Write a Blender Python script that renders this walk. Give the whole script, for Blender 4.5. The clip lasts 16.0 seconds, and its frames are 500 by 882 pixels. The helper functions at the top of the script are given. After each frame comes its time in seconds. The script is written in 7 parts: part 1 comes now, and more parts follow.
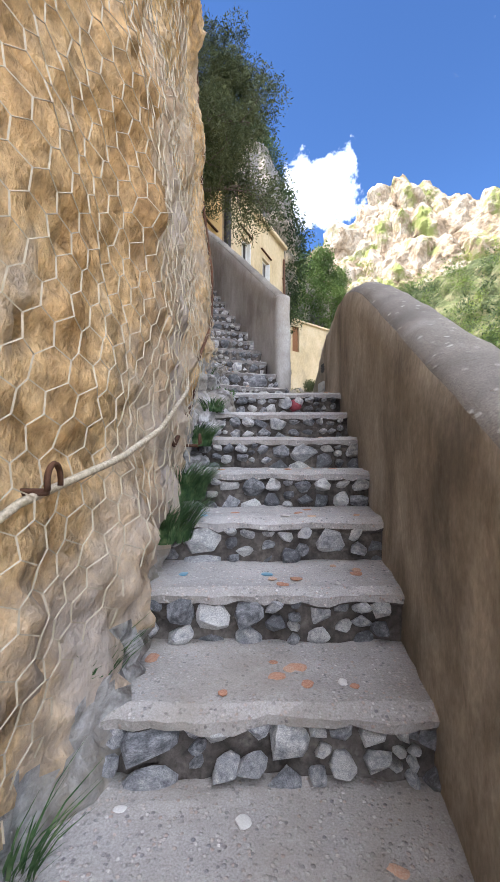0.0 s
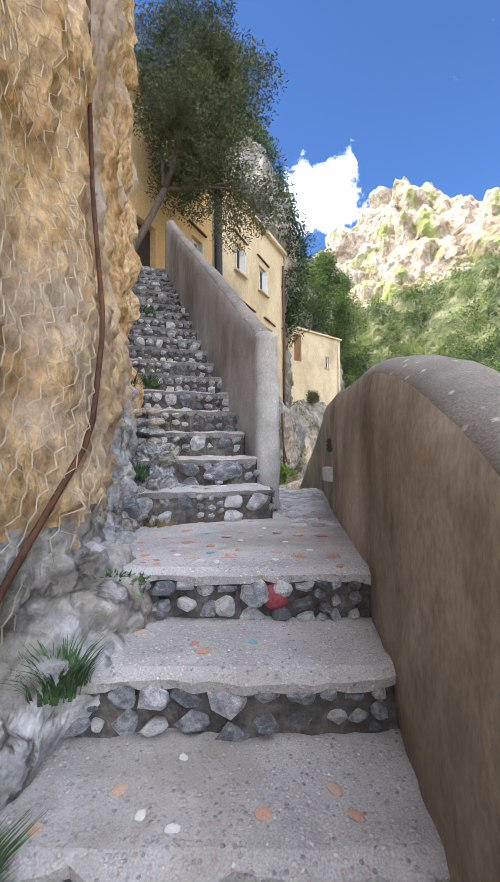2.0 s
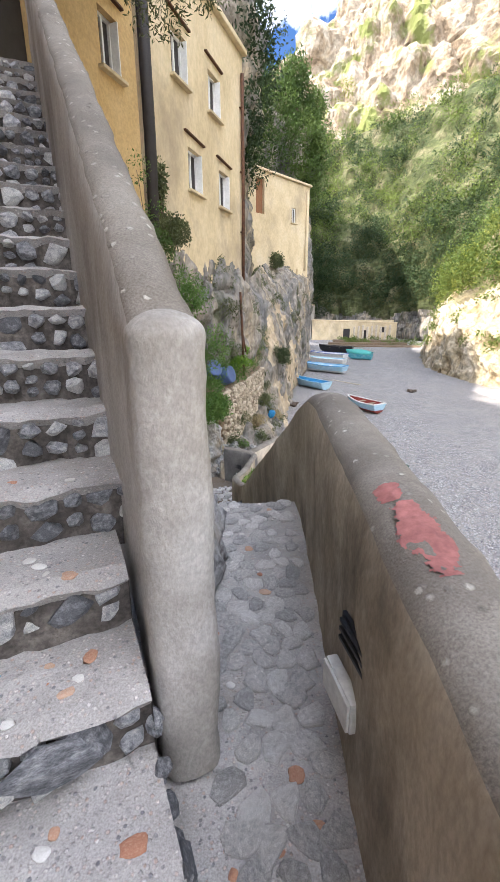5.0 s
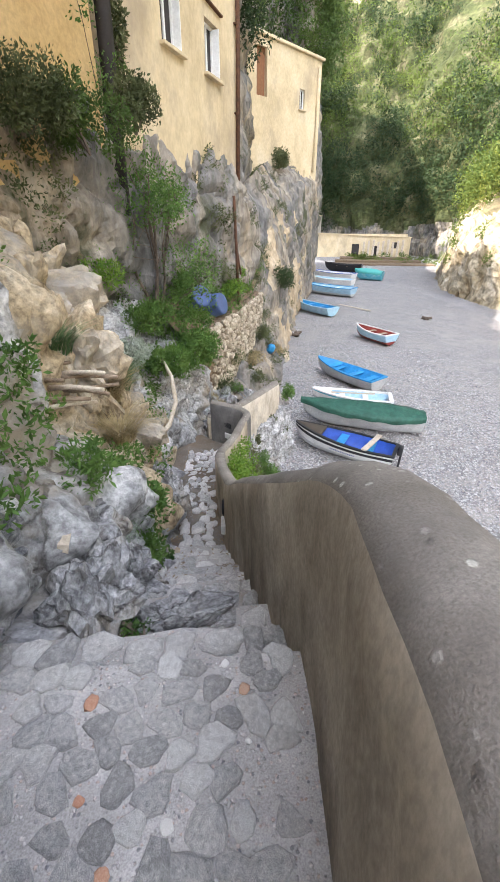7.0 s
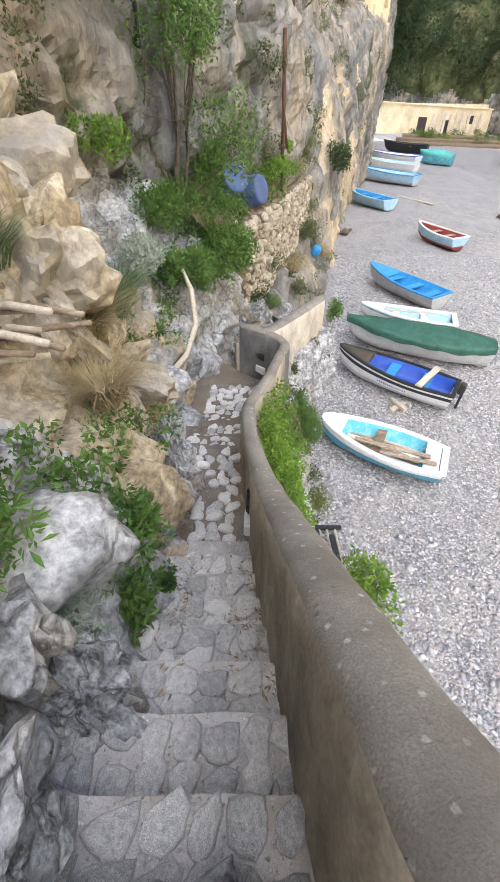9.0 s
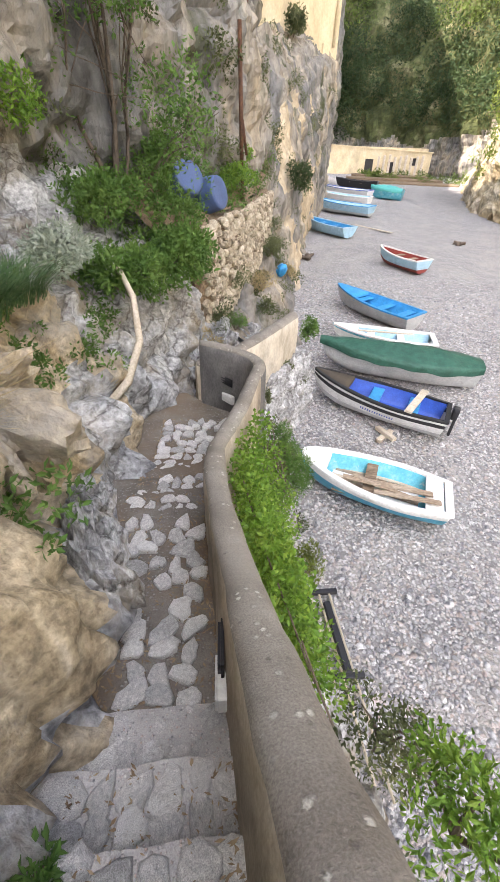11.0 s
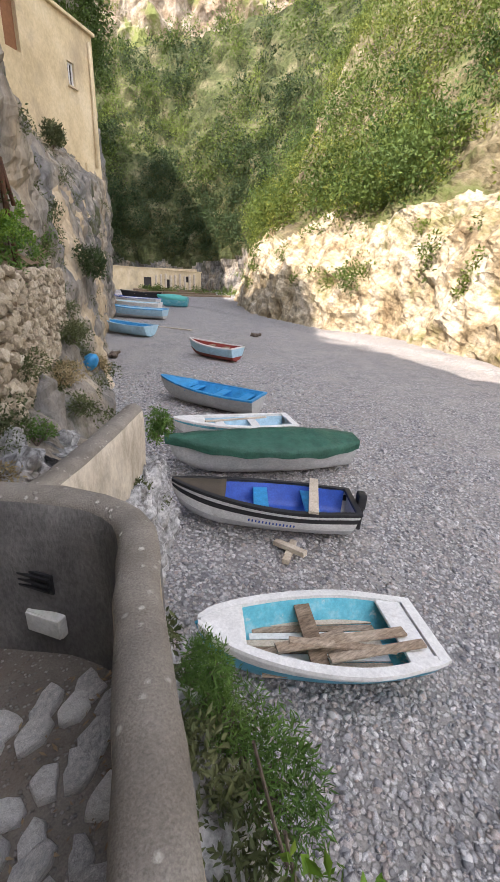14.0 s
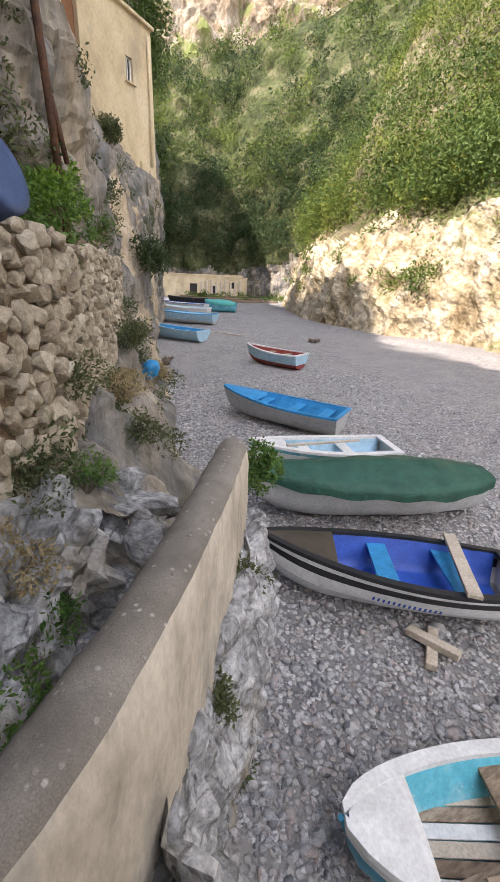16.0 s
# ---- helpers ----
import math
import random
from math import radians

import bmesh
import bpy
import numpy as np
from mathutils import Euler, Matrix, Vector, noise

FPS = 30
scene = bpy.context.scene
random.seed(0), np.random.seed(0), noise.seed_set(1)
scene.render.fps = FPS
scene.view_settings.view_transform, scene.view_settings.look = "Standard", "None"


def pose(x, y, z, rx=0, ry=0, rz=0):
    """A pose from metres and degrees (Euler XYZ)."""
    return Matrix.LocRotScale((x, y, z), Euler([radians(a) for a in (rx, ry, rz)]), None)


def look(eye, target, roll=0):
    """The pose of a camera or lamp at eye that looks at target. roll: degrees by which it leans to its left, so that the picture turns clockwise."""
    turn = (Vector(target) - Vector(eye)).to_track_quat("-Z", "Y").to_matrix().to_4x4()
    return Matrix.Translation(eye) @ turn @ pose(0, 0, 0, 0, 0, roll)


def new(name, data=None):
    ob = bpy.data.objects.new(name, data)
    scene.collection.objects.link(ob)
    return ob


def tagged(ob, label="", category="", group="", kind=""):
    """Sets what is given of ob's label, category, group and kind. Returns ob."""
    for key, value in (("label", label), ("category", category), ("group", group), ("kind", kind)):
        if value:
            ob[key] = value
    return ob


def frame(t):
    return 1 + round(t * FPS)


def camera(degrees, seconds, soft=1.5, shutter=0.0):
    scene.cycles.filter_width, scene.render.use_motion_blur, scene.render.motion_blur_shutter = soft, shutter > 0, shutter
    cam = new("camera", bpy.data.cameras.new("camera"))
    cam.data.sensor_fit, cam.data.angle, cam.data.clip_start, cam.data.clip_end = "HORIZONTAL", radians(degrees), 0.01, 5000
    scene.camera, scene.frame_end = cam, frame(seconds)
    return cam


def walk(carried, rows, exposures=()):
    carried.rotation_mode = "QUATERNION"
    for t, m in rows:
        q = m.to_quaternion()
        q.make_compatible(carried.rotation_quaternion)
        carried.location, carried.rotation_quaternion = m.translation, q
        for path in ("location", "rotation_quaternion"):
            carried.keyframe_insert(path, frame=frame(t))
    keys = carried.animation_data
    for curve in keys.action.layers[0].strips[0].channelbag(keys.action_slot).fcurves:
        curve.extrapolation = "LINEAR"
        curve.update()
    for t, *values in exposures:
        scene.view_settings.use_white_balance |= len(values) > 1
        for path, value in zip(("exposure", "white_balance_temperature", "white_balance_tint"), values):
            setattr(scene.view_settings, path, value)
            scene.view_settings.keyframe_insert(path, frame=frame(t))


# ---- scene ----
cam = camera(61.4, 16.0)
PATH = [
    (0, (-0.009, 0.114, 1.382), (-0.003, 2.113, 1.422), 0.1),
    (0.5, (0.058, 0.536, 1.579), (0.041, 2.535, 1.642), -0.1),
    (1, (0.161, 0.926, 1.83), (0.141, 2.925, 1.906), -0.0),
    (1.5, (0.22, 1.341, 2.021), (0.196, 3.34, 2.101), -0.6),
    (2, (0.28, 1.85, 2.282), (0.267, 3.849, 2.341), -0.5),
    (2.5, (0.312, 2.289, 2.383), (0.315, 4.289, 2.393), -0.4),
    (3, (0.322, 2.707, 2.542), (0.348, 4.705, 2.461), -0.3),
    (3.5, (0.344, 3.064, 2.7), (0.404, 5.052, 2.487), -0.2),
    (4, (0.395, 3.451, 2.869), (0.493, 5.416, 2.511), -0.2),
    (4.5, (0.44, 3.773, 3.044), (0.571, 5.709, 2.559), -0.4),
    (5, (0.497, 4.083, 3.222), (0.661, 5.99, 2.644), -0.3),
    (5.2, (0.499, 4.258, 3.262), (0.677, 6.155, 2.654), -0.1),
    (7.3, (0.837, 6.297, 3.175), (0.975, 8.025, 2.178), -0.0),
    (7.5, (0.836, 6.478, 3.14), (0.957, 8.168, 2.078), -0.1),
    (8, (0.837, 6.848, 3.144), (0.905, 8.437, 1.931), -0.1),
    (8.2, (0.855, 6.996, 3.122), (0.9, 8.549, 1.863), -0.1),
    (10.3, (0.783, 8.346, 2.48), (0.787, 9.88, 1.197), 1.7),
    (10.5, (0.793, 8.492, 2.396), (0.827, 10.048, 1.14), 1.9),
    (11, (0.838, 8.826, 2.154), (1.011, 10.445, 0.993), 2.0),
    (11.5, (0.86, 9.223, 1.854), (1.23, 10.883, 0.801), 2.4),
    (12, (0.903, 9.72, 1.583), (1.469, 11.385, 0.63), 2.5),
    (12.5, (0.934, 10.302, 1.446), (1.669, 11.946, 0.577), 2.3),
    (13, (0.898, 10.853, 1.376), (1.76, 12.467, 0.569), 2.2),
    (13.5, (0.915, 11.253, 1.19), (1.868, 12.839, 0.43), 2.2),
    (14, (0.999, 11.654, 1.046), (1.996, 13.228, 0.318), 2.2),
    (14.5, (1.045, 12.086, 0.869), (2.037, 13.671, 0.161), 2.2),
    (15, (1.1, 12.597, 0.751), (2.045, 14.214, 0.05), 2.0),
    (15.5, (1.132, 13.193, 0.664), (2.022, 14.842, -0.035), 2.1),
    (16, (1.119, 13.698, 0.711), (1.968, 15.367, 0.007), 1.8),
]
walk(cam, [(t, look(eye, target, roll)) for t, eye, target, roll in PATH],
     exposures=[(0.0, 1.75, 6150, 15), (3.0, 1.7, 6150, 15), (5.0, 1.75, 6400, 15), (8.0, 2.1, 6550, 14), (10.5, 2.25, 6950, 16), (11.5, 1.95, 6850, 17), (13.0, 1.5, 6750, 17), (14.5, 1.25, 6700, 18), (16.0, 1.25, 6700, 18)])

# ---- world, sun, exposure ----
SUN_ELEV, SUN_AZ = 49.0, 252.0      # the sun stands to the left and a little behind the walk
world = bpy.data.worlds.new("sky")
scene.world = world
world.use_nodes = True
wn, wl = world.node_tree.nodes, world.node_tree.links
for n in list(wn):
    wn.remove(n)


def wnode(kind, **kw):
    n = wn.new(kind)
    for k, v in kw.items():
        n.inputs[k].default_value = v
    return n


sky = wn.new("ShaderNodeTexSky")
sky.sky_type = "NISHITA"
sky.sun_disc = False
sky.sun_elevation, sky.sun_rotation = radians(SUN_ELEV), radians(SUN_AZ)
sky.air_density, sky.dust_density, sky.ozone_density = 1.0, 0.2, 3.0
coord = wn.new("ShaderNodeTexCoord")
mapping = wnode("ShaderNodeMapping")
mapping.inputs["Scale"].default_value = (1.0, 1.0, 1.35)
cloud_noise = wnode("ShaderNodeTexNoise", Scale=1.7, Detail=10.0, Roughness=0.6, Distortion=0.2)
wl.new(coord.outputs["Generated"], mapping.inputs[0])
wl.new(mapping.outputs[0], cloud_noise.inputs["Vector"])
cloud_ramp = wn.new("ShaderNodeValToRGB")
cloud_ramp.color_ramp.elements[0].position, cloud_ramp.color_ramp.elements[1].position = 0.50, 0.60
sep = wn.new("ShaderNodeSeparateXYZ")
wl.new(coord.outputs["Generated"], sep.inputs[0])
front = wn.new("ShaderNodeMath")          # added unseen cloud behind and overhead fills the shade; it thins towards the valley head
front.operation = "MULTIPLY_ADD"
front.inputs[1].default_value, front.inputs[2].default_value = -0.36, 0.06
wl.new(sep.outputs["Y"], front.inputs[0])
cover = wn.new("ShaderNodeMath")
wl.new(front.outputs[0], cover.inputs[0])
wl.new(cloud_noise.outputs[0], cover.inputs[1])
wl.new(cover.outputs[0], cloud_ramp.inputs[0])
# one cumulus bank low over the end of the valley
bank = wnode("ShaderNodeVectorMath")
bank.operation = "DISTANCE"
bank.inputs[1].default_value = (0.135, 0.845, 0.518)
wob = wnode("ShaderNodeTexNoise", Scale=11.0, Detail=7.0, Roughness=0.6)
wl.new(coord.outputs["Generated"], wob.inputs["Vector"])
wl.new(coord.outputs["Generated"], bank.inputs[0])
bsum = wn.new("ShaderNodeMath")
bsum.operation = "MULTIPLY_ADD"
bsum.inputs[1].default_value, bsum.inputs[2].default_value = -0.24, 0.12
wl.new(wob.outputs[0], bsum.inputs[0])
badd = wn.new("ShaderNodeMath")
wl.new(bank.outputs["Value"], badd.inputs[0])
wl.new(bsum.outputs[0], badd.inputs[1])
bank_ramp = wn.new("ShaderNodeValToRGB")
be = bank_ramp.color_ramp.elements
be[0].position, be[0].color = 0.035, (1, 1, 1, 1)
be[1].position, be[1].color = 0.085, (0, 0, 0, 1)
wl.new(badd.outputs[0], bank_ramp.inputs[0])
cmax = wn.new("ShaderNodeMath")
cmax.operation = "MAXIMUM"
cscale = wn.new("ShaderNodeMath")
cscale.operation = "MULTIPLY"
cscale.inputs[1].default_value = 0.8
wl.new(cloud_ramp.outputs[0], cscale.inputs[0])
wl.new(cscale.outputs[0], cmax.inputs[0])
wl.new(bank_ramp.outputs[0], cmax.inputs[1])
cmix = wn.new("ShaderNodeMix")
cmix.data_type = "RGBA"
wl.new(cmax.outputs[0], cmix.inputs["Factor"])
deep = wn.new("ShaderNodeMix")            # the deep blue of clear mountain air
deep.data_type, deep.blend_type = "RGBA", "MULTIPLY"
deep.inputs["Factor"].default_value = 1.0
deep.inputs[7].default_value = (0.66, 0.90, 1.18, 1)
wl.new(sky.outputs[0], deep.inputs[6])
wl.new(deep.outputs[2], cmix.inputs[6])
# cloud radiance is raised so the unseen cover brightens the shaded places
cmix.inputs[7].default_value = (28.5, 30.0, 32.5, 1)
bg = wnode("ShaderNodeBackground", Strength=0.06)
wout = wn.new("ShaderNodeOutputWorld")
wl.new(cmix.outputs[2], bg.inputs[0])
wl.new(bg.outputs[0], wout.inputs[0])

sun = new("sun", bpy.data.lights.new("sun", "SUN"))
sun.data.energy, sun.data.angle, sun.data.color = 4.3, radians(0.5), (1.0, 0.93, 0.82)
az = radians(SUN_AZ)
sun_from = Vector((math.sin(az) * math.cos(radians(SUN_ELEV)), math.cos(az) * math.cos(radians(SUN_ELEV)), math.sin(radians(SUN_ELEV))))
sun.matrix_world = look(sun_from * 80, (0, 0, 0))

# ---- materials ----


def material(name, cols, scale=3.0, rough=0.85, bump=0.4, bscale=25.0, speck=0.25, stretch=(1, 1, 1), cracks=0.0, metal=0.0, vary=0.0, spec=0.3, detail=8.0, dirt=None, dirt_scale=0.7, dirt_cut=(0.5, 0.65), flow=0.0, trans=0.0):
    m = bpy.data.materials.new(name)
    m.use_nodes = True
    nt = m.node_tree
    N, L = nt.nodes, nt.links
    bsdf = N["Principled BSDF"]
    bsdf.inputs["Roughness"].default_value = rough
    bsdf.inputs["Metallic"].default_value = metal
    bsdf.inputs["Specular IOR Level"].default_value = spec
    tc = N.new("ShaderNodeTexCoord")
    mp = N.new("ShaderNodeMapping")
    mp.inputs["Scale"].default_value = stretch
    L.new(tc.outputs["Object"], mp.inputs[0])
    vec = mp.outputs[0]
    if vary:
        oi = N.new("ShaderNodeObjectInfo")
        ad = N.new("ShaderNodeVectorMath")
        ad.operation = "ADD"
        mu = N.new("ShaderNodeMath")
        mu.operation = "MULTIPLY"
        mu.inputs[1].default_value = 37.0
        L.new(oi.outputs["Random"], mu.inputs[0])
        L.new(vec, ad.inputs[0])
        L.new(mu.outputs[0], ad.inputs[1])
        vec = ad.outputs[0]
    n1 = N.new("ShaderNodeTexNoise")
    n1.inputs["Scale"].default_value, n1.inputs["Detail"].default_value = scale, detail
    n1.inputs["Roughness"].default_value, n1.inputs["Distortion"].default_value = 0.62, flow
    L.new(vec, n1.inputs["Vector"])
    ramp = N.new("ShaderNodeValToRGB")
    els = ramp.color_ramp.elements
    while len(els) < len(cols):
        els.new(0.5)
    for i, c in enumerate(cols):
        els[i].position = 0.3 + 0.4 * i / max(1, len(cols) - 1)
        els[i].color = (*c, 1)
    if vary:
        sh = N.new("ShaderNodeMath")
        sh.operation = "MULTIPLY_ADD"
        sh.inputs[1].default_value, sh.inputs[2].default_value = vary, -vary / 2
        L.new(oi.outputs["Random"], sh.inputs[0])
        sm = N.new("ShaderNodeMath")
        L.new(n1.outputs[0], sm.inputs[0])
        L.new(sh.outputs[0], sm.inputs[1])
        L.new(sm.outputs[0], ramp.inputs[0])
    else:
        L.new(n1.outputs[0], ramp.inputs[0])
    col = ramp.outputs[0]
    n2 = N.new("ShaderNodeTexNoise")
    n2.inputs["Scale"].default_value, n2.inputs["Detail"].default_value = bscale, 6.0
    n2.inputs["Roughness"].default_value = 0.65
    L.new(vec, n2.inputs["Vector"])
    if speck:
        r2 = N.new("ShaderNodeValToRGB")
        r2.color_ramp.elements[0].position, r2.color_ramp.elements[0].color = 0.36, (1 - speck, 1 - speck, 1 - speck, 1)
        r2.color_ramp.elements[1].position, r2.color_ramp.elements[1].color = 0.64, (1 + speck * 0.4,) * 3 + (1,)
        L.new(n2.outputs[0], r2.inputs[0])
        mx = N.new("ShaderNodeMix")
        mx.data_type, mx.blend_type = "RGBA", "MULTIPLY"
        mx.inputs["Factor"].default_value = 1.0
        L.new(col, mx.inputs[6])
        L.new(r2.outputs[0], mx.inputs[7])
        col = mx.outputs[2]
    if dirt:
        n3 = N.new("ShaderNodeTexNoise")
        n3.inputs["Scale"].default_value, n3.inputs["Detail"].default_value = dirt_scale, 9.0
        n3.inputs["Roughness"].default_value = 0.7
        L.new(vec, n3.inputs["Vector"])
        r3 = N.new("ShaderNodeValToRGB")
        r3.color_ramp.elements[0].position, r3.color_ramp.elements[1].position = dirt_cut
        L.new(n3.outputs[0], r3.inputs[0])
        md = N.new("ShaderNodeMix")
        md.data_type = "RGBA"
        L.new(r3.outputs[0], md.inputs["Factor"])
        L.new(col, md.inputs[6])
        md.inputs[7].default_value = (*dirt, 1)
        col = md.outputs[2]
    height = n2.outputs[0]
    if cracks:
        vo = N.new("ShaderNodeTexVoronoi")
        vo.feature = "DISTANCE_TO_EDGE"
        vo.inputs["Scale"].default_value = cracks
        dn = N.new("ShaderNodeMix")
        dn.data_type = "VECTOR"
        dn.inputs["Factor"].default_value = 0.25
        L.new(vec, dn.inputs[4])
        L.new(n1.outputs["Color"], dn.inputs[5])
        L.new(dn.outputs[1], vo.inputs["Vector"])
        rc = N.new("ShaderNodeValToRGB")
        rc.color_ramp.elements[0].color, rc.color_ramp.elements[1].position = (0.45, 0.42, 0.4, 1), 0.035
        rc.color_ramp.elements[1].color = (1, 1, 1, 1)
        L.new(vo.outputs["Distance"], rc.inputs[0])
        mc = N.new("ShaderNodeMix")
        mc.data_type, mc.blend_type = "RGBA", "MULTIPLY"
        mc.inputs["Factor"].default_value = 0.8
        L.new(col, mc.inputs[6])
        L.new(rc.outputs[0], mc.inputs[7])
        col = mc.outputs[2]
        hs = N.new("ShaderNodeMath")
        hs.operation = "MULTIPLY_ADD"
        hs.inputs[1].default_value = 0.6
        L.new(rc.outputs[0], hs.inputs[0])
        L.new(n2.outputs[0], hs.inputs[2])
        height = hs.outputs[0]
    L.new(col, bsdf.inputs["Base Color"])
    if bump:
        bp = N.new("ShaderNodeBump")
        bp.inputs["Strength"].default_value = bump
        bp.inputs["Distance"].default_value = 0.5 / bscale
        L.new(height, bp.inputs["Height"])
        L.new(bp.outputs[0], bsdf.inputs["Normal"])
    if trans:
        tr = N.new("ShaderNodeBsdfTranslucent")
        ms = N.new("ShaderNodeMixShader")
        ms.inputs[0].default_value = trans
        L.new(col, tr.inputs[0])
        L.new(bsdf.outputs[0], ms.inputs[1])
        L.new(tr.outputs[0], ms.inputs[2])
        L.new(ms.outputs[0], N["Material Output"].inputs[0])
    return m


def plain(name, c, rough=0.5, metal=0.0, wear=0.18, bs=40.0, scale=6.0, spec=0.4):
    return material(name, [[v * (1 - wear) for v in c], [min(1, v * (1 + wear * 0.6)) for v in c]], scale=scale, rough=rough, metal=metal, speck=wear * 0.8, bump=0.12, bscale=bs, spec=spec)


def pebbly(name, base, stones, scale=50.0, cover=0.5, edge=(0.30, 0.52), bump=0.6, grain=120.0, rough=0.85, stain=None, stain_cut=(0.52, 0.70), stretch=(1, 1, 1)):
    """Rounded stones of mixed colours set in a finer ground; cover is the share of cells that show a stone."""
    m = bpy.data.materials.new(name)
    m.use_nodes = True
    N, L = m.node_tree.nodes, m.node_tree.links
    bsdf = N["Principled BSDF"]
    bsdf.inputs["Roughness"].default_value = rough
    bsdf.inputs["Specular IOR Level"].default_value = 0.3

    def mul(kind, a, b, f=1.0):
        x = N.new("ShaderNodeMix")
        x.data_type, x.blend_type = "RGBA", kind
        if isinstance(f, float):
            x.inputs["Factor"].default_value = f
        else:
            L.new(f, x.inputs["Factor"])
        for sock, v in ((6, a), (7, b)):
            if isinstance(v, tuple):
                x.inputs[sock].default_value = (*v, 1)
            else:
                L.new(v, x.inputs[sock])
        return x.outputs[2]

    def noise_ramp(sc, els, detail=7.0):
        n = N.new("ShaderNodeTexNoise")
        n.inputs["Scale"].default_value, n.inputs["Detail"].default_value, n.inputs["Roughness"].default_value = sc, detail, 0.65
        L.new(mp.outputs[0], n.inputs["Vector"])
        r = N.new("ShaderNodeValToRGB")
        (r.color_ramp.elements[0].position, c0), (r.color_ramp.elements[1].position, c1) = els
        r.color_ramp.elements[0].color, r.color_ramp.elements[1].color = (*c0, 1), (*c1, 1)
        L.new(n.outputs[0], r.inputs[0])
        return n, r.outputs[0]
    tc = N.new("ShaderNodeTexCoord")
    mp = N.new("ShaderNodeMapping")
    mp.inputs["Scale"].default_value = stretch
    L.new(tc.outputs["Object"], mp.inputs[0])
    _, ground_col = noise_ramp(2.3, ((0.34, base[0]), (0.66, base[1])))
    bend = N.new("ShaderNodeVectorMath")
    bend.operation = "MULTIPLY_ADD"
    bend.inputs[1].default_value = (0.35 / scale,) * 3
    fine, grain_col = noise_ramp(grain, ((0.30, (0.62, 0.62, 0.62)), (0.70, (1.15, 1.15, 1.15))), 4.0)
    L.new(fine.outputs["Color"], bend.inputs[0])
    L.new(mp.outputs[0], bend.inputs[2])
    vo = N.new("ShaderNodeTexVoronoi")
    vo.inputs["Scale"].default_value = scale
    L.new(bend.outputs[0], vo.inputs["Vector"])
    sp = N.new("ShaderNodeSeparateColor")
    L.new(vo.outputs["Color"], sp.inputs[0])
    rs = N.new("ShaderNodeValToRGB")
    while len(rs.color_ramp.elements) < len(stones):
        rs.color_ramp.elements.new(0.5)
    for i, c in enumerate(stones):
        rs.color_ramp.elements[i].position, rs.color_ramp.elements[i].color = i / (len(stones) - 1), (*c, 1)
    L.new(sp.outputs[0], rs.inputs[0])
    body = N.new("ShaderNodeMapRange")
    body.inputs["From Min"].default_value, body.inputs["From Max"].default_value = edge[1], edge[0]
    L.new(vo.outputs["Distance"], body.inputs[0])
    has = N.new("ShaderNodeMath")
    has.operation = "LESS_THAN"
    has.inputs[1].default_value = cover
    L.new(sp.outputs[1], has.inputs[0])
    mask = N.new("ShaderNodeMath")
    mask.operation = "MULTIPLY"
    L.new(body.outputs[0], mask.inputs[0])
    L.new(has.outputs[0], mask.inputs[1])
    col = mul("MIX", ground_col, rs.outputs[0], mask.outputs[0])
    col = mul("MULTIPLY", col, grain_col)
    if stain:
        st, stm = noise_ramp(1.1, ((stain_cut[0], (0.0,) * 3), (stain_cut[1], (0.8,) * 3)), 9.0)
        col = mul("MIX", col, stain, stm)
    L.new(col, bsdf.inputs["Base Color"])
    hs = N.new("ShaderNodeMath")
    hs.operation = "MULTIPLY_ADD"
    hs.inputs[1].default_value = 1.3
    L.new(mask.outputs[0], hs.inputs[0])
    L.new(fine.outputs[0], hs.inputs[2])
    bp = N.new("ShaderNodeBump")
    bp.inputs["Strength"].default_value, bp.inputs["Distance"].default_value = bump, 0.3 / scale
    L.new(hs.outputs[0], bp.inputs["Height"])
    L.new(bp.outputs[0], bsdf.inputs["Normal"])
    return m


ROCK_OCHRE = material("ochre_rock", [(0.24, 0.135, 0.06), (0.49, 0.315, 0.15), (0.64, 0.455, 0.25), (0.57, 0.455, 0.325)], scale=1.5, bump=1.0, bscale=20, speck=0.5, stretch=(1, 1, 0.7), dirt=(0.43, 0.375, 0.33), dirt_scale=0.8, dirt_cut=(0.48, 0.64), flow=0.8)
ROCK_PALE = material("pale_tan_limestone", [(0.20, 0.145, 0.085), (0.40, 0.315, 0.20), (0.55, 0.46, 0.33), (0.60, 0.54, 0.44)], scale=1.9, bump=1.0, bscale=17, speck=0.5, dirt=(0.30, 0.28, 0.25), dirt_scale=0.9, dirt_cut=(0.50, 0.66), flow=1.0)
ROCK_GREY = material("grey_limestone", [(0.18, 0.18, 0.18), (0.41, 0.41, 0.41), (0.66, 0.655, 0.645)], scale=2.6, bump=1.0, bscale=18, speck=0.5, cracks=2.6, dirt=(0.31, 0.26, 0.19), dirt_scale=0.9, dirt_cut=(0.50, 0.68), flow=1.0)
ROCK_CLIFF = material("streaked_cliff_rock", [(0.09, 0.09, 0.09), (0.20, 0.193, 0.183), (0.33, 0.29, 0.235), (0.42, 0.33, 0.22)], scale=0.5, bump=1.0, bscale=3.0, speck=0.5, stretch=(1, 1, 0.35), dirt=(0.07, 0.075, 0.04), dirt_scale=0.9, dirt_cut=(0.53, 0.66), flow=0.8)
ROCK_FAR = material("pale_mountain_limestone", [(0.085, 0.06, 0.035), (0.25, 0.19, 0.125), (0.38, 0.325, 0.245), (0.48, 0.43, 0.355)], scale=0.13, bump=1.0, bscale=0.6, speck=0.4, dirt=(0.15, 0.17, 0.05), dirt_scale=0.055, dirt_cut=(0.52, 0.60), flow=0.7)
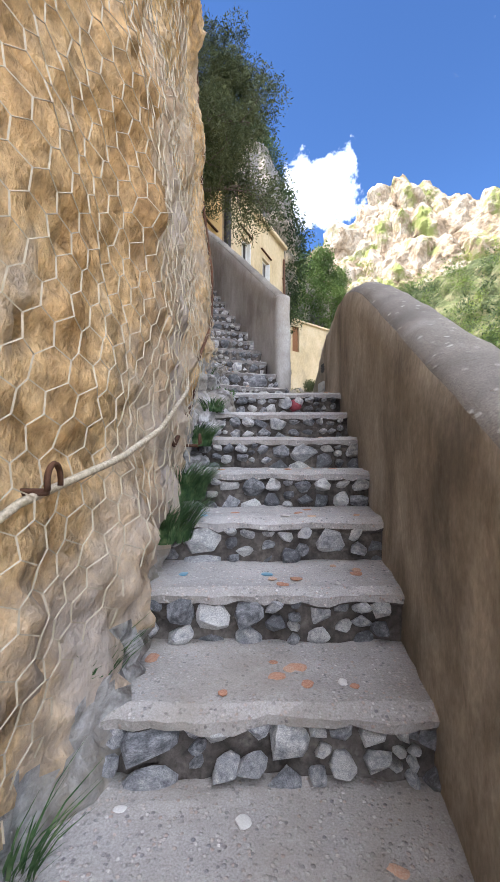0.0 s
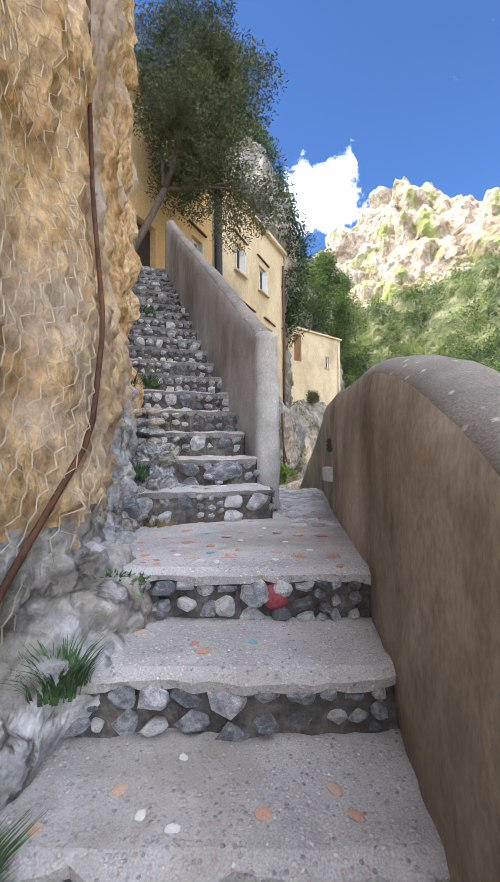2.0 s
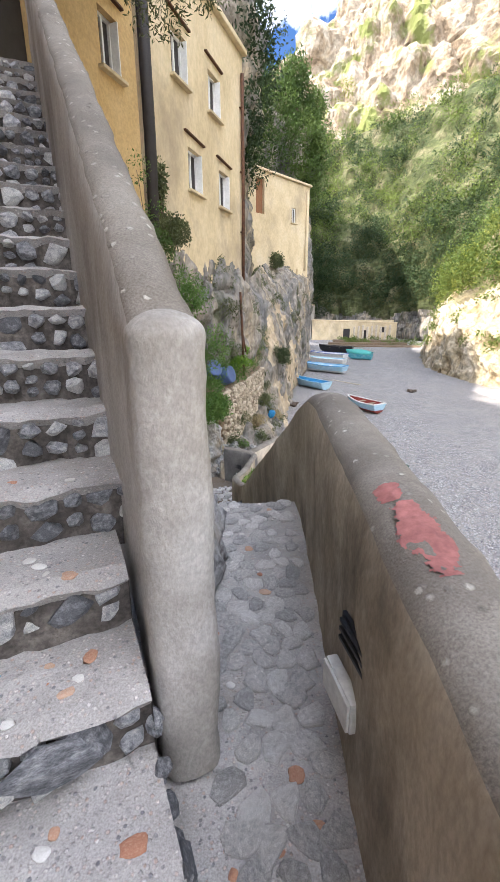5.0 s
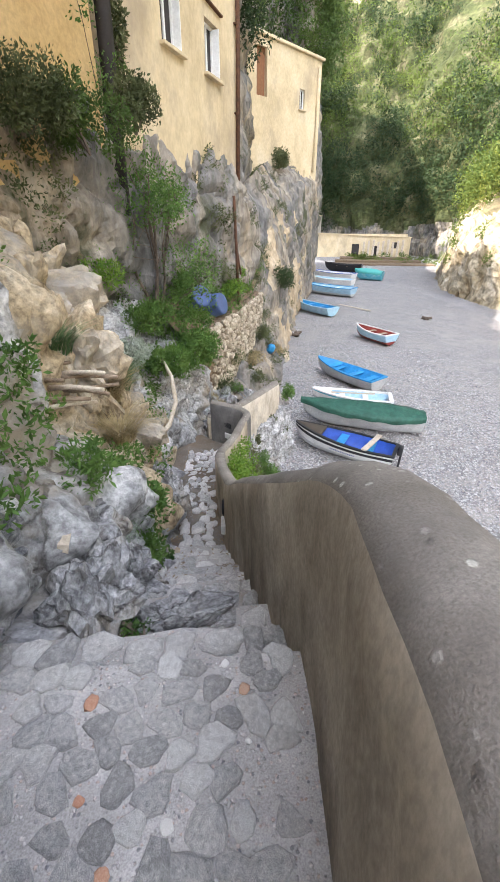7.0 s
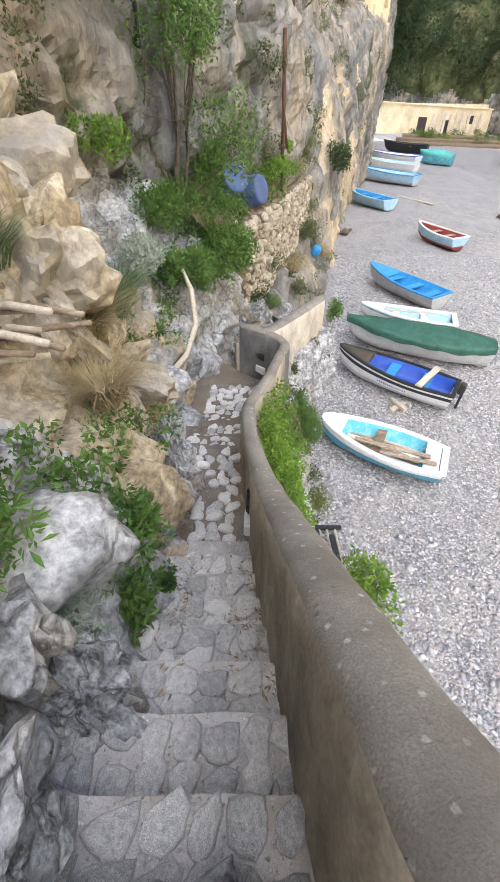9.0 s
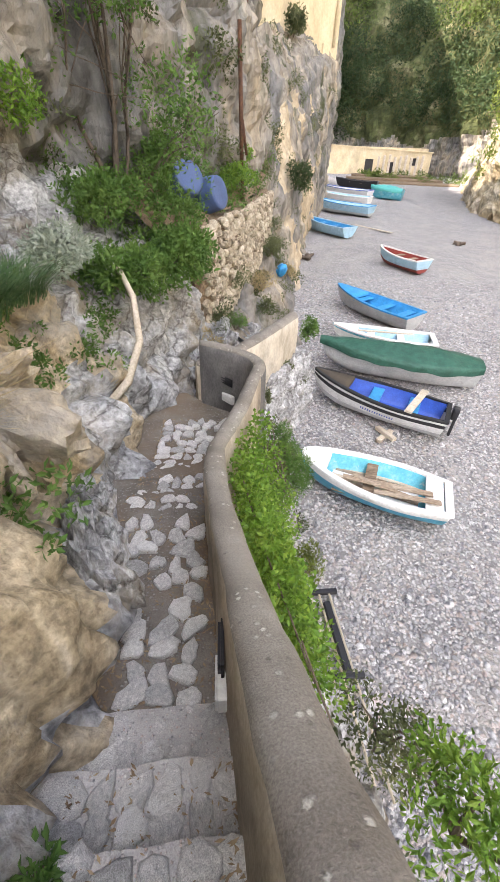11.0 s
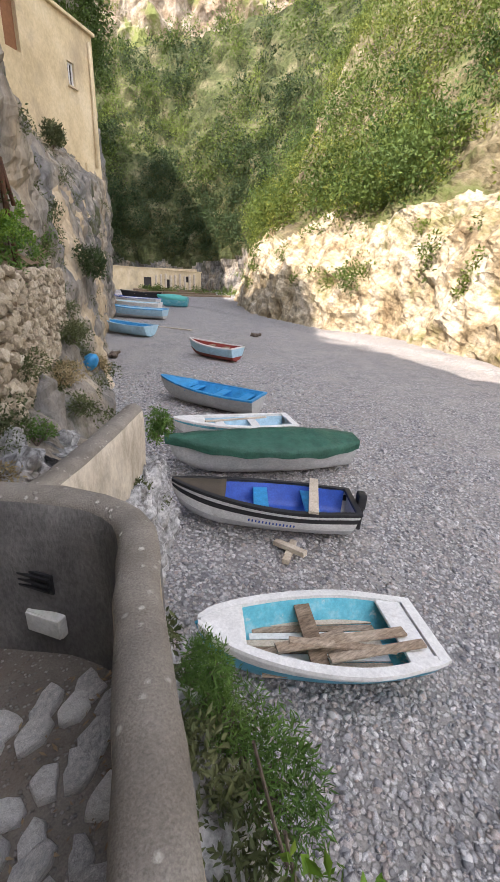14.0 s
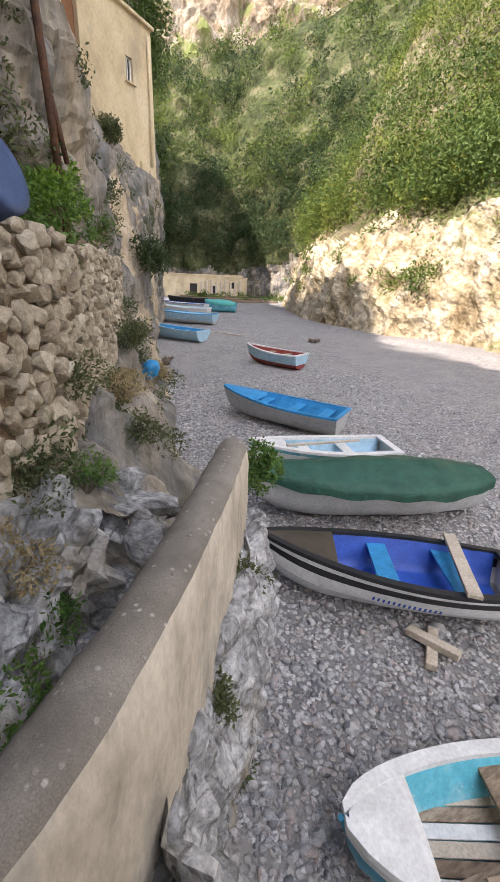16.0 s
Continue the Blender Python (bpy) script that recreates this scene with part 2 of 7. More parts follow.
ROCK_SUN = material("cream_cliff_rock", [(0.20, 0.14, 0.075), (0.42, 0.335, 0.21), (0.55, 0.475, 0.35), (0.62, 0.56, 0.46)], scale=0.45, bump=1.0, bscale=2.6, speck=0.5, dirt=(0.20, 0.19, 0.075), dirt_scale=0.35, dirt_cut=(0.55, 0.66), flow=0.9)
CONCRETE = pebbly("pebbly_grey_concrete", [(0.37, 0.35, 0.33), (0.56, 0.535, 0.51)], [(0.22, 0.22, 0.23), (0.44, 0.42, 0.40), (0.62, 0.595, 0.56), (0.52, 0.40, 0.34), (0.76, 0.74, 0.71)], scale=85, cover=0.45, bump=0.7, grain=190, stain=(0.25, 0.215, 0.17), stain_cut=(0.52, 0.72))
PLASTER_DARK = material("stained_brown_render", [(0.20, 0.165, 0.125), (0.385, 0.325, 0.25), (0.58, 0.505, 0.405)], scale=1.7, bump=0.5, bscale=60, speck=0.2, stretch=(1, 1, 0.6), dirt=(0.095, 0.078, 0.062), dirt_scale=1.3, dirt_cut=(0.50, 0.70), flow=0.4)
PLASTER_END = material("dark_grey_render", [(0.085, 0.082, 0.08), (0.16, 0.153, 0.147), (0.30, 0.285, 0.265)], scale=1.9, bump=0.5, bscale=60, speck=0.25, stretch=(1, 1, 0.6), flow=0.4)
PLASTER_GREY = material("weathered_grey_render", [(0.26, 0.235, 0.205), (0.43, 0.405, 0.37), (0.60, 0.59, 0.57)], scale=1.5, bump=0.9, bscale=90, speck=0.2, stretch=(1, 1, 0.7), dirt=(0.19, 0.165, 0.14), dirt_scale=1.2, dirt_cut=(0.52, 0.72))
PLASTER_CREAM = material("cream_streaked_render", [(0.30, 0.26, 0.20), (0.52, 0.46, 0.37), (0.66, 0.60, 0.49)], scale=3.0, bump=0.6, bscale=30, speck=0.14, stretch=(1, 1, 0.55), dirt=(0.26, 0.24, 0.21), dirt_scale=2.0, dirt_cut=(0.52, 0.7))
COPING = pebbly("lichened_coping", [(0.20, 0.175, 0.145), (0.33, 0.30, 0.26)], [(0.60, 0.57, 0.50), (0.44, 0.41, 0.36), (0.16, 0.14, 0.12)], scale=34, cover=0.20, edge=(0.22, 0.40), bump=0.6, grain=170, stain=(0.13, 0.115, 0.10), stain_cut=(0.50, 0.68))
HOUSE = material("pale_yellow_render", [(0.46, 0.365, 0.22), (0.60, 0.49, 0.31), (0.66, 0.56, 0.385)], scale=0.8, bump=0.25, bscale=9, speck=0.12, stretch=(1, 1, 0.7), dirt=(0.34, 0.275, 0.195), dirt_scale=0.45, dirt_cut=(0.52, 0.72))
PLASTER_TAN = material("crumbling_tan_render", [(0.30, 0.23, 0.15), (0.46, 0.37, 0.25), (0.58, 0.48, 0.34)], scale=0.8, bump=0.8, bscale=6, speck=0.3, stretch=(1, 1, 0.5), dirt=(0.26, 0.25, 0.23), dirt_scale=0.6, dirt_cut=(0.54, 0.70))
HOUSE_OCHRE = material("golden_ochre_render", [(0.52, 0.35, 0.15), (0.64, 0.46, 0.23)], scale=0.9, bump=0.25, bscale=14, speck=0.15)
WHITE = material("white_paint", [(0.66, 0.66, 0.63), (0.78, 0.78, 0.75)], scale=5, rough=0.6, bump=0.15, speck=0.1)
DARK = plain("dark_opening", (0.035, 0.03, 0.028), rough=0.7)
RUST = material("rusty_iron", [(0.06, 0.035, 0.025), (0.16, 0.075, 0.04)], scale=9, rough=0.8, bump=0.5, metal=0.3)
STONE = material("field_stone", [(0.15, 0.155, 0.165), (0.29, 0.295, 0.31), (0.45, 0.45, 0.455), (0.68, 0.67, 0.64)], scale=5, bump=0.8, bscale=34, speck=0.4, vary=0.5)
PAVE = material("pale_paving_stone", [(0.38, 0.37, 0.355), (0.52, 0.51, 0.49), (0.64, 0.615, 0.58), (0.76, 0.745, 0.71)], scale=7, bump=0.8, bscale=40, speck=0.45, vary=0.38)
STONE_TAN = material("tan_wall_stone", [(0.26, 0.21, 0.15), (0.45, 0.38, 0.28), (0.58, 0.51, 0.40)], scale=4, bump=0.7, bscale=24, speck=0.35, vary=0.34)
TERRA = material("terracotta_shard", [(0.44, 0.21, 0.13), (0.55, 0.31, 0.20), (0.60, 0.43, 0.31)], scale=9, bump=0.4, bscale=60, vary=0.4, speck=0.25)
PALE = material("white_marble_chip", [(0.60, 0.58, 0.54), (0.76, 0.75, 0.71)], scale=9, bump=0.3, bscale=50, vary=0.3, speck=0.12)
BLUECHIP = plain("blue_glazed_chip", (0.16, 0.34, 0.46), rough=0.35)
REDSTONE = plain("red_painted_stone", (0.32, 0.06, 0.075), rough=0.75, wear=0.4, bs=30)
PEBBLE_GROUND = pebbly("pebble_beach", [(0.17, 0.165, 0.165), (0.27, 0.262, 0.255)], [(0.20, 0.20, 0.21), (0.32, 0.318, 0.32), (0.45, 0.445, 0.445), (0.42, 0.37, 0.34), (0.62, 0.61, 0.60), (0.36, 0.355, 0.36)], scale=19, cover=0.96, edge=(0.40, 0.66), bump=0.9, grain=70, rough=0.75, stain=(0.40, 0.37, 0.34), stain_cut=(0.46, 0.75))
PEBBLE = pebbly("loose_pebble", [(0.20, 0.20, 0.205), (0.34, 0.335, 0.335)], [(0.16, 0.16, 0.17), (0.27, 0.27, 0.28), (0.39, 0.385, 0.385), (0.37, 0.31, 0.28), (0.60, 0.59, 0.58), (0.31, 0.31, 0.315)], scale=15, cover=1.1, edge=(0.9, 1.1), bump=0.25, grain=90, rough=0.7)
# riser mortar, its colour darkened to put recess shade into it
MORTAR = material("shade_darkened_mortar", [(0.055, 0.048, 0.043), (0.115, 0.10, 0.088), (0.22, 0.195, 0.17)], scale=9, bump=1.0, bscale=45, speck=0.45)
BED = pebbly("trodden_earth_mortar", [(0.13, 0.11, 0.09), (0.25, 0.225, 0.195)], [(0.2, 0.19, 0.18), (0.40, 0.38, 0.35)], scale=60, cover=0.3, bump=0.8, grain=140, stain=(0.16, 0.115, 0.075), stain_cut=(0.45, 0.62))
SOIL = material("leaf_littered_soil", [(0.10, 0.07, 0.045), (0.20, 0.14, 0.09), (0.33, 0.25, 0.16)], scale=14, bump=1.0, bscale=70, speck=0.5)
BARK = material("grey_brown_bark", [(0.09, 0.07, 0.055), (0.20, 0.155, 0.12)], scale=12, bump=0.9, bscale=40, stretch=(1, 1, 0.3), speck=0.4)
LEAF = material("fresh_green_leaf", [(0.055, 0.12, 0.025), (0.10, 0.20, 0.04), (0.16, 0.26, 0.06)], scale=3.0, bump=0, speck=0.3, bscale=9, trans=0.3, rough=0.6, detail=2.0)
LEAF_BRIGHT = material("bright_vine_leaf", [(0.075, 0.17, 0.02), (0.15, 0.28, 0.035), (0.25, 0.37, 0.055)], scale=9.0, bump=0, speck=0.3, bscale=30, trans=0.35, rough=0.5, detail=2.0)
LEAF_OLIVE = material("dusty_olive_leaf", [(0.05, 0.07, 0.025), (0.09, 0.11, 0.042), (0.15, 0.165, 0.07)], scale=2.0, bump=0, speck=0.3, bscale=7, trans=0.2, rough=0.6, detail=2.0)
# leaf green darkened so the end wood looks shaded by the cliff
LEAF_DARK = material("shade_dark_holm_oak_leaf", [(0.018, 0.038, 0.014), (0.034, 0.064, 0.02), (0.06, 0.095, 0.03)], scale=0.5, bump=0, speck=0.35, bscale=2.5, trans=0.2, rough=0.6, detail=3.0)
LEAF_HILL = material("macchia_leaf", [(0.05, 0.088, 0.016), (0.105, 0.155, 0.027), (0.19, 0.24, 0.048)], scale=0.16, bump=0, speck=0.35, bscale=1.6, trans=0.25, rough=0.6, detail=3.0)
LEAF_LIME = material("yellow_green_scrub_leaf", [(0.09, 0.12, 0.018), (0.17, 0.205, 0.034), (0.27, 0.29, 0.062)], scale=0.4, bump=0, speck=0.3, bscale=1.6, trans=0.25, rough=0.6, detail=3.0)
LEAF_MID = material("deep_green_scrub_leaf", [(0.035, 0.075, 0.016), (0.075, 0.13, 0.028), (0.13, 0.19, 0.045)], scale=0.4, bump=0, speck=0.35, bscale=1.6, trans=0.25, rough=0.6, detail=3.0)
GRASS = material("blue_green_grass", [(0.03, 0.075, 0.03), (0.075, 0.15, 0.055), (0.19, 0.27, 0.12)], scale=26, bump=0, speck=0.25, trans=0.25, detail=2.0)
SILVER = material("silvery_shrub_leaf", [(0.26, 0.31, 0.24), (0.44, 0.48, 0.40)], scale=5, bump=0, speck=0.2, trans=0.2, detail=2.0)
DRYGRASS = material("dry_straw", [(0.26, 0.20, 0.10), (0.44, 0.35, 0.19)], scale=6, bump=0, speck=0.25, trans=0.2, detail=2.0)
# shade put into the ground colour: a darker copy of HILL_SOIL
HILL_DARK = material("shade_coloured_wood_ground", [(0.035, 0.045, 0.016), (0.085, 0.10, 0.035), (0.21, 0.19, 0.11)], scale=0.3, bump=1.0, bscale=2.0, speck=0.4)
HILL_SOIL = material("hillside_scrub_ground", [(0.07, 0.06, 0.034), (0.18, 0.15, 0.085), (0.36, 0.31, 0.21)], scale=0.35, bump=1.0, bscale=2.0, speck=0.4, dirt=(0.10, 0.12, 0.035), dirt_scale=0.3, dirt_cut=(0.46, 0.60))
PAINT_WHITE = material("worn_white_boat_paint", [(0.62, 0.62, 0.60), (0.78, 0.78, 0.76)], scale=5, rough=0.45, bump=0.1, bscale=30, speck=0.14, dirt=(0.40, 0.37, 0.32), dirt_scale=4.0, dirt_cut=(0.62, 0.76))
PAINT_GREY = material("greyed_white_hull_paint", [(0.40, 0.41, 0.41), (0.55, 0.55, 0.54)], scale=4, rough=0.5, bump=0.1, speck=0.18, dirt=(0.28, 0.26, 0.23), dirt_scale=3.0, dirt_cut=(0.6, 0.78))
PAINT_BLUE = plain("azure_boat_paint", (0.03, 0.27, 0.56), rough=0.45, wear=0.25)
PAINT_NAVY = plain("royal_blue_boat_paint", (0.025, 0.09, 0.42), rough=0.45, wear=0.25)
PAINT_TURQ = material("worn_turquoise_boat_paint", [(0.06, 0.36, 0.47), (0.12, 0.47, 0.57), (0.32, 0.56, 0.60)], scale=4, rough=0.5, bump=0.1, speck=0.15, dirt=(0.62, 0.62, 0.58), dirt_scale=5.0, dirt_cut=(0.60, 0.70))
PAINT_TEAL = plain("teal_blue_hull_paint", (0.05, 0.32, 0.46), rough=0.4, wear=0.2)
PAINT_BLACK = plain("black_boat_paint", (0.022, 0.022, 0.025), rough=0.5, wear=0.3)
PAINT_RED = plain("oxide_red_boat_paint", (0.26, 0.045, 0.035), rough=0.6, wear=0.3)
PAINT_SKY = plain("pale_blue_boat_paint", (0.36, 0.56, 0.68), rough=0.5, wear=0.2)
TARP = material("dark_green_tarpaulin", [(0.018, 0.075, 0.052), (0.035, 0.115, 0.08)], scale=3, rough=0.55, bump=0.5, bscale=7, speck=0.2)
WOOD = material("weathered_plank", [(0.17, 0.12, 0.08), (0.30, 0.225, 0.16), (0.42, 0.34, 0.26)], scale=5, bump=0.5, bscale=40, stretch=(0.25, 1, 1), speck=0.35, vary=0.3)
WOOD_PALE = material("pale_bleached_plank", [(0.44, 0.37, 0.28), (0.60, 0.53, 0.43)], scale=5, bump=0.4, bscale=40, speck=0.2)
WIRE = plain("galvanised_wire", (0.46, 0.40, 0.30), rough=0.6, metal=0.15)
LITTER = material("brown_leaf_litter", [(0.14, 0.09, 0.055), (0.27, 0.19, 0.11), (0.38, 0.29, 0.17)], scale=9, bump=0, speck=0.2)
ROPE = material("pale_hemp_rope", [(0.42, 0.36, 0.26), (0.58, 0.51, 0.40)], scale=30, bump=0.6, bscale=120, speck=0.3)
BLUE_PLASTIC = plain("faded_blue_plastic", (0.06, 0.10, 0.22), rough=0.5)
LAMP_BOX = plain("white_box_enamel", (0.70, 0.70, 0.67), rough=0.45)

# ---- mesh helpers ----


def mesh_ob(name, verts, faces, mats, parent=None, smooth=False, fmat=None):
    me = bpy.data.meshes.new(name)
    me.from_pydata([tuple(v) for v in verts], [], [tuple(f) for f in faces])
    for m in (mats if isinstance(mats, (list, tuple)) else [mats]):
        me.materials.append(m)
    if fmat is not None:
        me.polygons.foreach_set("material_index", fmat)
    if smooth:
        me.polygons.foreach_set("use_smooth", [True] * len(me.polygons))
    me.update()
    ob = new(name, me)
    if parent:
        ob.parent = parent
    return ob


def from_bm(name, bm, mats, parent=None, smooth=False):
    me = bpy.data.meshes.new(name)
    bmesh.ops.recalc_face_normals(bm, faces=bm.faces)
    bm.to_mesh(me)
    bm.free()
    for m in (mats if isinstance(mats, (list, tuple)) else [mats]):
        me.materials.append(m)
    if smooth:
        me.polygons.foreach_set("use_smooth", [True] * len(me.polygons))
    ob = new(name, me)
    if parent:
        ob.parent = parent
    return ob


def add_box(bm, size, m, bevel=0.0, jitter=0.0, cuts=0):
    r = bmesh.ops.create_cube(bm, size=1.0, matrix=m @ Matrix.Diagonal((*size, 1)))
    vs = r["verts"]
    if bevel:
        es = list({e for v in vs for e in v.link_edges})
        b = bmesh.ops.bevel(bm, geom=es, offset=bevel, segments=2, affect="EDGES", profile=0.6)
        vs = b["verts"]
    if jitter:
        for v in vs:
            v.co += Vector((random.uniform(-1, 1), random.uniform(-1, 1), random.uniform(-1, 1))) * jitter
    return vs


def box(name, size, m, mat, parent=None, bevel=0.01, jitter=0.0):
    bm = bmesh.new()
    add_box(bm, size, m, bevel, jitter)
    return from_bm(name, bm, mat, parent)


def fbm(p, scale, octaves=5, seed=0.0):
    return noise.fractal(Vector((p[0] * scale + seed, p[1] * scale - seed * 0.7, p[2] * scale + seed * 1.3)), 0.9, 2.1, octaves)


def rock_disp(p, amp, scale, seed, blocky=0.6):
    q = Vector((p[0] * scale + seed, p[1] * scale, p[2] * scale * 0.8 - seed))
    d = noise.fractal(q, 0.85, 2.15, 6) * 0.55
    c = noise.voronoi(q * 1.6 + noise.noise_vector(q * 1.1) * 0.35)[0]
    d += blocky * (min(c[1] - c[0], 0.5) - 0.25) * 1.4
    c2 = noise.voronoi(q * 4.3 + noise.noise_vector(q * 3.0) * 0.3)[0]
    d += blocky * 0.35 * (min(c2[1] - c2[0], 0.5) - 0.25)
    return d * amp


def grid_faces(nu, nv):
    return [(i * nv + j, (i + 1) * nv + j, (i + 1) * nv + j + 1, i * nv + j + 1) for i in range(nu - 1) for j in range(nv - 1)]


def smooth_columns(cols, nu, nv):
    """cols: profiles of control points, bottom to top; gives a grid of nu x nv points through them."""
    C = np.array(cols, float)
    k, n = C.shape[0], C.shape[1]

    def interp(A, m):
        t = np.linspace(0, len(A) - 1, m)
        i = np.clip(t.astype(int), 0, len(A) - 2)
        f = (t - i)[:, None, None]
        P0, P1, P2, P3 = A[np.maximum(i - 1, 0)], A[i], A[i + 1], A[np.minimum(i + 2, len(A) - 1)]
        cat = 0.5 * (2 * P1 + (P2 - P0) * f + (2 * P0 - 5 * P1 + 4 * P2 - P3) * f ** 2 + (3 * P1 - P0 - 3 * P2 + P3) * f ** 3)
        return 0.7 * cat + 0.3 * (P1 * (1 - f) + P2 * f)
    G = interp(C, nu)
    G = np.transpose(interp(np.transpose(G, (1, 0, 2)), nv), (1, 0, 2))
    return G


def rock_sheet(name, cols, nu, nv, amp, scale, mat, seed=0.0, blocky=0.6, smooth=False, parent=None):
    G = smooth_columns(cols, nu, nv)
    du, dv = np.gradient(G, axis=0), np.gradient(G, axis=1)
    nrm = np.cross(du, dv)
    nrm /= np.linalg.norm(nrm, axis=2, keepdims=True) + 1e-9
    verts = []
    for i in range(nu):
        for j in range(nv):
            p, n = G[i, j], nrm[i, j]
            d = rock_disp(p, amp, scale, seed, blocky)
            verts.append(p + n * d)
    return mesh_ob(name, verts, grid_faces(nu, nv), mat, parent, smooth)


def sweep_wall(name, pts, thick, mats, flare=0.0, step=0.09, wob=0.012, side=1.0, parent=None, cap=True, soft_end=0.0):
    """A rendered wall with a rounded coping. pts: inner face line (x, y, base z, top z); it thickens to the right of its run."""
    P = np.array(pts, float)
    seg = np.r_[0, np.cumsum(np.linalg.norm(np.diff(P[:, :2], axis=0), axis=1))]
    n = max(8, int(seg[-1] / step))
    s = np.linspace(0, seg[-1], n)
    ends = thick * 0.5 * np.array([0.04, 0.12, 0.25, 0.42, 0.65, 0.9])
    s = np.unique(np.r_[s, ends, seg[-1] - ends])
    n = len(s)
    if P.shape[1] == 4:
        P = np.c_[P, np.full(len(P), thick)]
    Q = np.stack([np.interp(s, seg, P[:, k]) for k in range(5)], 1)
    ker = np.ones(5) / 5
    for k in range(5):
        ext = np.r_[[Q[0, k]] * 2, Q[:, k], [Q[-1, k]] * 2]
        Q[:, k] = np.convolve(ext, ker, "valid")
    T = np.gradient(Q[:, :2], axis=0)
    T /= np.linalg.norm(T, axis=1, keepdims=True)
    R = np.stack([T[:, 1], -T[:, 0]], 1) * side
    s2 = np.r_[0, np.cumsum(np.linalg.norm(np.diff(Q[:, :2], axis=0), axis=1))]
    verts, faces, fm = [], [], []
    prof = []
    hs = [0, 0.2, 0.4, 0.6, 0.8, 0.93]
    for h in hs:
        prof.append((0.0 + flare * (1 - h), h, 0))
    for a in (25, 50, 75, 105, 130, 155):
        prof.append((0.5 - 0.5 * math.cos(radians(a)), 1.0, math.sin(radians(a))))
    for h in reversed(hs):
        prof.append((1.0, h, 0))
    m = len(prof)
    for i in range(n):
        x, y, zb, zt, th = Q[i]
        rad = 0.42 * th
        e = min(s2[i], s2[-1] - s2[i]) / (0.5 * th)
        nar = soft_end + (1 - soft_end) * math.sqrt(max(0.002, 1 - (1 - min(1, e)) ** 2))
        for (u, h, k) in prof:
            zz = zb + (zt - rad - zb) * h + rad * k
            u = 0.5 + (u - 0.5) * nar
            p = Vector((x + R[i, 0] * u * th, y + R[i, 1] * u * th, zz))
            w = wob * (fbm(p, 3.0, 4, 3.3) + 0.6 * fbm(p, 14.0, 3, 1.1))
            o = (u - 0.5) * 2
            p += Vector((R[i, 0] * o, R[i, 1] * o, 0.8 * k)) * w
            verts.append(p)
    for i in range(n - 1):
        for j in range(m - 1):
            faces.append((i * m + j, i * m + j + 1, (i + 1) * m + j + 1, (i + 1) * m + j))
            fm.append(1 if len(hs) <= j <= len(hs) + 4 else 0)
    faces.append(tuple(range(m)))
    faces.append(tuple((n - 1) * m + j for j in reversed(range(m))))
    fm += [0, 0]
    ob = mesh_ob(name, verts, faces, mats, parent, True, fm)
    for f in (ob.data.polygons[-1], ob.data.polygons[-2]):
        f.use_smooth = False
    return ob


def tube(bm, pts, r0, r1=None, sides=6):
    r1 = r0 if r1 is None else r1
    rings = []
    for i, p in enumerate(pts):
        a, b = pts[max(i - 1, 0)], pts[min(i + 1, len(pts) - 1)]
        d = (Vector(b) - Vector(a))
        d = d.normalized() if d.length > 1e-9 else Vector((0, 0, 1))
        u = d.orthogonal().normalized()
        if rings:
            u = (prev - d * prev.dot(d)).normalized()
        prev = u
        v = d.cross(u)
        r = r0 + (r1 - r0) * i / max(1, len(pts) - 1)
        rings.append([bm.verts.new(Vector(p) + (u * math.cos(2 * math.pi * k / sides) + v * math.sin(2 * math.pi * k / sides)) * r) for k in range(sides)])
    for A, B in zip(rings, rings[1:]):
        for k in range(sides):
            bm.faces.new((A[k], A[(k + 1) % sides], B[(k + 1) % sides], B[k]))
    for ring in (rings[0], rings[-1]):
        bm.faces.new(ring)


def leaf_cloud(rng, centres, radii, count, size, droop=0.0, up=0.2, ratio=0.42):
    """Vertices and faces of bent diamond leaves spread through ellipsoids, thicker towards their skins."""
    centres, radii = np.array(centres, float), np.array(radii, float)
    if radii.ndim == 1:
        radii = np.repeat(radii[:, None], 3, 1)
    w = np.prod(radii, 1) ** (2 / 3)
    idx = rng.choice(len(centres), count, p=w / w.sum())
    d = rng.normal(size=(count, 3))
    d /= np.linalg.norm(d, axis=1, keepdims=True)
    rr = rng.uniform(0.25, 1.0, (count, 1)) ** 0.45
    lump = 1 + 0.22 * np.sin(d[:, :1] * 5 + idx[:, None]) * np.cos(d[:, 1:2] * 6 + idx[:, None] * 2)
    c = centres[idx] + d * radii[idx] * rr * lump
    t = rng.normal(size=(count, 3)) + d * 0.6
    t[:, 2] += up - droop
    t /= np.linalg.norm(t, axis=1, keepdims=True)
    b = np.cross(t, rng.normal(size=(count, 3)))
    b /= np.linalg.norm(b, axis=1, keepdims=True) + 1e-9
    nn = np.cross(t, b)
    s = size * rng.uniform(0.6, 1.35, (count, 1))
    V = np.stack([c, c + t * s * 0.5 + b * s * ratio * 0.5 + nn * s * 0.08, c + t * s, c + t * s * 0.5 - b * s * ratio * 0.5 + nn * s * 0.08], 1).reshape(-1, 3)
    F = np.arange(count * 4).reshape(-1, 4)
    return V, F


def leaves(name, rng, centres, radii, count, size, mat, parent=None, **kw):
    V, F = leaf_cloud(rng, centres, radii, count, size, **kw)
    ob = mesh_ob(name, V.tolist(), F.tolist(), mat, parent)
    return ob


def base_empty(name, at):
    ob = new(name)
    ob.location = at
    ob.empty_display_size = 0.1
    return ob


def keep_place(child, parent):
    bpy.context.view_layer.update()
    child.parent = parent
    child.matrix_parent_inverse = Matrix.Translation(parent.location).inverted()
    return child

rng = np.random.default_rng(7)

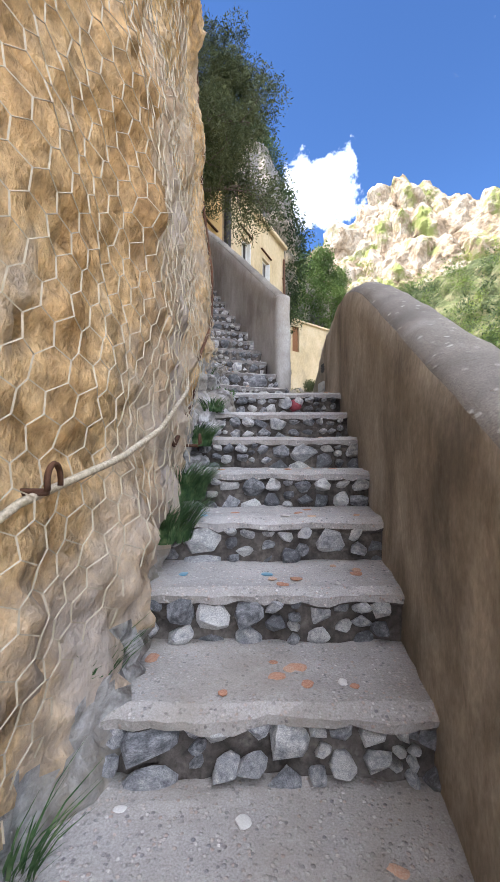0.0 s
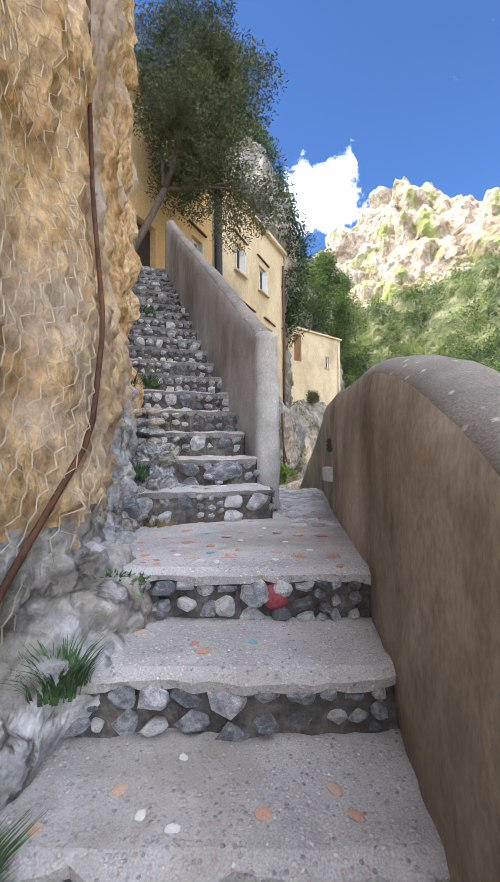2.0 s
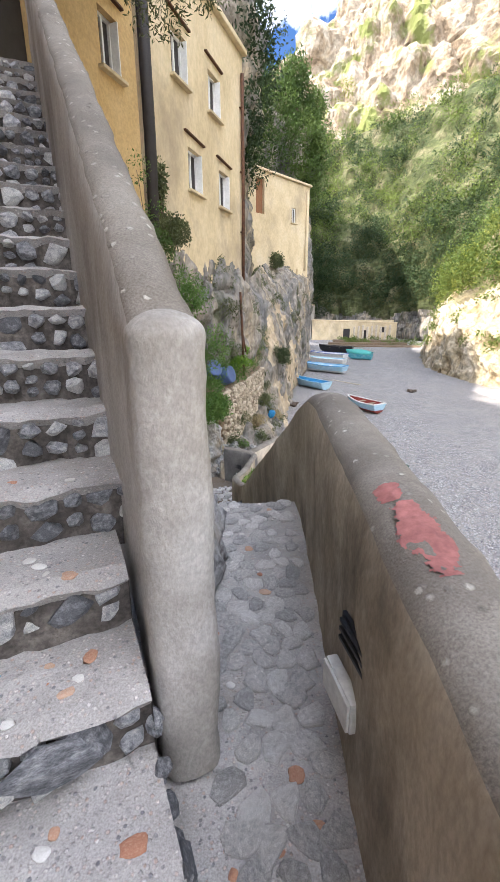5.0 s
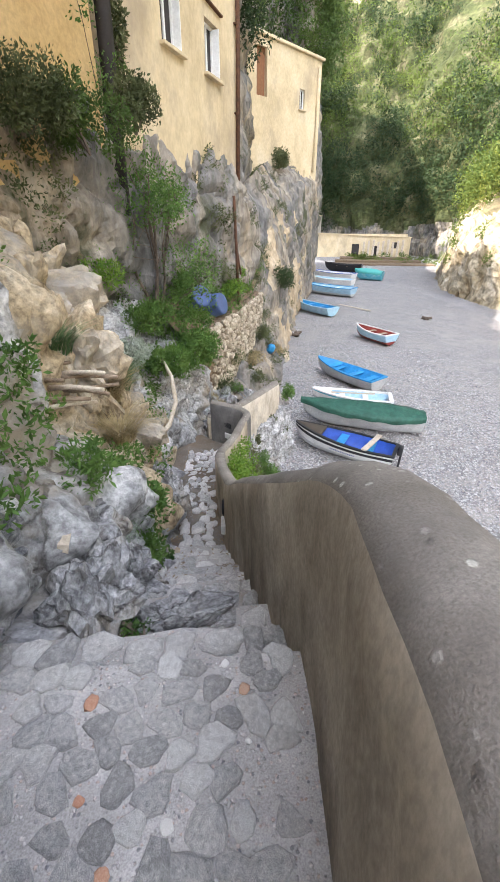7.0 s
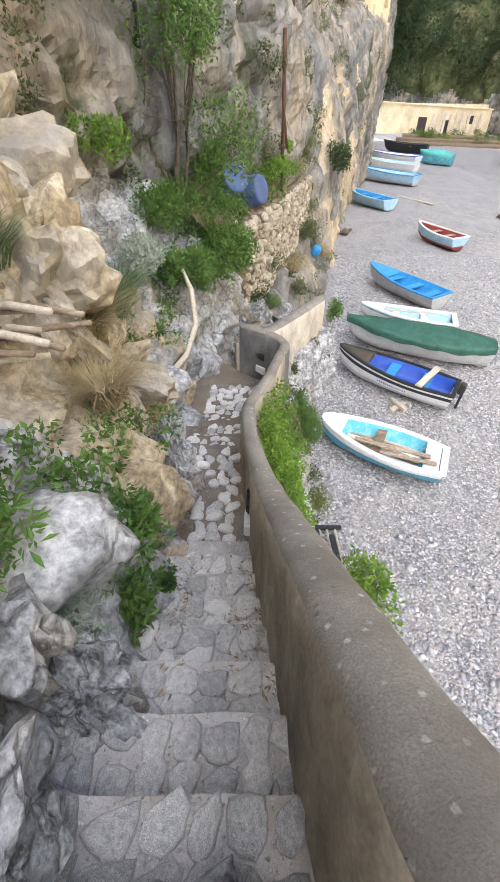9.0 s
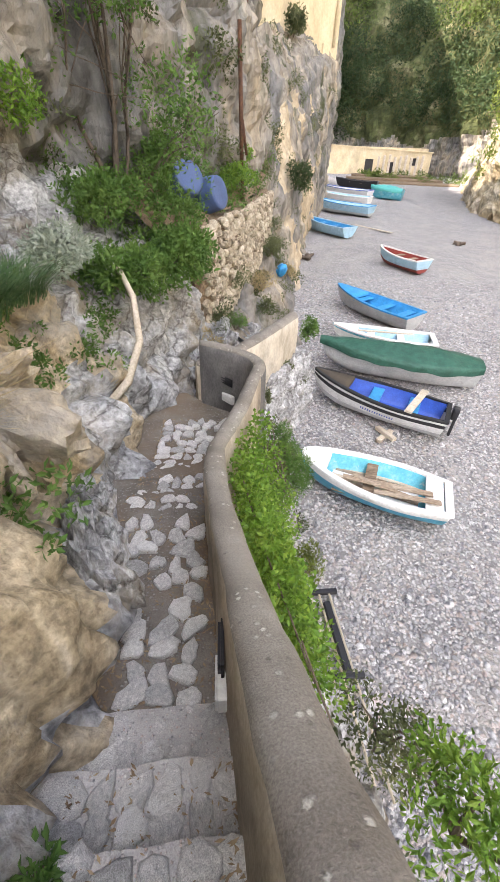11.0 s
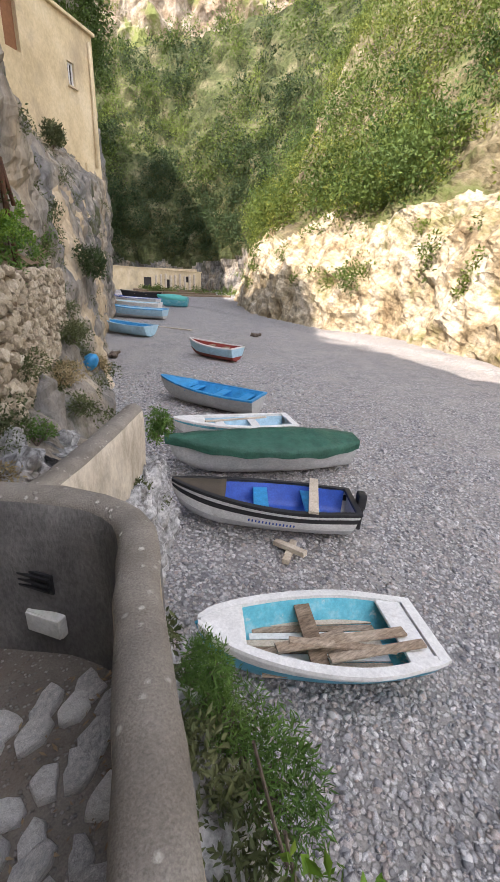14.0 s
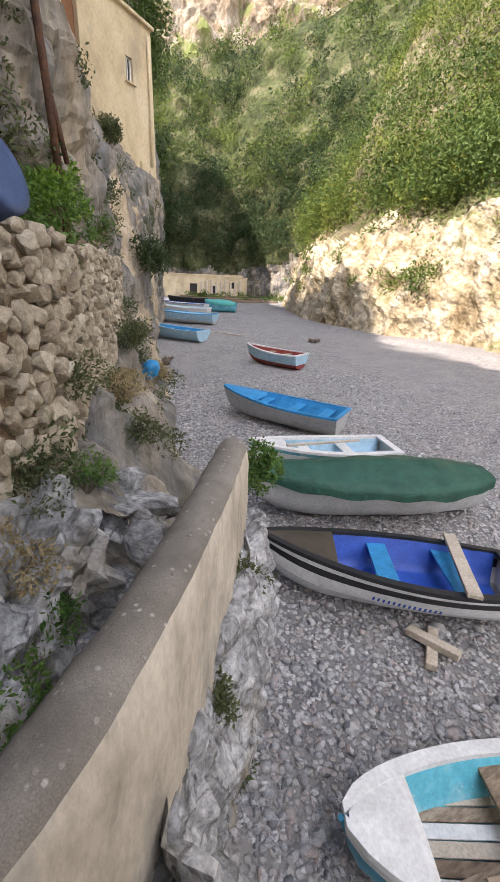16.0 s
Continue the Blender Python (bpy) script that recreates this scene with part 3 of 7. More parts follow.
# ---- large structure: beach, stairs, parapets, cliffs ----
BY = [-400, 0, 8, 13.4, 17.6, 20, 26, 35, 50, 94, 500]
BZ = [-3.9, -3.8, -3.5, -3.22, -2.68, -2.5, -2.27, -2.2, -2.0, -1.9, -1.9]


def beach_z(x, y):
    z = float(np.interp(y, BY, BZ))
    return z + 0.045 * noise.noise(Vector((x * 0.35, y * 0.35, 0))) + 0.02 * noise.noise(Vector((x * 1.3, y * 1.3, 5))) - 0.012 * max(0, x - 6) * (1 if x < 20 else 0)


def build_beach():
    xs = np.unique(np.r_[np.linspace(-500, -20, 9), np.linspace(-20, 0, 8), np.linspace(0, 26, 90), np.linspace(26, 60, 12), np.linspace(60, 500, 8)])
    ys = np.unique(np.r_[np.linspace(-500, -10, 8), np.linspace(-10, 8, 14), np.linspace(8, 40, 110), np.linspace(40, 110, 50), np.linspace(110, 700, 8)])
    verts = [(x, y, beach_z(x, y)) for x in xs for y in ys]
    ob = mesh_ob("ground", verts, grid_faces(len(xs), len(ys)), PEBBLE_GROUND, smooth=True)
    tagged(ob, "grey shingle beach of small rounded pebbles", "beach", kind="structure")
    return ob


ground = build_beach()

LAND_Z = 1.84


def wall_x(y):
    return float(np.interp(y, [-2, 0.0, 1.1, 1.9, 2.6, 3.4, 4.3, 5.0, 5.9, 6.9], [0.12, 0.34, 0.46, 0.58, 0.66, 0.71, 0.80, 0.87, 0.985, 1.10]))


def rock_x(y):
    return float(np.interp(y, [-2, 0.5, 1.2, 1.8, 2.6, 3.6, 4.5, 5.2], [-0.75, -0.56, -0.47, -0.42, -0.42, -0.46, -0.55, -0.68]))


# nosings of the lower flight: (y, z), from the landing down
LOWER = [(3.45 - 0.372 * k, LAND_Z - 0.19 * k) for k in range(13)]


def step_block(name, y0, y1, xl0, xr0, xl1, xr1, z, depth, mat, parent, skew=0.0):
    """One cast step: a worn nosing over a recessed riser."""
    nx, ny = 34, 9
    verts, faces = [], []
    for i in range(nx + 1):
        u = i / nx
        for j in range(ny + 1):
            v = j / ny
            x = (xl0 + (xr0 - xl0) * u) * (1 - v) + (xl1 + (xr1 - xl1) * u) * v
            y = y0 + (y1 - y0) * v + skew * (u - 0.5) * (1 - v)
            p = Vector((x, y, z))
            edge = max(0, 1 - v * ny)
            p.z += 0.008 * fbm(p, 5, 4, z) + 0.004 * fbm(p, 22, 3, z) - 0.020 * edge
            p.y += edge * (0.030 * fbm(p, 6, 3, 2.0) + 0.016 * fbm(p, 24, 2, 3.0))
            verts.append(p)
    m = ny + 1
    faces += grid_faces(nx + 1, m)
    # nosing drop, recess and riser
    for i in range(nx + 1):
        a = verts[i * m]
        verts.append(a + Vector((0, 0.006 + 0.012 * fbm(a, 18, 3, 6), -0.028 + 0.016 * fbm(a, 12, 3, 9))))
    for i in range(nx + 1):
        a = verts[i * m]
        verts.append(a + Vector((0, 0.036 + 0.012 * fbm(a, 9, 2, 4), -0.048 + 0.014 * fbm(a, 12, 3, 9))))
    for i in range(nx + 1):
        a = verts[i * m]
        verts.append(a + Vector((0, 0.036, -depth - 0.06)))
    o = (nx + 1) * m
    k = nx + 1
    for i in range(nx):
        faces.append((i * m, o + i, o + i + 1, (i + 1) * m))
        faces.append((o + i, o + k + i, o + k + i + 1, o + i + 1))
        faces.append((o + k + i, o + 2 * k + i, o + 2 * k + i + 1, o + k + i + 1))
    # recess and riser faces take the mortar that carries their shade
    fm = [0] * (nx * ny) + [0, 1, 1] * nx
    return mesh_ob(name, verts, faces, [mat, MORTAR], parent, False, fm)


stairs_lower = base_empty("stairs_lower", (0, 2, 0))
tagged(stairs_lower, "worn concrete stairs with rubble stone risers and tile chips", "stairs", kind="structure")
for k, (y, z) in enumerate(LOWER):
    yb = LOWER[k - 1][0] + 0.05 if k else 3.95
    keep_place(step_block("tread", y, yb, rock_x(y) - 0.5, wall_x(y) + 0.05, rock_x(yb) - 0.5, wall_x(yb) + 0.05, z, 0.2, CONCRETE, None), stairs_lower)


def sheet(name, outline_l, outline_r, mat, parent=None, nu=10, amp=0.012, thick=0.0, freq=4.0):
    """A floor between two edge lines with equal numbers of (x, y, z)."""
    A, B = np.array(outline_l, float), np.array(outline_r, float)
    cols = [[a + (b - a) * t for t in np.linspace(0, 1, nu)] for a, b in zip(A, B)]
    G = np.array(cols)
    n = len(A) * 5
    t = np.linspace(0, len(A) - 1, n)
    H = np.stack([np.stack([np.interp(t, range(len(A)), G[:, j, c]) for c in range(3)], 1) for j in range(nu)], 1)
    verts = []
    for i in range(n):
        for j in range(nu):
            p = Vector(H[i, j])
            p.z += amp * fbm(p, freq, 4, 1.7)
            verts.append(p)
    return mesh_ob(name, verts, grid_faces(n, nu), mat, parent, True)


landing = sheet("landing", [(-1.2, 3.94, LAND_Z - 0.004), (-1.2, 4.7, LAND_Z), (-0.8, 5.3, LAND_Z), (-0.6, 6.0, LAND_Z), (-0.4, 6.6, LAND_Z), (-0.3, 7.0, LAND_Z)],
                [(wall_x(3.9) + .05, 3.9, LAND_Z), (wall_x(4.7) + .05, 4.7, LAND_Z), (wall_x(5.3) + .05, 5.3, LAND_Z), (wall_x(6) + .05, 6.0, LAND_Z), (wall_x(6.6) + .05, 6.6, LAND_Z), (1.15, 7.0, LAND_Z)], CONCRETE, amp=0.007)
tagged(landing, "rough concrete landing with inlaid tile and marble chips", "landing", kind="structure")

# upper flight, turned a little to the left
UU, UR = Vector((-0.33, 0.944, 0)), Vector((0.944, 0.33, 0))
UP0 = Vector((0.38, 4.68, 2.06))
UTREAD, URISE, UN = 0.286, 0.2, 20
stairs_upper = base_empty("stairs_upper", (0, 5, LAND_Z))
tagged(stairs_upper, "steep old stairs of grey rubble stone and mortar", "stairs", kind="structure")


def upper_step(k):
    c = UP0 + UU * (UTREAD * k) + Vector((0, 0, URISE * k))
    w = 1.35 if k < 3 else 1.15
    nx, ny = 30, 5
    last = k == UN - 1
    depth = 1.6 if last else UTREAD + 0.06
    verts, faces = [], []
    for i in range(nx + 1):
        for j in range(ny + 1):
            p = c - UR * (w * (1 - i / nx)) + UR * (0.14 if k > 2 else 0.03) + UU * (depth * j / ny)
            e = max(0.0, 1 - j)
            p.z += 0.014 * fbm(p, 6, 4, k) + 0.006 * fbm(p, 22, 3, k) - 0.018 * e
            p += UU * (e * (0.03 * fbm(p, 7, 3, k + 2.0) + 0.016 * fbm(p, 24, 2, k + 3.0)))
            verts.append(p)
    m = ny + 1
    faces += grid_faces(nx + 1, m)
    o = len(verts)
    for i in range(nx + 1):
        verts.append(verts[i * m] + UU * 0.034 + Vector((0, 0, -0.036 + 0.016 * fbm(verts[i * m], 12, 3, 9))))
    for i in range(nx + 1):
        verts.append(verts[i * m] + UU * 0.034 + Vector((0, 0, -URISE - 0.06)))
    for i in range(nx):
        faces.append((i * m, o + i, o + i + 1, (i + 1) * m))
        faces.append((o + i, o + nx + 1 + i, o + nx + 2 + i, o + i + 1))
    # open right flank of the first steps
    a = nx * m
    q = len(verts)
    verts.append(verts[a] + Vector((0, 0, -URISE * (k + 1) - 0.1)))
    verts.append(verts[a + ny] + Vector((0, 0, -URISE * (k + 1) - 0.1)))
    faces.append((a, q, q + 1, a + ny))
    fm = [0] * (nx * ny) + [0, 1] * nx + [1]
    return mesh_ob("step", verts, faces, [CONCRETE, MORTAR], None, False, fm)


for k in range(UN):
    keep_place(upper_step(k), stairs_upper)

# descending flight along the parapet, then the cobbled path
DN = 10
DOWN = [(7.0 + 0.272 * k, LAND_Z - 0.186 * k) for k in range(DN)]
stairs_down = base_empty("stairs_down", (0.5, 7, LAND_Z))
tagged(stairs_down, "narrow stairs of grey stones falling towards the beach", "stairs", kind="structure")


def inner_x(y):
    return float(np.interp(y, [6.9, 8.0, 9.0, 9.7, 10.5, 11.2, 11.6, 12.0, 12.9], [1.10, 1.00, 0.91, 0.86, 0.79, 0.75, 0.88, 1.02, 1.24]))


def left_x(y):
    return float(np.interp(y, [6.5, 7.3, 8.0, 9.0, 10.0, 11.0, 12.0, 13.0], [-0.3, 0.02, 0.22, 0.30, 0.22, 0.10, 0.15, 0.25]))


for k in range(DN):
    y, z = DOWN[k]
    z -= 0.186 if k < DN - 1 else 0.166
    y1 = y + 0.272 + 0.004
    verts, nx, ny = [], 10, 4
    for i in range(nx + 1):
        for j in range(ny + 1):
            yy = y - 0.02 + (y1 - y + 0.02) * j / ny
            xl, xr = left_x(yy) - 0.5, inner_x(yy) + 0.05
            p = Vector((xl + (xr - xl) * i / nx, yy, z))
            p.z += 0.016 * fbm(p, 6, 4, k)
            if j == ny:
                p.y += 0.02 * fbm(p, 7, 3, k)
            verts.append(p)
    m = ny + 1
    faces = grid_faces(nx + 1, m)
    o = len(verts)
    for i in range(nx + 1):
        verts.append(verts[i * m + ny] + Vector((0, -0.015, -0.27)))
    for i in range(nx):
        faces.append((i * m + ny, (i + 1) * m + ny, o + i + 1, o + i))
    keep_place(mesh_ob("step", verts, faces, CONCRETE), stairs_down)
face0 = mesh_ob("step", [(-0.5, 7.0, LAND_Z), (1.2, 7.0, LAND_Z), (1.2, 6.985, LAND_Z - 0.25), (-0.5, 6.985, LAND_Z - 0.25)], [(0, 1, 2, 3)], CONCRETE)
keep_place(face0, stairs_down)

PATH_Z = lambda y: float(np.interp(y, [9.4, 11.0, 11.05, 11.45, 11.5, 11.9, 11.95, 14.0], [-0.02, -0.07, -0.25, -0.27, -0.43, -0.45, -0.62, -0.66]))
ysl = [9.42, 10.2, 11.0, 11.03, 11.45, 11.48, 11.9, 11.93, 12.6, 13.0, 13.3, 13.6, 13.9]
path = sheet("path", [(left_x(y) - 0.45, y, PATH_Z(y)) for y in ysl], [(inner_x(y) + 0.1 if y < 12.9 else float(np.interp(y, [12.9, 13.3, 13.6, 13.9], [1.34, 1.18, 0.76, 0.5])), y, PATH_Z(y)) for y in ysl], BED, amp=0.010, nu=14)
tagged(path, "cobbled footpath of grey stones in leaf litter", "path", kind="structure")

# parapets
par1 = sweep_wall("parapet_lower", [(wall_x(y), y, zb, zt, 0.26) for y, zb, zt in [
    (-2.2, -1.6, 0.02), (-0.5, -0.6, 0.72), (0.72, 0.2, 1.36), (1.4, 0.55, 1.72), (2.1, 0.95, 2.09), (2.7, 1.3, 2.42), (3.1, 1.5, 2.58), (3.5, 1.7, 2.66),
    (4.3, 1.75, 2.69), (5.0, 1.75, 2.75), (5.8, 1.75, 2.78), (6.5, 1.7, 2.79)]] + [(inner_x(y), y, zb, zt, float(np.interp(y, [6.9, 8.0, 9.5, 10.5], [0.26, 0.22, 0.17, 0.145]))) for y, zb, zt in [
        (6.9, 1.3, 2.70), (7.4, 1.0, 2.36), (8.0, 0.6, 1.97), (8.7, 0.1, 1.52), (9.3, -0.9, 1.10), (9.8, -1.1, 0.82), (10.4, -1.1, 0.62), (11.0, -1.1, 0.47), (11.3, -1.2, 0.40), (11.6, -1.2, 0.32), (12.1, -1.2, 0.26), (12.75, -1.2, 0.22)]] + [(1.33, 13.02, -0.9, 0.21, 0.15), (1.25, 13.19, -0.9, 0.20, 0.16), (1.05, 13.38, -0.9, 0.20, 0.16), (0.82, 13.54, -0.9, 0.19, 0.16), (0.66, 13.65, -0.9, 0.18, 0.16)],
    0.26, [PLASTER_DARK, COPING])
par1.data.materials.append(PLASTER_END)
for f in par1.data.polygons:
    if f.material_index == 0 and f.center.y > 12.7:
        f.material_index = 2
tagged(par1, "brown stained rendered parapet with rounded lichened coping", "parapet", kind="structure")

par2 = sweep_wall("parapet_upper", [(p.x, p.y, zb, zt) for p, zb, zt in [
    (UP0 + UU * a + UR * 0.065, z0 - 0.5 if a > 0.9 else z0, z1) for a, z0, z1 in [
        (0.40, 1.9, 3.22), (0.50, 1.9, 3.32), (0.7, 2.1, 3.44), (1.2, 2.7, 3.80), (2.2, 3.4, 4.52), (3.4, 4.2, 5.36), (4.4, 4.9, 6.05), (5.0, 5.3, 6.5), (5.35, 5.5, 6.78), (5.6, 5.6, 6.85)]]],
    0.165, [PLASTER_GREY, COPING], step=0.05, soft_end=1.0)


def post(at, r, z0, z1):
    """The rounded end post: a hand-trowelled column that swells a little and closes in a low dome."""
    n, verts = 28, []
    levels = [(z, 1.0) for z in np.linspace(z0, z1 - r * 0.7, 30)] + [(z1 - r * 0.7 * (1 - math.sin(a)), math.cos(a)) for a in np.linspace(0.12, 1.5, 9)]
    for z, f in levels:
        for i in range(n):
            a = 2 * math.pi * i / n
            q = 1 / (abs(math.cos(a)) ** 3 + abs(math.sin(a)) ** 3) ** (1 / 3)
            p = Vector((math.cos(a) * q, math.sin(a) * q, 0)) * r * f * (1 + 0.07 * math.sin((z - z0) * 2.4))
            p = at + UU * p.y + UR * p.x + Vector((0, 0, z))
            verts.append(p + (p - at - Vector((0, 0, z))) * 0.10 * (fbm(p, 4.0, 4, 2.0) + 0.4 * fbm(p, 18.0, 3, 1.0)))
    faces = [(k * n + i, k * n + (i + 1) % n, (k + 1) * n + (i + 1) % n, (k + 1) * n + i) for k in range(len(levels) - 1) for i in range(n)]
    faces.append(tuple((len(levels) - 1) * n + i for i in range(n)))
    return mesh_ob("post", verts, faces, PLASTER_GREY, par2, True)


post(UP0 + UU * 0.42 + UR * 0.1475 - Vector((0, 0, UP0.z)), 0.093, 1.86, 3.235)
tagged(par2, "grey rendered stair parapet ending in a rounded post", "parapet", kind="structure")

par4 = sweep_wall("parapet_beach", [(0.55, 14.35, -2.2, -0.36), (0.92, 14.65, -2.2, -0.38), (1.32, 15.15, -2.4, -0.40), (1.83, 15.85, -1.6, -0.40), (2.32, 16.60, -1.5, -0.42)], 0.25, [PLASTER_CREAM, COPING], step=0.07)
tagged(par4, "sloping cream-grey rendered wall above the beach", "parapet", kind="structure")
lower_steps = box("path_end", (1.1, 1.5, 0.3), pose(0.75, 15.2, -1.75, 0, 0, -38), CONCRETE, bevel=0.02)
tagged(lower_steps, "concrete floor behind the beach wall", "path", kind="structure")

# ---- near rock face with the netting ----


def rock_face_x(y, z):
    """The rock beside the lower flight, as x over (y, z)."""
    p = (0.0, y, z)
    base = rock_x(y) + 0.10 * math.sin(z * 0.9 + 0.4) + 0.02 * (z - 2)
    q = (0.0, y, z * 0.55)
    return base + rock_disp(q, 0.20, 1.0, 5.1, 0.35) + rock_disp(q, 0.085, 3.4, 2.2, 0.55) + rock_disp(p, 0.055, 8.0, 4.2, 0.8)


def build_near_rock():
    ys, zs = np.r_[np.linspace(-2.5, -0.1, 24), np.linspace(0, 5.0, 190)], np.r_[np.linspace(-1.6, -0.2, 14), np.linspace(-0.15, 5.6, 200), np.linspace(5.7, 8.5, 40)]
    verts = []
    for y in ys:
        for z in zs:
            verts.append((rock_face_x(y, z) - max(0, y - 4.6) ** 2 * 1.2, y, z))
    faces = [f[::-1] for f in grid_faces(len(ys), len(zs))]
    n = len(verts)
    nv = len(zs)
    # the face turns back at its far end and over its top
    for j in range(nv):
        verts.append((-3.2, 5.6 + 0.3 * fbm((0, 0, zs[j]), 0.8), zs[j]))
    for j in range(nv - 1):
        a = (len(ys) - 1) * nv
        faces.append((a + j, a + j + 1, n + j + 1, n + j))
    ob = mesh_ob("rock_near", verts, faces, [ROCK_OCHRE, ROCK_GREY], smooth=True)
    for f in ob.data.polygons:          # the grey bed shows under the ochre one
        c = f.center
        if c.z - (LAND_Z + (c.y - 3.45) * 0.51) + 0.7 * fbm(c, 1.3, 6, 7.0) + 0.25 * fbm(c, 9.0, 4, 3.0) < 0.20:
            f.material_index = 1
    tagged(ob, "ochre limestone rock face beside the stairs", "rock face", kind="structure")
    return ob


build_near_rock()

# grey bedrock between the ochre face and the treads


def foot_x(y):
    return float(np.interp(y, [-0.6, 0.5, 1.2, 1.8, 2.4, 3.0, 3.46, 3.75, 4.3, 4.6], [-0.60, -0.52, -0.48, -0.42, -0.36, -0.27, -0.10, -0.28, -0.36, -0.46]))


def stair_line(y):
    return min(LAND_Z, LAND_Z + (y - 3.45) * 0.51)


bed = rock_sheet("rock_foot_bed", [[(foot_x(y) + 0.05, y, stair_line(y) - 0.30), (foot_x(y), y, stair_line(y) - 0.06), (foot_x(y) - 0.09, y, stair_line(y) + 0.04), (foot_x(y) - 0.22, y, stair_line(y) + 0.14), (rock_x(y) - 0.22, y, stair_line(y) + 0.45)]
                               for y in (-0.6, 0.2, 0.8, 1.4, 1.9, 2.4, 2.8, 3.15, 3.45, 3.75, 4.1, 4.45, 4.75)], 190, 44, 0.13, 3.4, ROCK_GREY, 14.0, 0.9, smooth=False)
tagged(bed, "broken grey limestone bedrock along the edge of the stairs", "rock", kind="structure")

up_left = rock_sheet("rock_upper", [
    [(-0.55, 4.7, 1.7), (-0.75, 4.95, 2.6), (-1.1, 4.9, 3.6), (-1.8, 5.2, 8.5)],
    [(-0.75, 5.5, 2.0), (-0.82, 5.6, 3.0), (-0.85, 5.75, 4.2), (-1.0, 5.6, 9)],
    [(-1.05, 6.4, 2.9), (-1.25, 6.5, 3.8), (-1.2, 6.7, 5.2), (-1.5, 6.8, 9)],
    [(-1.45, 7.4, 3.6), (-1.7, 7.5, 4.6), (-1.75, 7.6, 6.2), (-2.0, 7.8, 9.5)],
    [(-2.1, 9.0, 4.8), (-2.5, 9.2, 5.8), (-2.6, 9.3, 7.2), (-3.0, 9.4, 10)],
    [(-3.2, 11.5, 5.5), (-3.6, 11.5, 6.5), (-3.8, 11.5, 8), (-4, 11.5, 10.5)]], 110, 100, 0.35, 1.3, ROCK_OCHRE, 9.0)
tagged(up_left, "ochre and grey rock face beside the upper stairs", "rock face", kind="structure")

# the rock between the upper stairs and the path below them
under = rock_sheet("rock_under_stairs", [
    [(0.50, 5.4, 1.5), (0.45, 5.45, 2.2), (0.38, 5.5, 2.4), (0.36, 5.6, 2.5)],
    [(0.34, 5.9, 1.5), (0.30, 5.95, 2.3), (0.22, 6.0, 2.5), (0.16, 6.1, 2.75)],
    [(0.25, 6.5, 1.5), (0.0, 6.6, 2.2), (-0.02, 6.7, 2.7), (-0.05, 6.8, 3.2)],
    [(0.12, 7.2, 1.2), (-0.1, 7.3, 2.0), (-0.25, 7.4, 2.8), (-0.30, 7.5, 3.7)],
    [(0.30, 7.9, 0.8), (0.0, 8.0, 1.8), (-0.4, 8.1, 2.8), (-0.58, 8.2, 4.1)],
    [(0.38, 8.7, 0.2), (0.1, 8.8, 1.3), (-0.6, 8.9, 2.6), (-0.95, 9.0, 4.7)],
    [(0.32, 9.5, -0.3), (0.1, 9.6, 0.9), (-0.6, 9.8, 2.3), (-1.5, 10.2, 5.2)],
    [(0.20, 10.2, -0.4), (0.02, 10.3, 0.8), (-0.7, 10.6, 2.1), (-2.4, 11.4, 5.2)],
    [(0.06, 10.9, -0.4), (-0.25, 11.0, 0.4), (-1.0, 11.4, 1.4), (-2.7, 12.4, 4.4)],
    [(0.02, 11.6, -0.7), (-0.3, 11.9, 0.3), (-1.1, 12.5, 1.4), (-2.6, 13.6, 3.6)],
    [(0.10, 12.4, -0.9), (-0.2, 12.8, 0.2), (-0.9, 13.5, 1.2), (-2.4, 14.8, 3.2)],
    [(0.20, 13.2, -0.9), (0.0, 13.8, 0.1), (-0.5, 14.8, 1.0), (-2.0, 16.2, 3.0)],
    [(0.35, 14.4, -1.6), (0.25, 15.0, -0.2), (0.0, 16.0, 0.8), (-1.6, 17.5, 3.2)],
    [(0.8, 16.0, -1.8), (0.75, 16.4, -0.5), (0.6, 16.9, 0.5), (-1.2, 18.5, 3.6)]], 210, 84, 0.42, 1.25, [ROCK_GREY, ROCK_PALE], 3.0, 0.75, smooth=True)
me = under.data
zc = np.array([p.center[:] for p in me.polygons])
sel = [1 if (0.45 * fbm(c, 0.7, 3, 8.0) + (0.75 if 9.3 < c[1] < 12.9 else -0.45) + 0.28 * (c[2] - 1.4) > 0.25) else 0 for c in zc]
me.polygons.foreach_set("material_index", sel)
tagged(under, "jumble of grey and ochre limestone boulders beside the path", "rock slope", kind="structure")

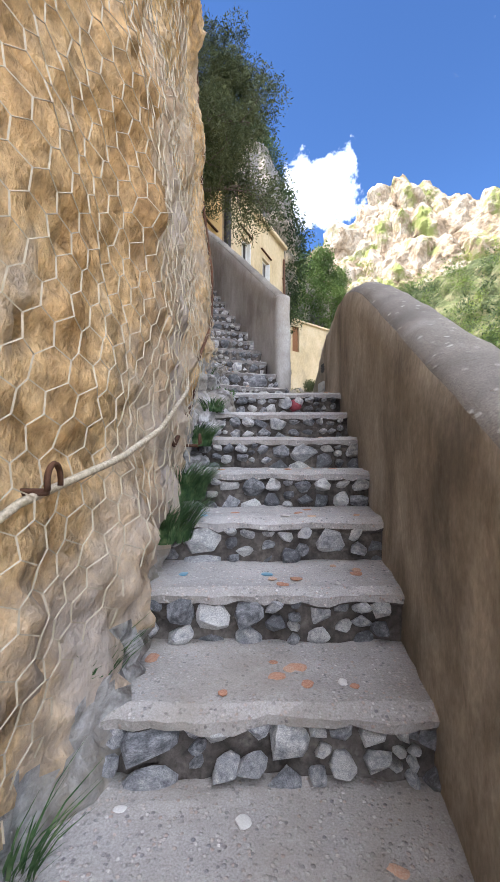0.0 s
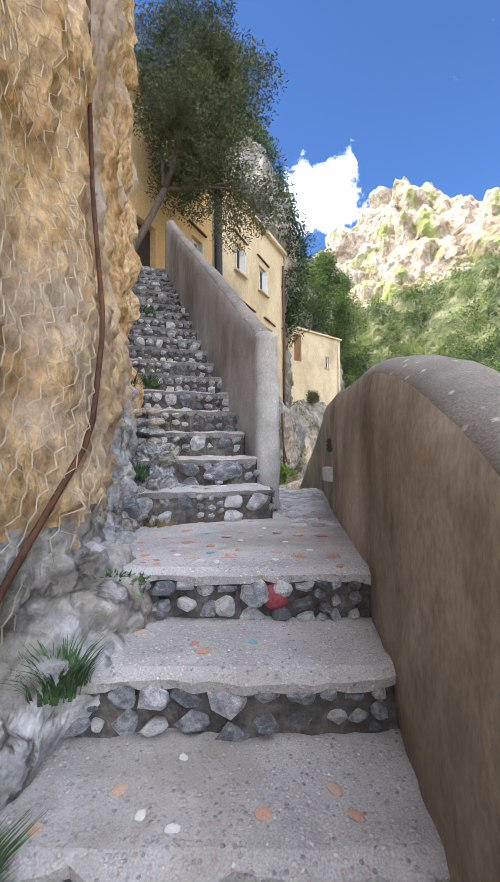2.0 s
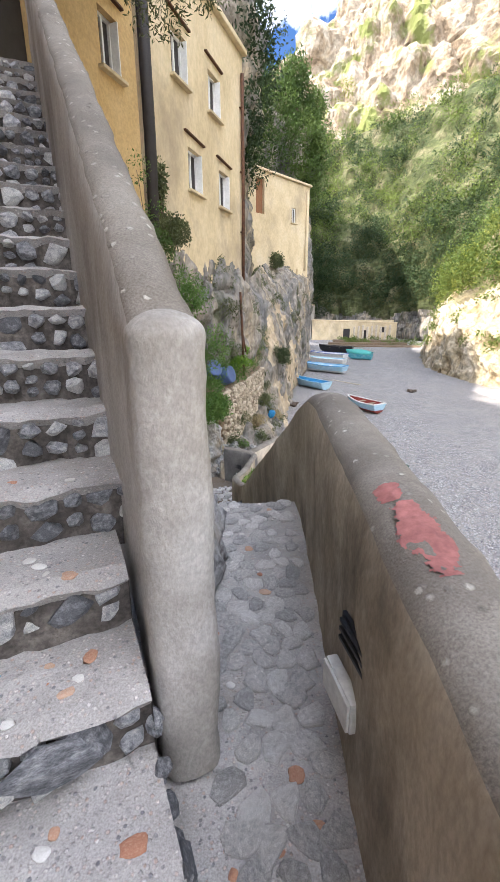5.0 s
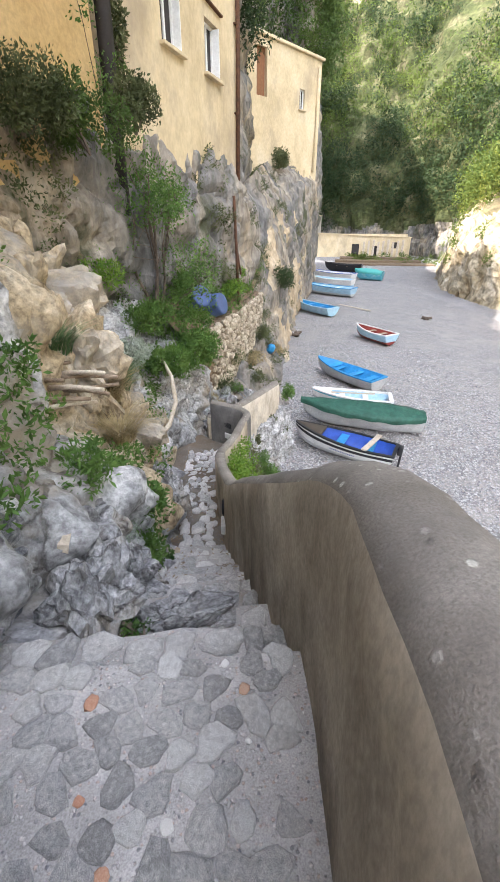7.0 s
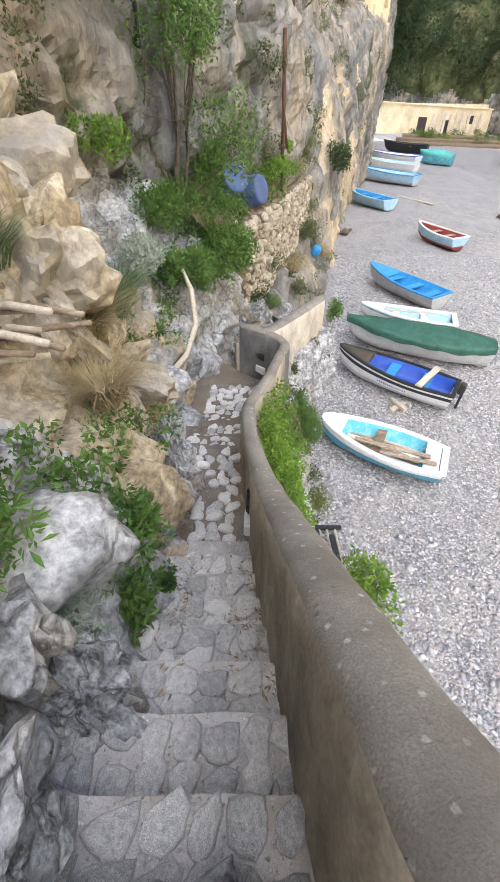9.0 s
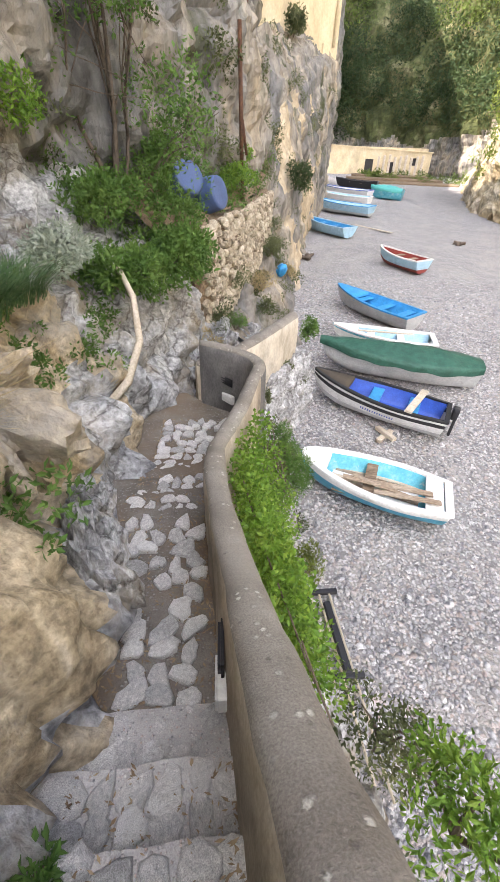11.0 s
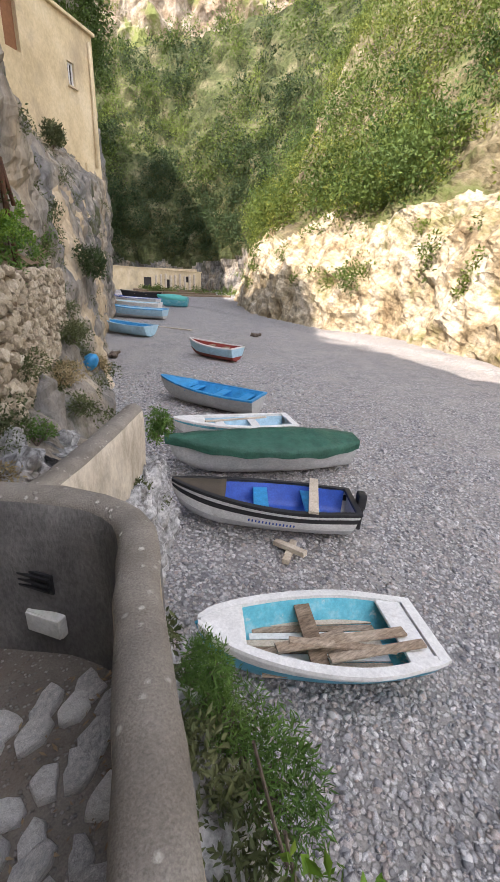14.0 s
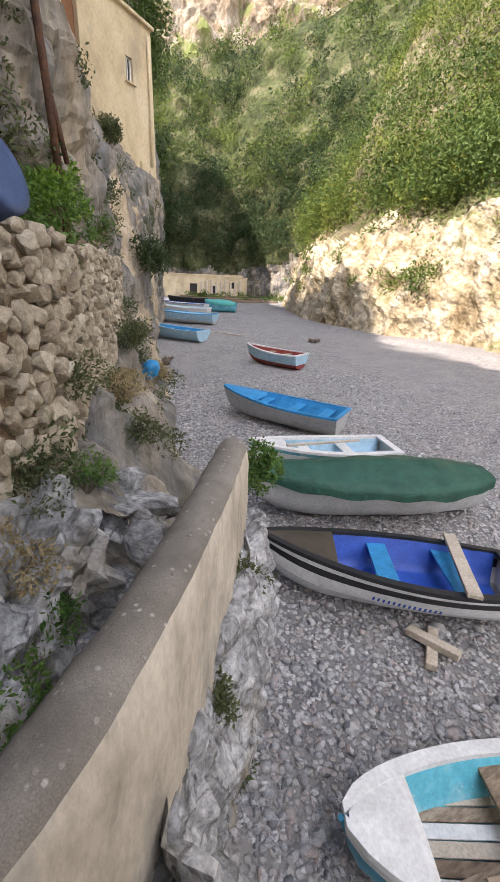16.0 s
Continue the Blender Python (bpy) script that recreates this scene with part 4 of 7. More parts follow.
# outer foot of the parapet down to the beach
foot = rock_sheet("rock_foot", [
    [(0.9, -2.2, -4.6), (0.75, -2.2, -3.0), (0.55, -2.2, -1.8), (0.40, -2.2, -1.2)],
    [(2.0, 3.0, -4.4), (1.6, 3.0, -2.0), (1.15, 3.0, 0.5), (0.95, 3.0, 1.6)],
    [(2.4, 6.5, -4.2), (2.0, 6.5, -2.0), (1.5, 6.5, 0.2), (1.32, 6.5, 1.4)],
    [(2.5, 9.5, -3.9), (2.0, 9.5, -2.2), (1.4, 9.5, -0.8), (0.97, 9.5, -0.25)],
    [(2.35, 11.2, -3.8), (1.9, 11.2, -2.4), (1.30, 11.2, -1.0), (0.83, 11.2, -0.6)],
    [(2.2, 12.5, -3.7), (1.95, 12.5, -2.6), (1.6, 12.4, -1.2), (1.20, 12.3, -0.9)],
    [(2.15, 13.8, -3.6), (1.95, 13.7, -2.6), (1.75, 13.4, -1.4), (1.38, 12.95, -0.95)],
    [(1.85, 15.0, -3.5), (1.65, 14.9, -2.5), (1.5, 14.7, -1.6), (1.35, 14.75, -1.2)],
    [(2.3, 15.9, -3.4), (2.1, 15.9, -2.4), (1.95, 15.8, -1.6), (1.85, 15.5, -1.2)],
    [(3.0, 16.9, -3.2), (2.85, 16.9, -2.4), (2.75, 16.8, -1.6), (2.6, 16.5, -1.2)],
    [(3.0, 18.0, -3.1), (2.7, 17.7, -2.2), (2.5, 17.3, -1.7), (2.2, 17.0, -1.4)]], 170, 40, 0.30, 1.5, ROCK_GREY, 12.0, 0.7, smooth=True)
tagged(foot, "pale limestone outcrop below the parapet", "rock slope", kind="structure")

# the natural rock that carries the beach wall
wall_foot = rock_sheet("rock_wall_foot", [
    [(bx, by, bz - 0.15), (bx * 0.5 + wx * 0.5 + 0.10, by * 0.5 + wy * 0.5 - 0.08, (bz + wz) / 2), (wx + 0.10, wy - 0.08, wz - 0.12), (wx + 0.03, wy - 0.02, wz), (wx - 0.14, wy + 0.11, wz + 0.06)]
    for wx, wy, wz, bx, by, bz in [(0.75, 14.2, -1.4, 1.2, 14.2, -3.2), (1.02, 14.5, -1.37, 1.45, 14.65, -3.15), (1.30, 14.88, -1.33, 1.65, 15.0, -3.1), (1.68, 15.36, -1.24, 2.0, 15.5, -3.05), (2.04, 15.82, -1.19, 2.42, 15.95, -3.0), (2.60, 16.53, -1.2, 2.95, 16.7, -2.9), (2.8, 16.85, -1.3, 3.05, 17.2, -2.8)]],
    120, 60, 0.16, 2.4, ROCK_GREY, 17.0, 0.8, smooth=False)
tagged(wall_foot, "pale weathered limestone carrying the beach wall", "rock face", kind="structure")

# terrace, bank and cliff along the beach, below the houses
bank = rock_sheet("cliff_bank", [
    [(2.6, 17.0, -3.2), (1.9, 17.0, -1.6), (1.3, 17.0, -1.0), (1.0, 17.2, -0.5), (0.5, 17.6, 0.9)],
    [(3.2, 19.0, -3.0), (2.6, 19.0, -1.8), (2.0, 19.0, -1.0), (1.8, 19.1, -0.6), (1.2, 19.4, 0.9)],
    [(3.7, 21.2, -2.9), (3.1, 21.1, -1.7), (2.6, 21.0, -0.9), (2.4, 21.1, -0.3), (1.7, 21.4, 1.0)],
    [(3.5, 23.4, -2.8), (3.1, 23.2, -1.2), (2.9, 23.2, 0.2), (2.6, 23.2, 1.3), (2.0, 23.6, 3.2)],
    [(4.3, 25.2, -2.8), (4.1, 25.4, -0.6), (3.9, 25.8, 1.6), (3.4, 26.0, 3.2), (2.6, 26.6, 5.0)],
    [(5.0, 29.0, -2.7), (4.9, 29.3, 0.0), (4.7, 29.8, 2.4), (4.3, 30.4, 4.2), (3.4, 31.2, 5.8)],
    [(6.1, 33.0, -2.7), (6.1, 33.4, 0.4), (6.1, 34.2, 2.8), (5.7, 35.0, 4.8), (4.4, 36.2, 6.6)],
    [(7.2, 37.4, -2.7), (7.3, 37.6, 0.8), (7.6, 38.2, 3.6), (7.6, 39.2, 5.6), (6.8, 40.4, 7.0)],
    [(9.0, 43.0, -2.7), (9.0, 42.6, 1.0), (9.0, 42.2, 4.0), (8.9, 42.0, 6.2), (8.3, 42.4, 7.2)],
    [(10.6, 49.0, -2.7), (10.4, 48.0, 1.5), (10.2, 46.5, 5.0), (9.8, 45.5, 8.0), (9.2, 46.0, 12.0)],
    [(12.5, 60.0, -2.7), (12.0, 58.0, 2.0), (11.5, 55.0, 7.0), (10.6, 53.0, 12.0), (9.0, 54.0, 18.0)],
    [(17.0, 80.0, -2.7), (15.0, 78.0, 3.0), (13.5, 73.0, 9.0), (11.0, 70.0, 15.0), (8.0, 68.0, 22.0)]], 230, 110, 0.5, 0.6, [ROCK_CLIFF, PLASTER_TAN], 21.0, 0.7, smooth=False)
for f in bank.data.polygons:
    c = f.center
    if 24.5 < c.y < 37 and c.z < 0.16 * (c.y - 24) + 2.2 + 1.6 * fbm(c, 0.4, 3, 5.0) and fbm(c, 0.35, 3, 9.0) > -0.15:
        f.material_index = 1
tagged(bank, "streaked grey and tan cliff rising from the beach", "cliff", kind="structure")

terrace = sheet("terrace", [(-2.2, 15.0, 2.6), (-1.8, 17.0, 2.4), (-1.2, 19.5, 2.6), (-0.4, 22.0, 3.2), (1.2, 25.0, 4.5)],
                [(0.3, 15.8, 0.8), (0.9, 17.1, 0.95), (1.6, 19.2, 1.0), (2.2, 21.3, 1.1), (2.7, 23.4, 1.6)], SOIL, amp=0.22, nu=16, freq=0.9)
tagged(terrace, "overgrown earth terrace behind the dry-stone wall", "terrace", kind="structure")

# unseen left and far columns are raised to throw shade on beach and wood
back = rock_sheet("cliff_back", [
    [(-4.0, -14, -4), (-5, -14, 6), (-8, -14, 15), (-12, -14, 32)],
    [(-1.8, -6, -3), (-2.8, -6, 5), (-6, -6, 15), (-11, -6, 32)],
    [(-2.6, 3, 3), (-3.4, 4, 8), (-6, 5, 16), (-11, 5, 33)],
    [(-4.0, 12, 4), (-4.6, 12, 9), (-6, 13, 17), (-9, 14, 31)],
    [(-2.8, 16, 1.5), (-3.8, 17, 8), (-4.5, 19, 16), (-8, 20, 29.5)],
    [(-1.4, 19, 1.5), (-2.4, 22, 8), (-2.8, 26, 16), (-6, 28, 26)],
    [(0.9, 23.5, 2.0), (1.7, 24.6, 9), (2.2, 26.5, 15.8), (-0.4, 30, 25)],
    [(2.6, 30, 5), (2.8, 32, 11), (3.3, 34, 19.6), (0.2, 36, 28)],
    [(4.0, 40, 7), (3.8, 43, 14), (3.6, 45.5, 20), (1.0, 50, 26)],
    [(8.4, 45, 7), (8.7, 46.0, 13), (9.0, 47, 19), (6.0, 54, 25)],
    [(10.0, 50, 8), (10.5, 50.5, 14), (10.5, 52, 19), (6.0, 62, 24)],
    [(11.5, 62, 10), (11, 63, 15), (8, 66, 28), (1.0, 72, 48)],
    [(14, 76, 6), (11, 76, 18), (7, 78, 41), (0.0, 80, 60)],
    [(15, 92, 0), (12, 92, 18), (8, 92, 46), (0.0, 92, 66)],
    [(15, 112, 0), (12, 112, 18), (8, 112, 38), (1.0, 112, 56)]], 200, 110, 1.3, 0.3, ROCK_CLIFF, 31.0, 0.7, smooth=True)
tagged(back, "tall grey limestone cliff behind the houses", "cliff", kind="structure")

crag = rock_sheet("rock_under_house", [
    [(-2.9, 12.2, 3.0), (-2.6, 11.8, 3.6), (-2.7, 11.6, 4.4), (-2.8, 11.8, 5.4)],
    [(-1.5, 14.2, 1.9), (-1.5, 13.9, 2.8), (-1.6, 13.8, 4.0), (-1.8, 13.9, 5.2)],
    [(-0.6, 16.0, 1.4), (-0.6, 15.7, 2.6), (-0.7, 15.6, 3.9), (-1.0, 15.7, 5.1)],
    [(0.7, 18.4, 1.2), (0.65, 18.1, 2.4), (0.5, 18.0, 3.8), (0.2, 18.2, 5.1)],
    [(2.1, 21.4, 1.2), (2.1, 21.2, 2.4), (2.0, 21.2, 3.9), (1.7, 21.3, 5.2)],
    [(2.6, 23.4, 1.4), (2.5, 23.6, 2.8), (2.2, 23.9, 4.2), (1.9, 24.4, 5.4)],
    [(1.6, 26.0, 2.4), (1.2, 26.4, 3.6), (1.0, 26.6, 4.6), (0.6, 27.0, 6.0)]], 120, 50, 0.45, 0.9, ROCK_CLIFF, 71.0, 0.75)
tagged(crag, "grey crag under the houses", "rock face", kind="structure")

# ---- far side of the valley ----
right_cliff = rock_sheet("cliff_sunlit", [
    [(15.0, -40, -4), (16.5, -40, 6), (24, -40, 18), (40, -40, 40)],
    [(19.0, 0, -3.6), (20.0, 0, 4), (27, 0, 14), (44, 0, 38)],
    [(20.6, 14, -3.2), (21.8, 14, 3.4), (28, 14, 11), (46, 14, 36)],
    [(20.9, 22.4, -3.0), (22.2, 22.6, 3.6), (28, 23, 10), (48, 26, 36)],
    [(22.6, 30.3, -2.9), (23.6, 31, 3.4), (29, 33, 9.5), (50, 38, 37)],
    [(20.8, 35, -2.9), (22.4, 36, 2.6), (29, 40, 9), (52, 50, 38)],
    [(22.4, 46.5, -2.8), (24.2, 48, 3.4), (31, 52, 10), (54, 64, 38)],
    [(30, 62, -2.6), (33, 63, 4), (40, 66, 12), (62, 78, 40)]], 210, 110, 1.15, 0.33, [ROCK_SUN, HILL_SOIL], 41.0, 0.5, smooth=False)
me = right_cliff.data
sel = [1 if p.center[2] > 4.2 + 3.0 * fbm(p.center, 0.12, 3, 4.0) else 0 for p in me.polygons]
me.polygons.foreach_set("material_index", sel)
tagged(right_cliff, "sunlit cream limestone cliff under a green slope", "cliff", kind="structure")

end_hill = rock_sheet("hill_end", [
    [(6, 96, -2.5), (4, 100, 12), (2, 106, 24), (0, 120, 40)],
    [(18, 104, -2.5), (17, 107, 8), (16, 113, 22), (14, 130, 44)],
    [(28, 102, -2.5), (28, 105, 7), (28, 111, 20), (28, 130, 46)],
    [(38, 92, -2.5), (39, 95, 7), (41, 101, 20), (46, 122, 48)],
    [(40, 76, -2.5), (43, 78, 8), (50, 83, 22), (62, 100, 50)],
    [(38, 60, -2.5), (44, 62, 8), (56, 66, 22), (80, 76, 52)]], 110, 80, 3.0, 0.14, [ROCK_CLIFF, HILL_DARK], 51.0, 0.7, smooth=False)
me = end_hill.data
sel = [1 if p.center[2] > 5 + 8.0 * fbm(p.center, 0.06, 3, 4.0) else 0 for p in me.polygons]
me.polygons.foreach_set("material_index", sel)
tagged(end_hill, "wooded rocky hill closing the end of the cove", "hill", kind="structure")

mount = rock_sheet("mountain", [
    [(-60, 190, 0), (-70, 220, 40), (-80, 260, 60), (-90, 300, 80)],
    [(10, 180, 0), (6, 205, 40), (4, 232, 82), (0, 262, 96)],
    [(42, 170, 0), (43, 190, 44), (46, 214, 92), (48, 240, 128)],
    [(66, 162, 0), (69, 180, 50), (73, 206, 106), (76, 222, 146)],
    [(92, 148, 0), (97, 166, 48), (103, 186, 92), (112, 200, 124)],
    [(112, 128, 0), (120, 142, 46), (132, 158, 94), (146, 170, 130)],
    [(120, 90, 0), (136, 98, 54), (156, 108, 106), (180, 116, 150)],
    [(110, 40, 0), (130, 44, 60), (160, 48, 116), (190, 50, 165)],
    [(90, -30, 0), (110, -30, 60), (150, -30, 110), (190, -30, 160)]], 230, 120, 13.0, 0.042, ROCK_FAR, 61.0, 0.75, smooth=False)
tagged(mount, "pale limestone mountain with scrub across the valley", "mountain", kind="structure")

# ---- houses ----


def wall_frame(a, b):
    """A pose whose x runs along the facade from a to b, whose y goes into the house and whose z is up."""
    d = Vector((b[0] - a[0], b[1] - a[1], 0))
    L = d.length
    d.normalize()
    nrm = Vector((-d.y, d.x, 0))
    return Matrix(((d.x, nrm.x, 0, a[0]), (d.y, nrm.y, 0, a[1]), (0, 0, 1, 0), (0, 0, 0, 1))), L


def facade(name, M, L, z0, z1, openings, depth, mat, thick=0.35, z1b=None):
    """A wall with real openings (x0, x1, za, zb), built as a lattice of blocks joined into one mesh."""
    z1b = z1 if z1b is None else z1b
    xs = sorted({0.0, L, *[o[0] for o in openings], *[o[1] for o in openings]})
    zs = sorted({z0, min(z1, z1b), *[o[2] for o in openings], *[o[3] for o in openings]})
    bm = bmesh.new()
    vd = {}

    def vert(x, y, z):
        k = (round(x, 4), round(y, 4), round(z, 4))
        if k not in vd:
            zz = z if z < min(z1, z1b) - 1e-4 else z1 + (z1b - z1) * x / L
            vd[k] = bm.verts.new(M @ Vector((x, y, zz)))
        return vd[k]

    def face(*c):
        try:
            bm.faces.new([vert(*p) for p in c])
        except ValueError:
            pass
    solid = {}
    for i in range(len(xs) - 1):
        for j in range(len(zs) - 1):
            cx, cz = (xs[i] + xs[i + 1]) / 2, (zs[j] + zs[j + 1]) / 2
            solid[i, j] = not any(o[0] < cx < o[1] and o[2] < cz < o[3] for o in openings)
    for (i, j), s in solid.items():
        if not s:
            continue
        x0, x1, za, zb = xs[i], xs[i + 1], zs[j], zs[j + 1]
        face((x0, 0, za), (x1, 0, za), (x1, 0, zb), (x0, 0, zb))
        face((x0, thick, za), (x0, thick, zb), (x1, thick, zb), (x1, thick, za))
        for (di, dj, q) in ((-1, 0, [(x0, 0, za), (x0, 0, zb), (x0, thick, zb), (x0, thick, za)]), (1, 0, [(x1, 0, za), (x1, thick, za), (x1, thick, zb), (x1, 0, zb)]),
                            (0, -1, [(x0, 0, za), (x0, thick, za), (x1, thick, za), (x1, 0, za)]), (0, 1, [(x0, 0, zb), (x1, 0, zb), (x1, thick, zb), (x0, thick, zb)])):
            if not solid.get((i + di, j + dj), False):
                face(*q)
    return from_bm(name, bm, mat)


def window_part(M, o, parent, shutter=True, hood=True, deep=0.16):
    x0, x1, za, zb = o
    w, h = x1 - x0, zb - za
    fr = bmesh.new()
    for sx in (x0 + 0.035, x1 - 0.035):
        add_box(fr, (0.07, 0.06, h), M @ pose(sx, deep, (za + zb) / 2), 0.008)
    for sz in (za + 0.03, zb - 0.03):
        add_box(fr, (w - 0.14, 0.055, 0.06), M @ pose((x0 + x1) / 2, deep, sz), 0.008)
    add_box(fr, (0.05, 0.05, h - 0.1), M @ pose((x0 + x1) / 2, deep, (za + zb) / 2), 0.008)
    win = from_bm("window", fr, WHITE)
    keep_place(win, parent)
    pane = box("pane", (w - 0.1, 0.012, h - 0.08), M @ pose((x0 + x1) / 2, deep + 0.035, (za + zb) / 2), DARK, bevel=0)
    keep_place(pane, parent)
    sill = box("sill", (w + 0.22, 0.22, 0.07), M @ pose((x0 + x1) / 2, -0.02, za - 0.04), HOUSE, bevel=0.015)
    keep_place(sill, parent)
    if shutter:
        s = box("shutter", (0.03, 0.30, h - 0.06), M @ pose(x1 - 0.03, 0.10, (za + zb) / 2, 0, 0, 0), WHITE, bevel=0.006)
        keep_place(s, parent)
    if hood:
        hd = box("hood", (w + 0.4, 0.10, 0.045), M @ pose((x0 + x1) / 2, -0.03, zb + 0.30, 0, 3, 0), RUST, bevel=0.015)
        keep_place(hd, parent)


def house_body(parent, M, L, z0, z1, depth, mat, z1b=None):
    z1b = z1 if z1b is None else z1b
    bm = bmesh.new()
    add_box(bm, (0.35, depth - 0.35, z1b - z0), M @ pose(L - 0.175, 0.35 + (depth - 0.35) / 2 + 0.002, (z0 + z1b) / 2), 0)
    add_box(bm, (0.35, depth - 0.35, z1 - z0), M @ pose(0.175, 0.35 + (depth - 0.35) / 2 + 0.002, (z0 + z1) / 2), 0)
    add_box(bm, (L, 0.35, z1 - z0), M @ pose(L / 2, depth, (z0 + z1) / 2), 0)
    keep_place(from_bm("wall", bm, mat), parent)
    zt = max(z1, z1b)
    roof = box("roof", (L + 0.24, depth + 0.3, 0.16), M @ pose(L / 2, depth / 2 - 0.02, (z1 + z1b) / 2 + 0.09, 0, math.degrees(math.atan2(z1 - z1b, L)), 0), HOUSE, bevel=0.04)
    keep_place(roof, parent)


def downpipe(parent, M, x, z0, z1, mat=RUST, r=0.06):
    bm = bmesh.new()
    tube(bm, [M @ Vector((x, -0.09, z1)), M @ Vector((x, -0.10, (z0 + z1) / 2)), M @ Vector((x - 0.1, -0.09, z0))], r, sides=8)
    for k in range(4):
        add_box(bm, (0.16, 0.10, 0.04), M @ pose(x - 0.02 * k / 4, -0.05, z1 - (z1 - z0) * (k + 0.5) / 4), 0.005)
    keep_place(from_bm("downpipe", bm, mat, smooth=True), parent)


def build_house_a():
    M, L = wall_frame((-0.95, 15.6), (1.78, 21.5))
    h = base_empty("house", (0.4, 18.5, 3.0))
    tagged(h, "tall pale yellow rendered house with white window reveals on the cliff", "house", kind="")
    ops = []
    for s, zb, zt in ((1.92, 9.0, 10.05), (4.08, 9.0, 10.05), (2.62, 6.6, 7.65), (4.72, 6.6, 7.65)):
        ops.append((s - 0.40, s + 0.40, zb, zt))
    f = facade("wall", M, L, 3.0, 11.6, ops, 4, HOUSE)
    keep_place(f, h)
    house_body(h, M, L, 3.0, 11.6, 5.0, HOUSE)
    for o in ops:
        window_part(M, o, h)
    downpipe(h, M, L - 0.22, 3.2, 11.0)
    downpipe(h, M, 0.12, 3.2, 11.3, DARK, 0.14)


def build_house_b():
    M, L = wall_frame((-2.7, 11.7), (-1.0, 15.45))
    h = base_empty("house", (-1.9, 13.5, 4.0))
    tagged(h, "golden ochre rendered house front in the shade of a tree", "house")
    ops = [(0.25, 1.15, 6.1, 8.2), (2.9, 3.5, 7.9, 8.9)]
    keep_place(facade("wall", M, L, 3.0, 11.6, ops, 4, HOUSE_OCHRE), h)
    house_body(h, M, L, 3.0, 11.6, 4.0, HOUSE_OCHRE)
    window_part(M, ops[1], h)
    # near-black panel stands for the shade inside the open doorway
    d = box("door", (0.86, 0.06, 2.05), M @ pose(0.7, 0.2, 7.13), DARK, bevel=0.01)
    keep_place(d, h)


def build_house_c():
    M, L = wall_frame((3.3, 37.2), (8.55, 41.2))
    h = base_empty("house", (6, 40, 7.0))
    tagged(h, "small pale yellow house with a brown balcony recess above the cliff", "house")
    ops = [(0.75, 1.6, 10.2, 12.5), (4.55, 5.05, 10.0, 11.05)]
    keep_place(facade("wall", M, L, 5.2, 13.0, ops, 4, HOUSE, z1b=12.75), h)
    house_body(h, M, L, 5.2, 13.0, 4.0, HOUSE, z1b=12.75)
    window_part(M, ops[1], h, shutter=False, hood=False)
    keep_place(box("shutter", (0.85, 0.06, 2.3), M @ pose(1.175, 0.25, 11.35), plain("brown_louvre", (0.24, 0.11, 0.05), rough=0.7), bevel=0.01), h)
    downpipe(h, M, L - 0.35, 6.6, 12.4, HOUSE, 0.09)
    b = bmesh.new()
    for k in range(5):
        add_box(b, (0.55, 0.5, 2.2), M @ pose(0.5 + k * 1.25, 0.1, 5.6), 0.05)
    keep_place(from_bm("buttress", b, HOUSE), h)


build_house_a()
build_house_b()
build_house_c()


def build_far_wall():
    h = base_empty("boathouse", (27, 89, -1.9))
    tagged(h, "low cream boathouse row with dark doors behind the beach", "building")
    M, L = wall_frame((20.6, 90.5), (36.5, 86.5))
    ops = [(6.2, 7.5, -2.1, 0.3), (9.8, 11.0, -2.1, 0.0), (13.2, 14.4, -0.4, 0.6)]
    keep_place(facade("wall", M, L, -2.2, 2.0, ops, 3, HOUSE, z1b=1.4), h)
    house_body(h, M, L, -2.2, 1.9, 4.0, HOUSE, z1b=1.3)
    for o in ops:
        keep_place(box("door", (o[1] - o[0], 0.06, o[3] - o[2]), M @ pose((o[0] + o[1]) / 2, 0.25, (o[2] + o[3]) / 2), DARK, bevel=0.01), h)
    b = bmesh.new()
    for k in range(9):
        add_box(b, (0.35, 0.4, 3.0 + 0.3 * (k % 3)), M @ pose(8.3 + k * 0.85, -0.15, -0.8), 0.08)
    keep_place(from_bm("pilaster", b, WOOD_PALE), h)
    g = base_empty("gatehouse", (19, 91, -1.9))
    tagged(g, "ruined grey stone gatehouse with an arched opening", "building")
    M2, L2 = wall_frame((16.2, 92.5), (20.4, 90.6))
    keep_place(facade("wall", M2, L2, -2.3, 4.8, [(1.4, 2.8, -2.2, 2.4)], 3, PLASTER_GREY), g)
    house_body(g, M2, L2, -2.3, 4.8, 3.0, PLASTER_GREY)
    # the arch is filled with a dark sheet in place of its inner shade
    keep_place(box("door", (1.4, 0.05, 4.5), M2 @ pose(2.1, 0.3, 0.1), DARK, bevel=0), g)
    for k in range(3):
        st = box("stone_step", (15 - 2 * k, 3.0, 0.35), pose(26 + k, 72 + 4.5 * k, -1.93 + 0.16 * k, 0, 0, -14), SOIL, bevel=0.08)
        tagged(st, "low sandy terrace step across the beach", "terrace step", kind="structure")


build_far_wall()

# ---- boats ----


